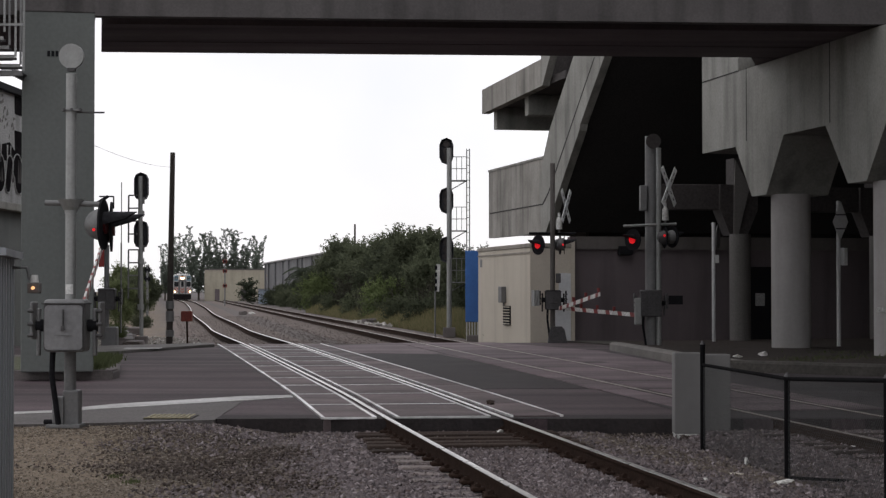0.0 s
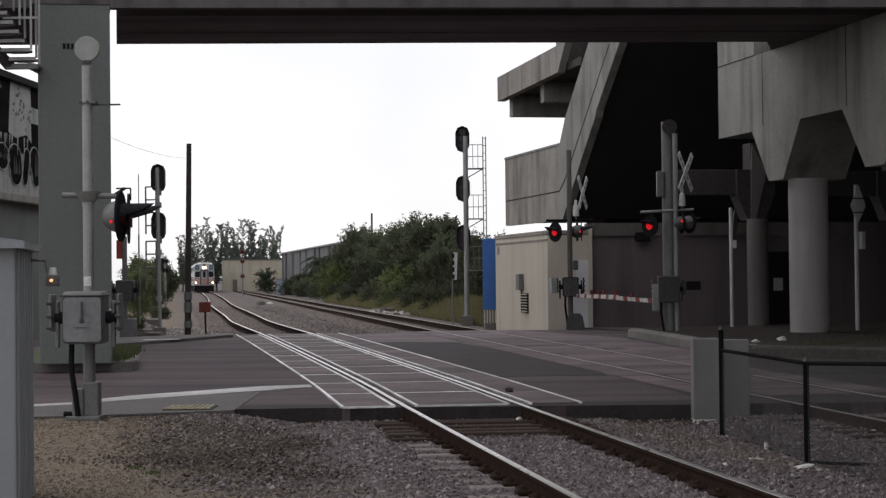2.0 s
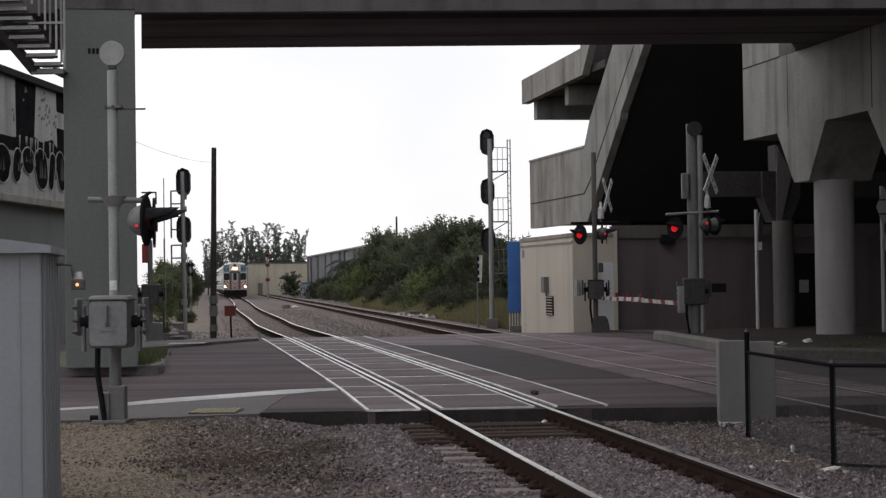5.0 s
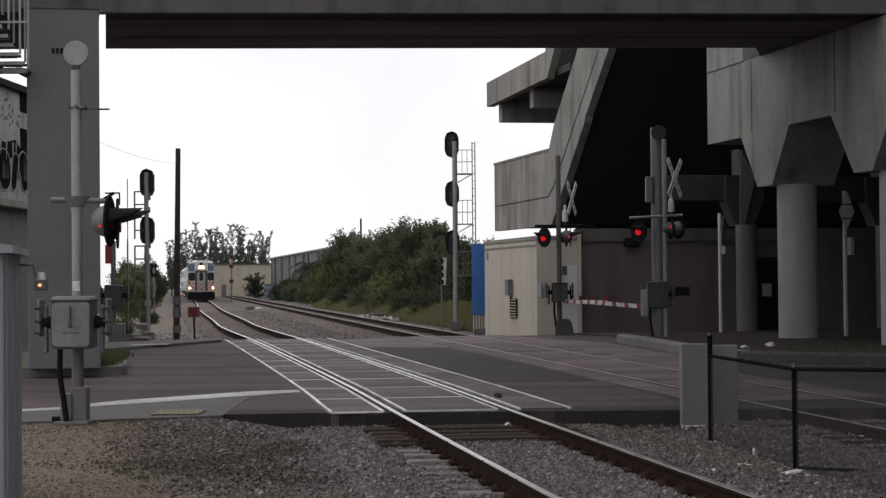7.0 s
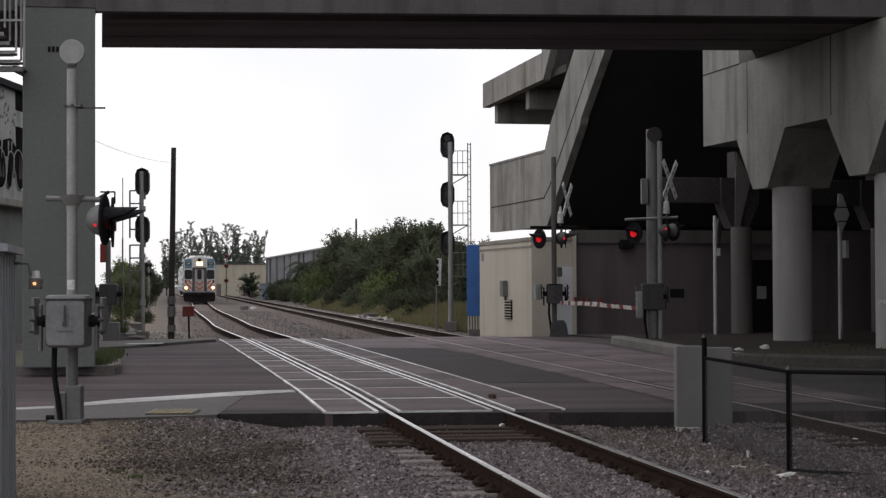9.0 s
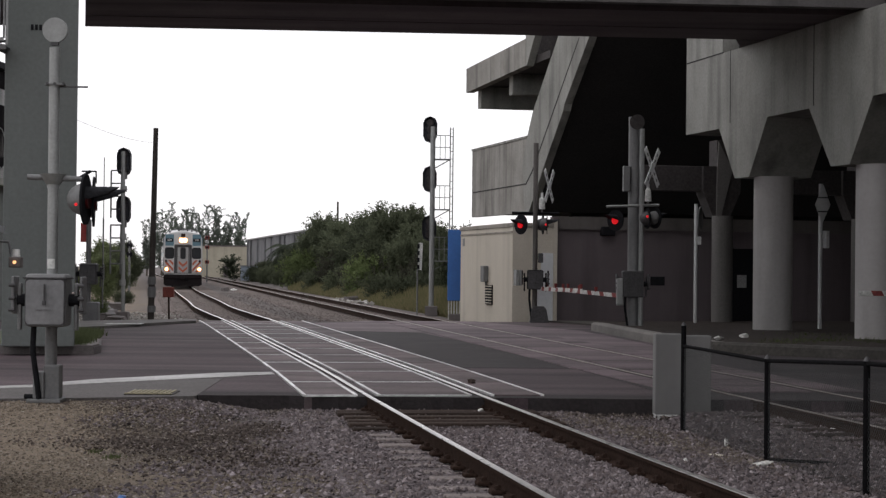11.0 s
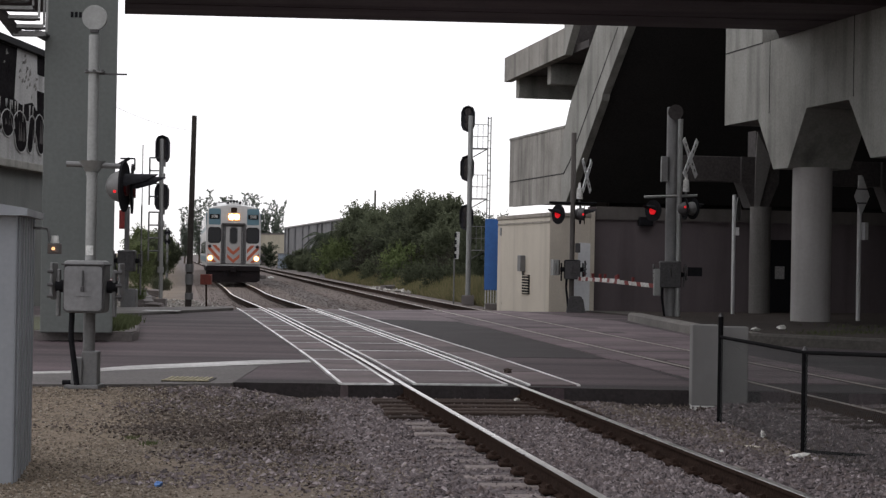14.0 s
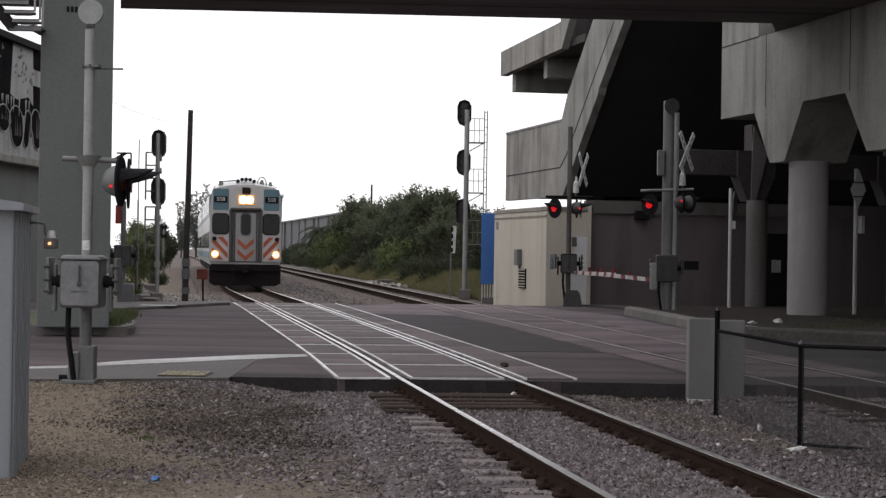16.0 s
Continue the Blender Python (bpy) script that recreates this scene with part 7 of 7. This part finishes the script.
def chunks():
    """Concrete rubble lying beyond the road."""
    r = random.Random(9)
    spots = [(-11.177, 64.146), (-11.762, 69.08), (-9.973, 59.869), (-10.384, 58.568), (-9.659, 56.127), (-13.104, 78.09), (-14.25, 81.64), (-4.1, 102.4), (-3.75, 104.2), (-4.5, 106.3), (-15.371, 141.796)]
    for k, (x, y) in enumerate(spots):
        s = 0.22 + 0.25 * r.random()
        bm = box(B(), (0, 0, s * 0.35), (s * 1.6, s, s * 0.7), bevel=s * 0.12)
        for v in bm.verts:
            v.co += Vector((r.uniform(-1, 1), r.uniform(-1, 1), r.uniform(-0.5, 0.5))) * s * 0.1
        ob = part("rubble_chunk", bm, KERB, None, at=pose(x, y, GROUND_Z, 0, 0, r.uniform(0, 180)))
        tagged(ob, "broken pale concrete chunk lying on the ground", "rubble", "rubble chunks")


chunks()


def broken_kerb():
    """A strip of old pale kerb and a fallen pipe in the rubble beyond the road."""
    a, b = Vector((-15.093, 86.469, 0)), Vector((-10.609, 62.646, 0))
    n = 5
    for k in range(n):
        p, q = a.lerp(b, (k + 0.06) / n), a.lerp(b, (k + 0.86) / n)
        c, w = (p + q) / 2, q - p
        bm = box(B(), (0, 0, 0.1), (w.length, 0.34, 0.26), bevel=0.03)
        ob = part("kerb_stone", bm, WORN_CONCRETE, None, at=pose(c.x + 0.05 * (k % 2), c.y, GROUND_Z, 0, 0, math.degrees(math.atan2(w.y, w.x)) + 0.6 * (k % 3 - 1)))
        tagged(ob, "broken length of old pale concrete kerb in rubble", "kerb stone", "broken kerb")
    pts = [Vector((-15.75, 86.588, -0.1)), Vector((-14.784, 85.295, -0.1)), Vector((-14.747, 86.305, -0.2))]
    bm = B()
    for p, q in zip(pts, pts[1:]):
        rod(bm, p, q, 0.07, n=10)
    tagged(part("fallen_pipe", bm, DULL_WHITE), "pale bent pipe lying in the rubble", "pipe")


broken_kerb()


def litter(name, label, x, y, z, size, material, seed, flat=0.5):
    """A crumpled scrap."""
    r = random.Random(seed)
    bm = B()
    bmesh.ops.create_icosphere(bm, subdivisions=2, radius=1.0)
    for v in bm.verts:
        v.co = Vector((v.co.x * size[0], v.co.y * size[1], v.co.z * size[2])) * r.uniform(0.6, 1.15)
    ob = part(name, bm, material, None, at=pose(x, y, z + size[2] * 0.6, 0, 0, r.uniform(0, 90)))
    tagged(ob, label, "litter", "litter")


PAPER = surface("crumpled_paper", (0.68, 0.67, 0.64), (0.5, 0.49, 0.46), rough=0.8, fine=30, broad=6, bump=0.2)
LITTER_BLUE = surface("blue_plastic", (0.08, 0.2, 0.5), rough=0.4, fine=10, bump=0)
LITTER_RED = surface("red_plastic", (0.5, 0.09, 0.09), rough=0.4, fine=10, bump=0)
litter("paper_scrap", "flattened white paper cup on the dirt", -4.227, 20.882, GROUND_Z, (0.08, 0.03, 0.025), PAPER, 1)
litter("paper_scrap", "crumpled white paper near the fence", 3.272, 19.933, GROUND_Z, (0.03, 0.03, 0.06), PAPER, 2)
litter("plastic_bag", "crumpled white plastic bag by the rail", 5.236, 24.324, -0.16, (0.16, 0.1, 0.06), PAPER, 3)
litter("plastic_bag", "dirty pale plastic sheet at the fence post", 3.313, 18.004, GROUND_Z, (0.2, 0.08, 0.03), PAPER, 4)
litter("plastic_bag", "white rag among the stones beside the rail", 4.709, 21.124, -0.2, (0.08, 0.06, 0.05), PAPER, 5)
litter("bottle", "clear dented bottle between the rails", 0.717, 23.416, -0.17, (0.11, 0.035, 0.035), PAPER, 6)
litter("plastic_scrap", "faded red plastic scrap on the ballast", 2.056, 23.308, GROUND_Z, (0.1, 0.05, 0.02), LITTER_RED, 7)
litter("plastic_scrap", "blue plastic bottle scrap on the dirt", -2.428, 14.901, GROUND_Z, (0.06, 0.035, 0.03), LITTER_BLUE, 8)
litter("stone_lump", "dark stone lying beside the crossing rail", 0.686, 26.674, 0.0, (0.1, 0.07, 0.05), TIE_WOOD, 9)
litter("paper_scrap", "white scrap far along the track", -14.529, 139.954, -0.15, (0.3, 0.3, 0.1), PAPER, 10)


litter("plastic_bag", "crumpled white bag on the verge under the station", 7.848, 45.279, 0.042, (0.14, 0.1, 0.07), PAPER, 11)
litter("plastic_bag", "white scrap heap behind the low barrier", 6.989, 43.807, 0.042, (0.16, 0.1, 0.06), PAPER, 12)
litter("paper_scrap", "small white scrap among the near stones", 2.534, 17.874, -0.19, (0.03, 0.03, 0.02), PAPER, 13)
litter("paper_scrap", "pale brown leaf litter by the fence", 2.978, 18.848, GROUND_Z, (0.14, 0.1, 0.02), STUCCO, 14)


def drain_grate():
    x, y = -3.552, 24.162
    t = thing("drain_grate", x, y, -0.012, "pale yellow slotted drain cover in the pavement", "drain cover")
    part("frame", box(B(), (0, 0, 0.004), (0.62, 0.75, 0.02)), WORN_CONCRETE, t)
    for k in range(9):
        part("bar", box(B(), (-0.26 + 0.065 * k, 0, 0.016), (0.032, 0.66, 0.02)), PAINT_YELLOW, t)
    part("edge_bar", box(B(), (0, -0.35, 0.016), (0.6, 0.05, 0.02)), PAINT_YELLOW, t)


drain_grate()


# ---- all that moves ----
def motions():
    for k, car in enumerate([CAB] + COACHES):
        walk(car, [(t, car_pose(d + k * (CAR_LENGTH + CAR_GAP))) for t, d in TRAIN_RUN])
    # the barrier arms sink to level in the first seconds
    for arm, pivot, heading, high in ((ARM_NEAR, NEAR_PIVOT, 98.2, 8.5), (ARM_ONE, ONE_PIVOT, -78, 6.0)):
        walk(arm, [(t, pose(*pivot) @ pose(0, 0, 0, 0, 0, heading) @ pose(0, 0, 0, 0, -high * q))
                   for t, q in ((0.0, 1.0), (0.5, 0.66), (1.0, 0.34), (1.5, 0.1), (2.0, 0.0), (16.0, 0.0))])


motions()
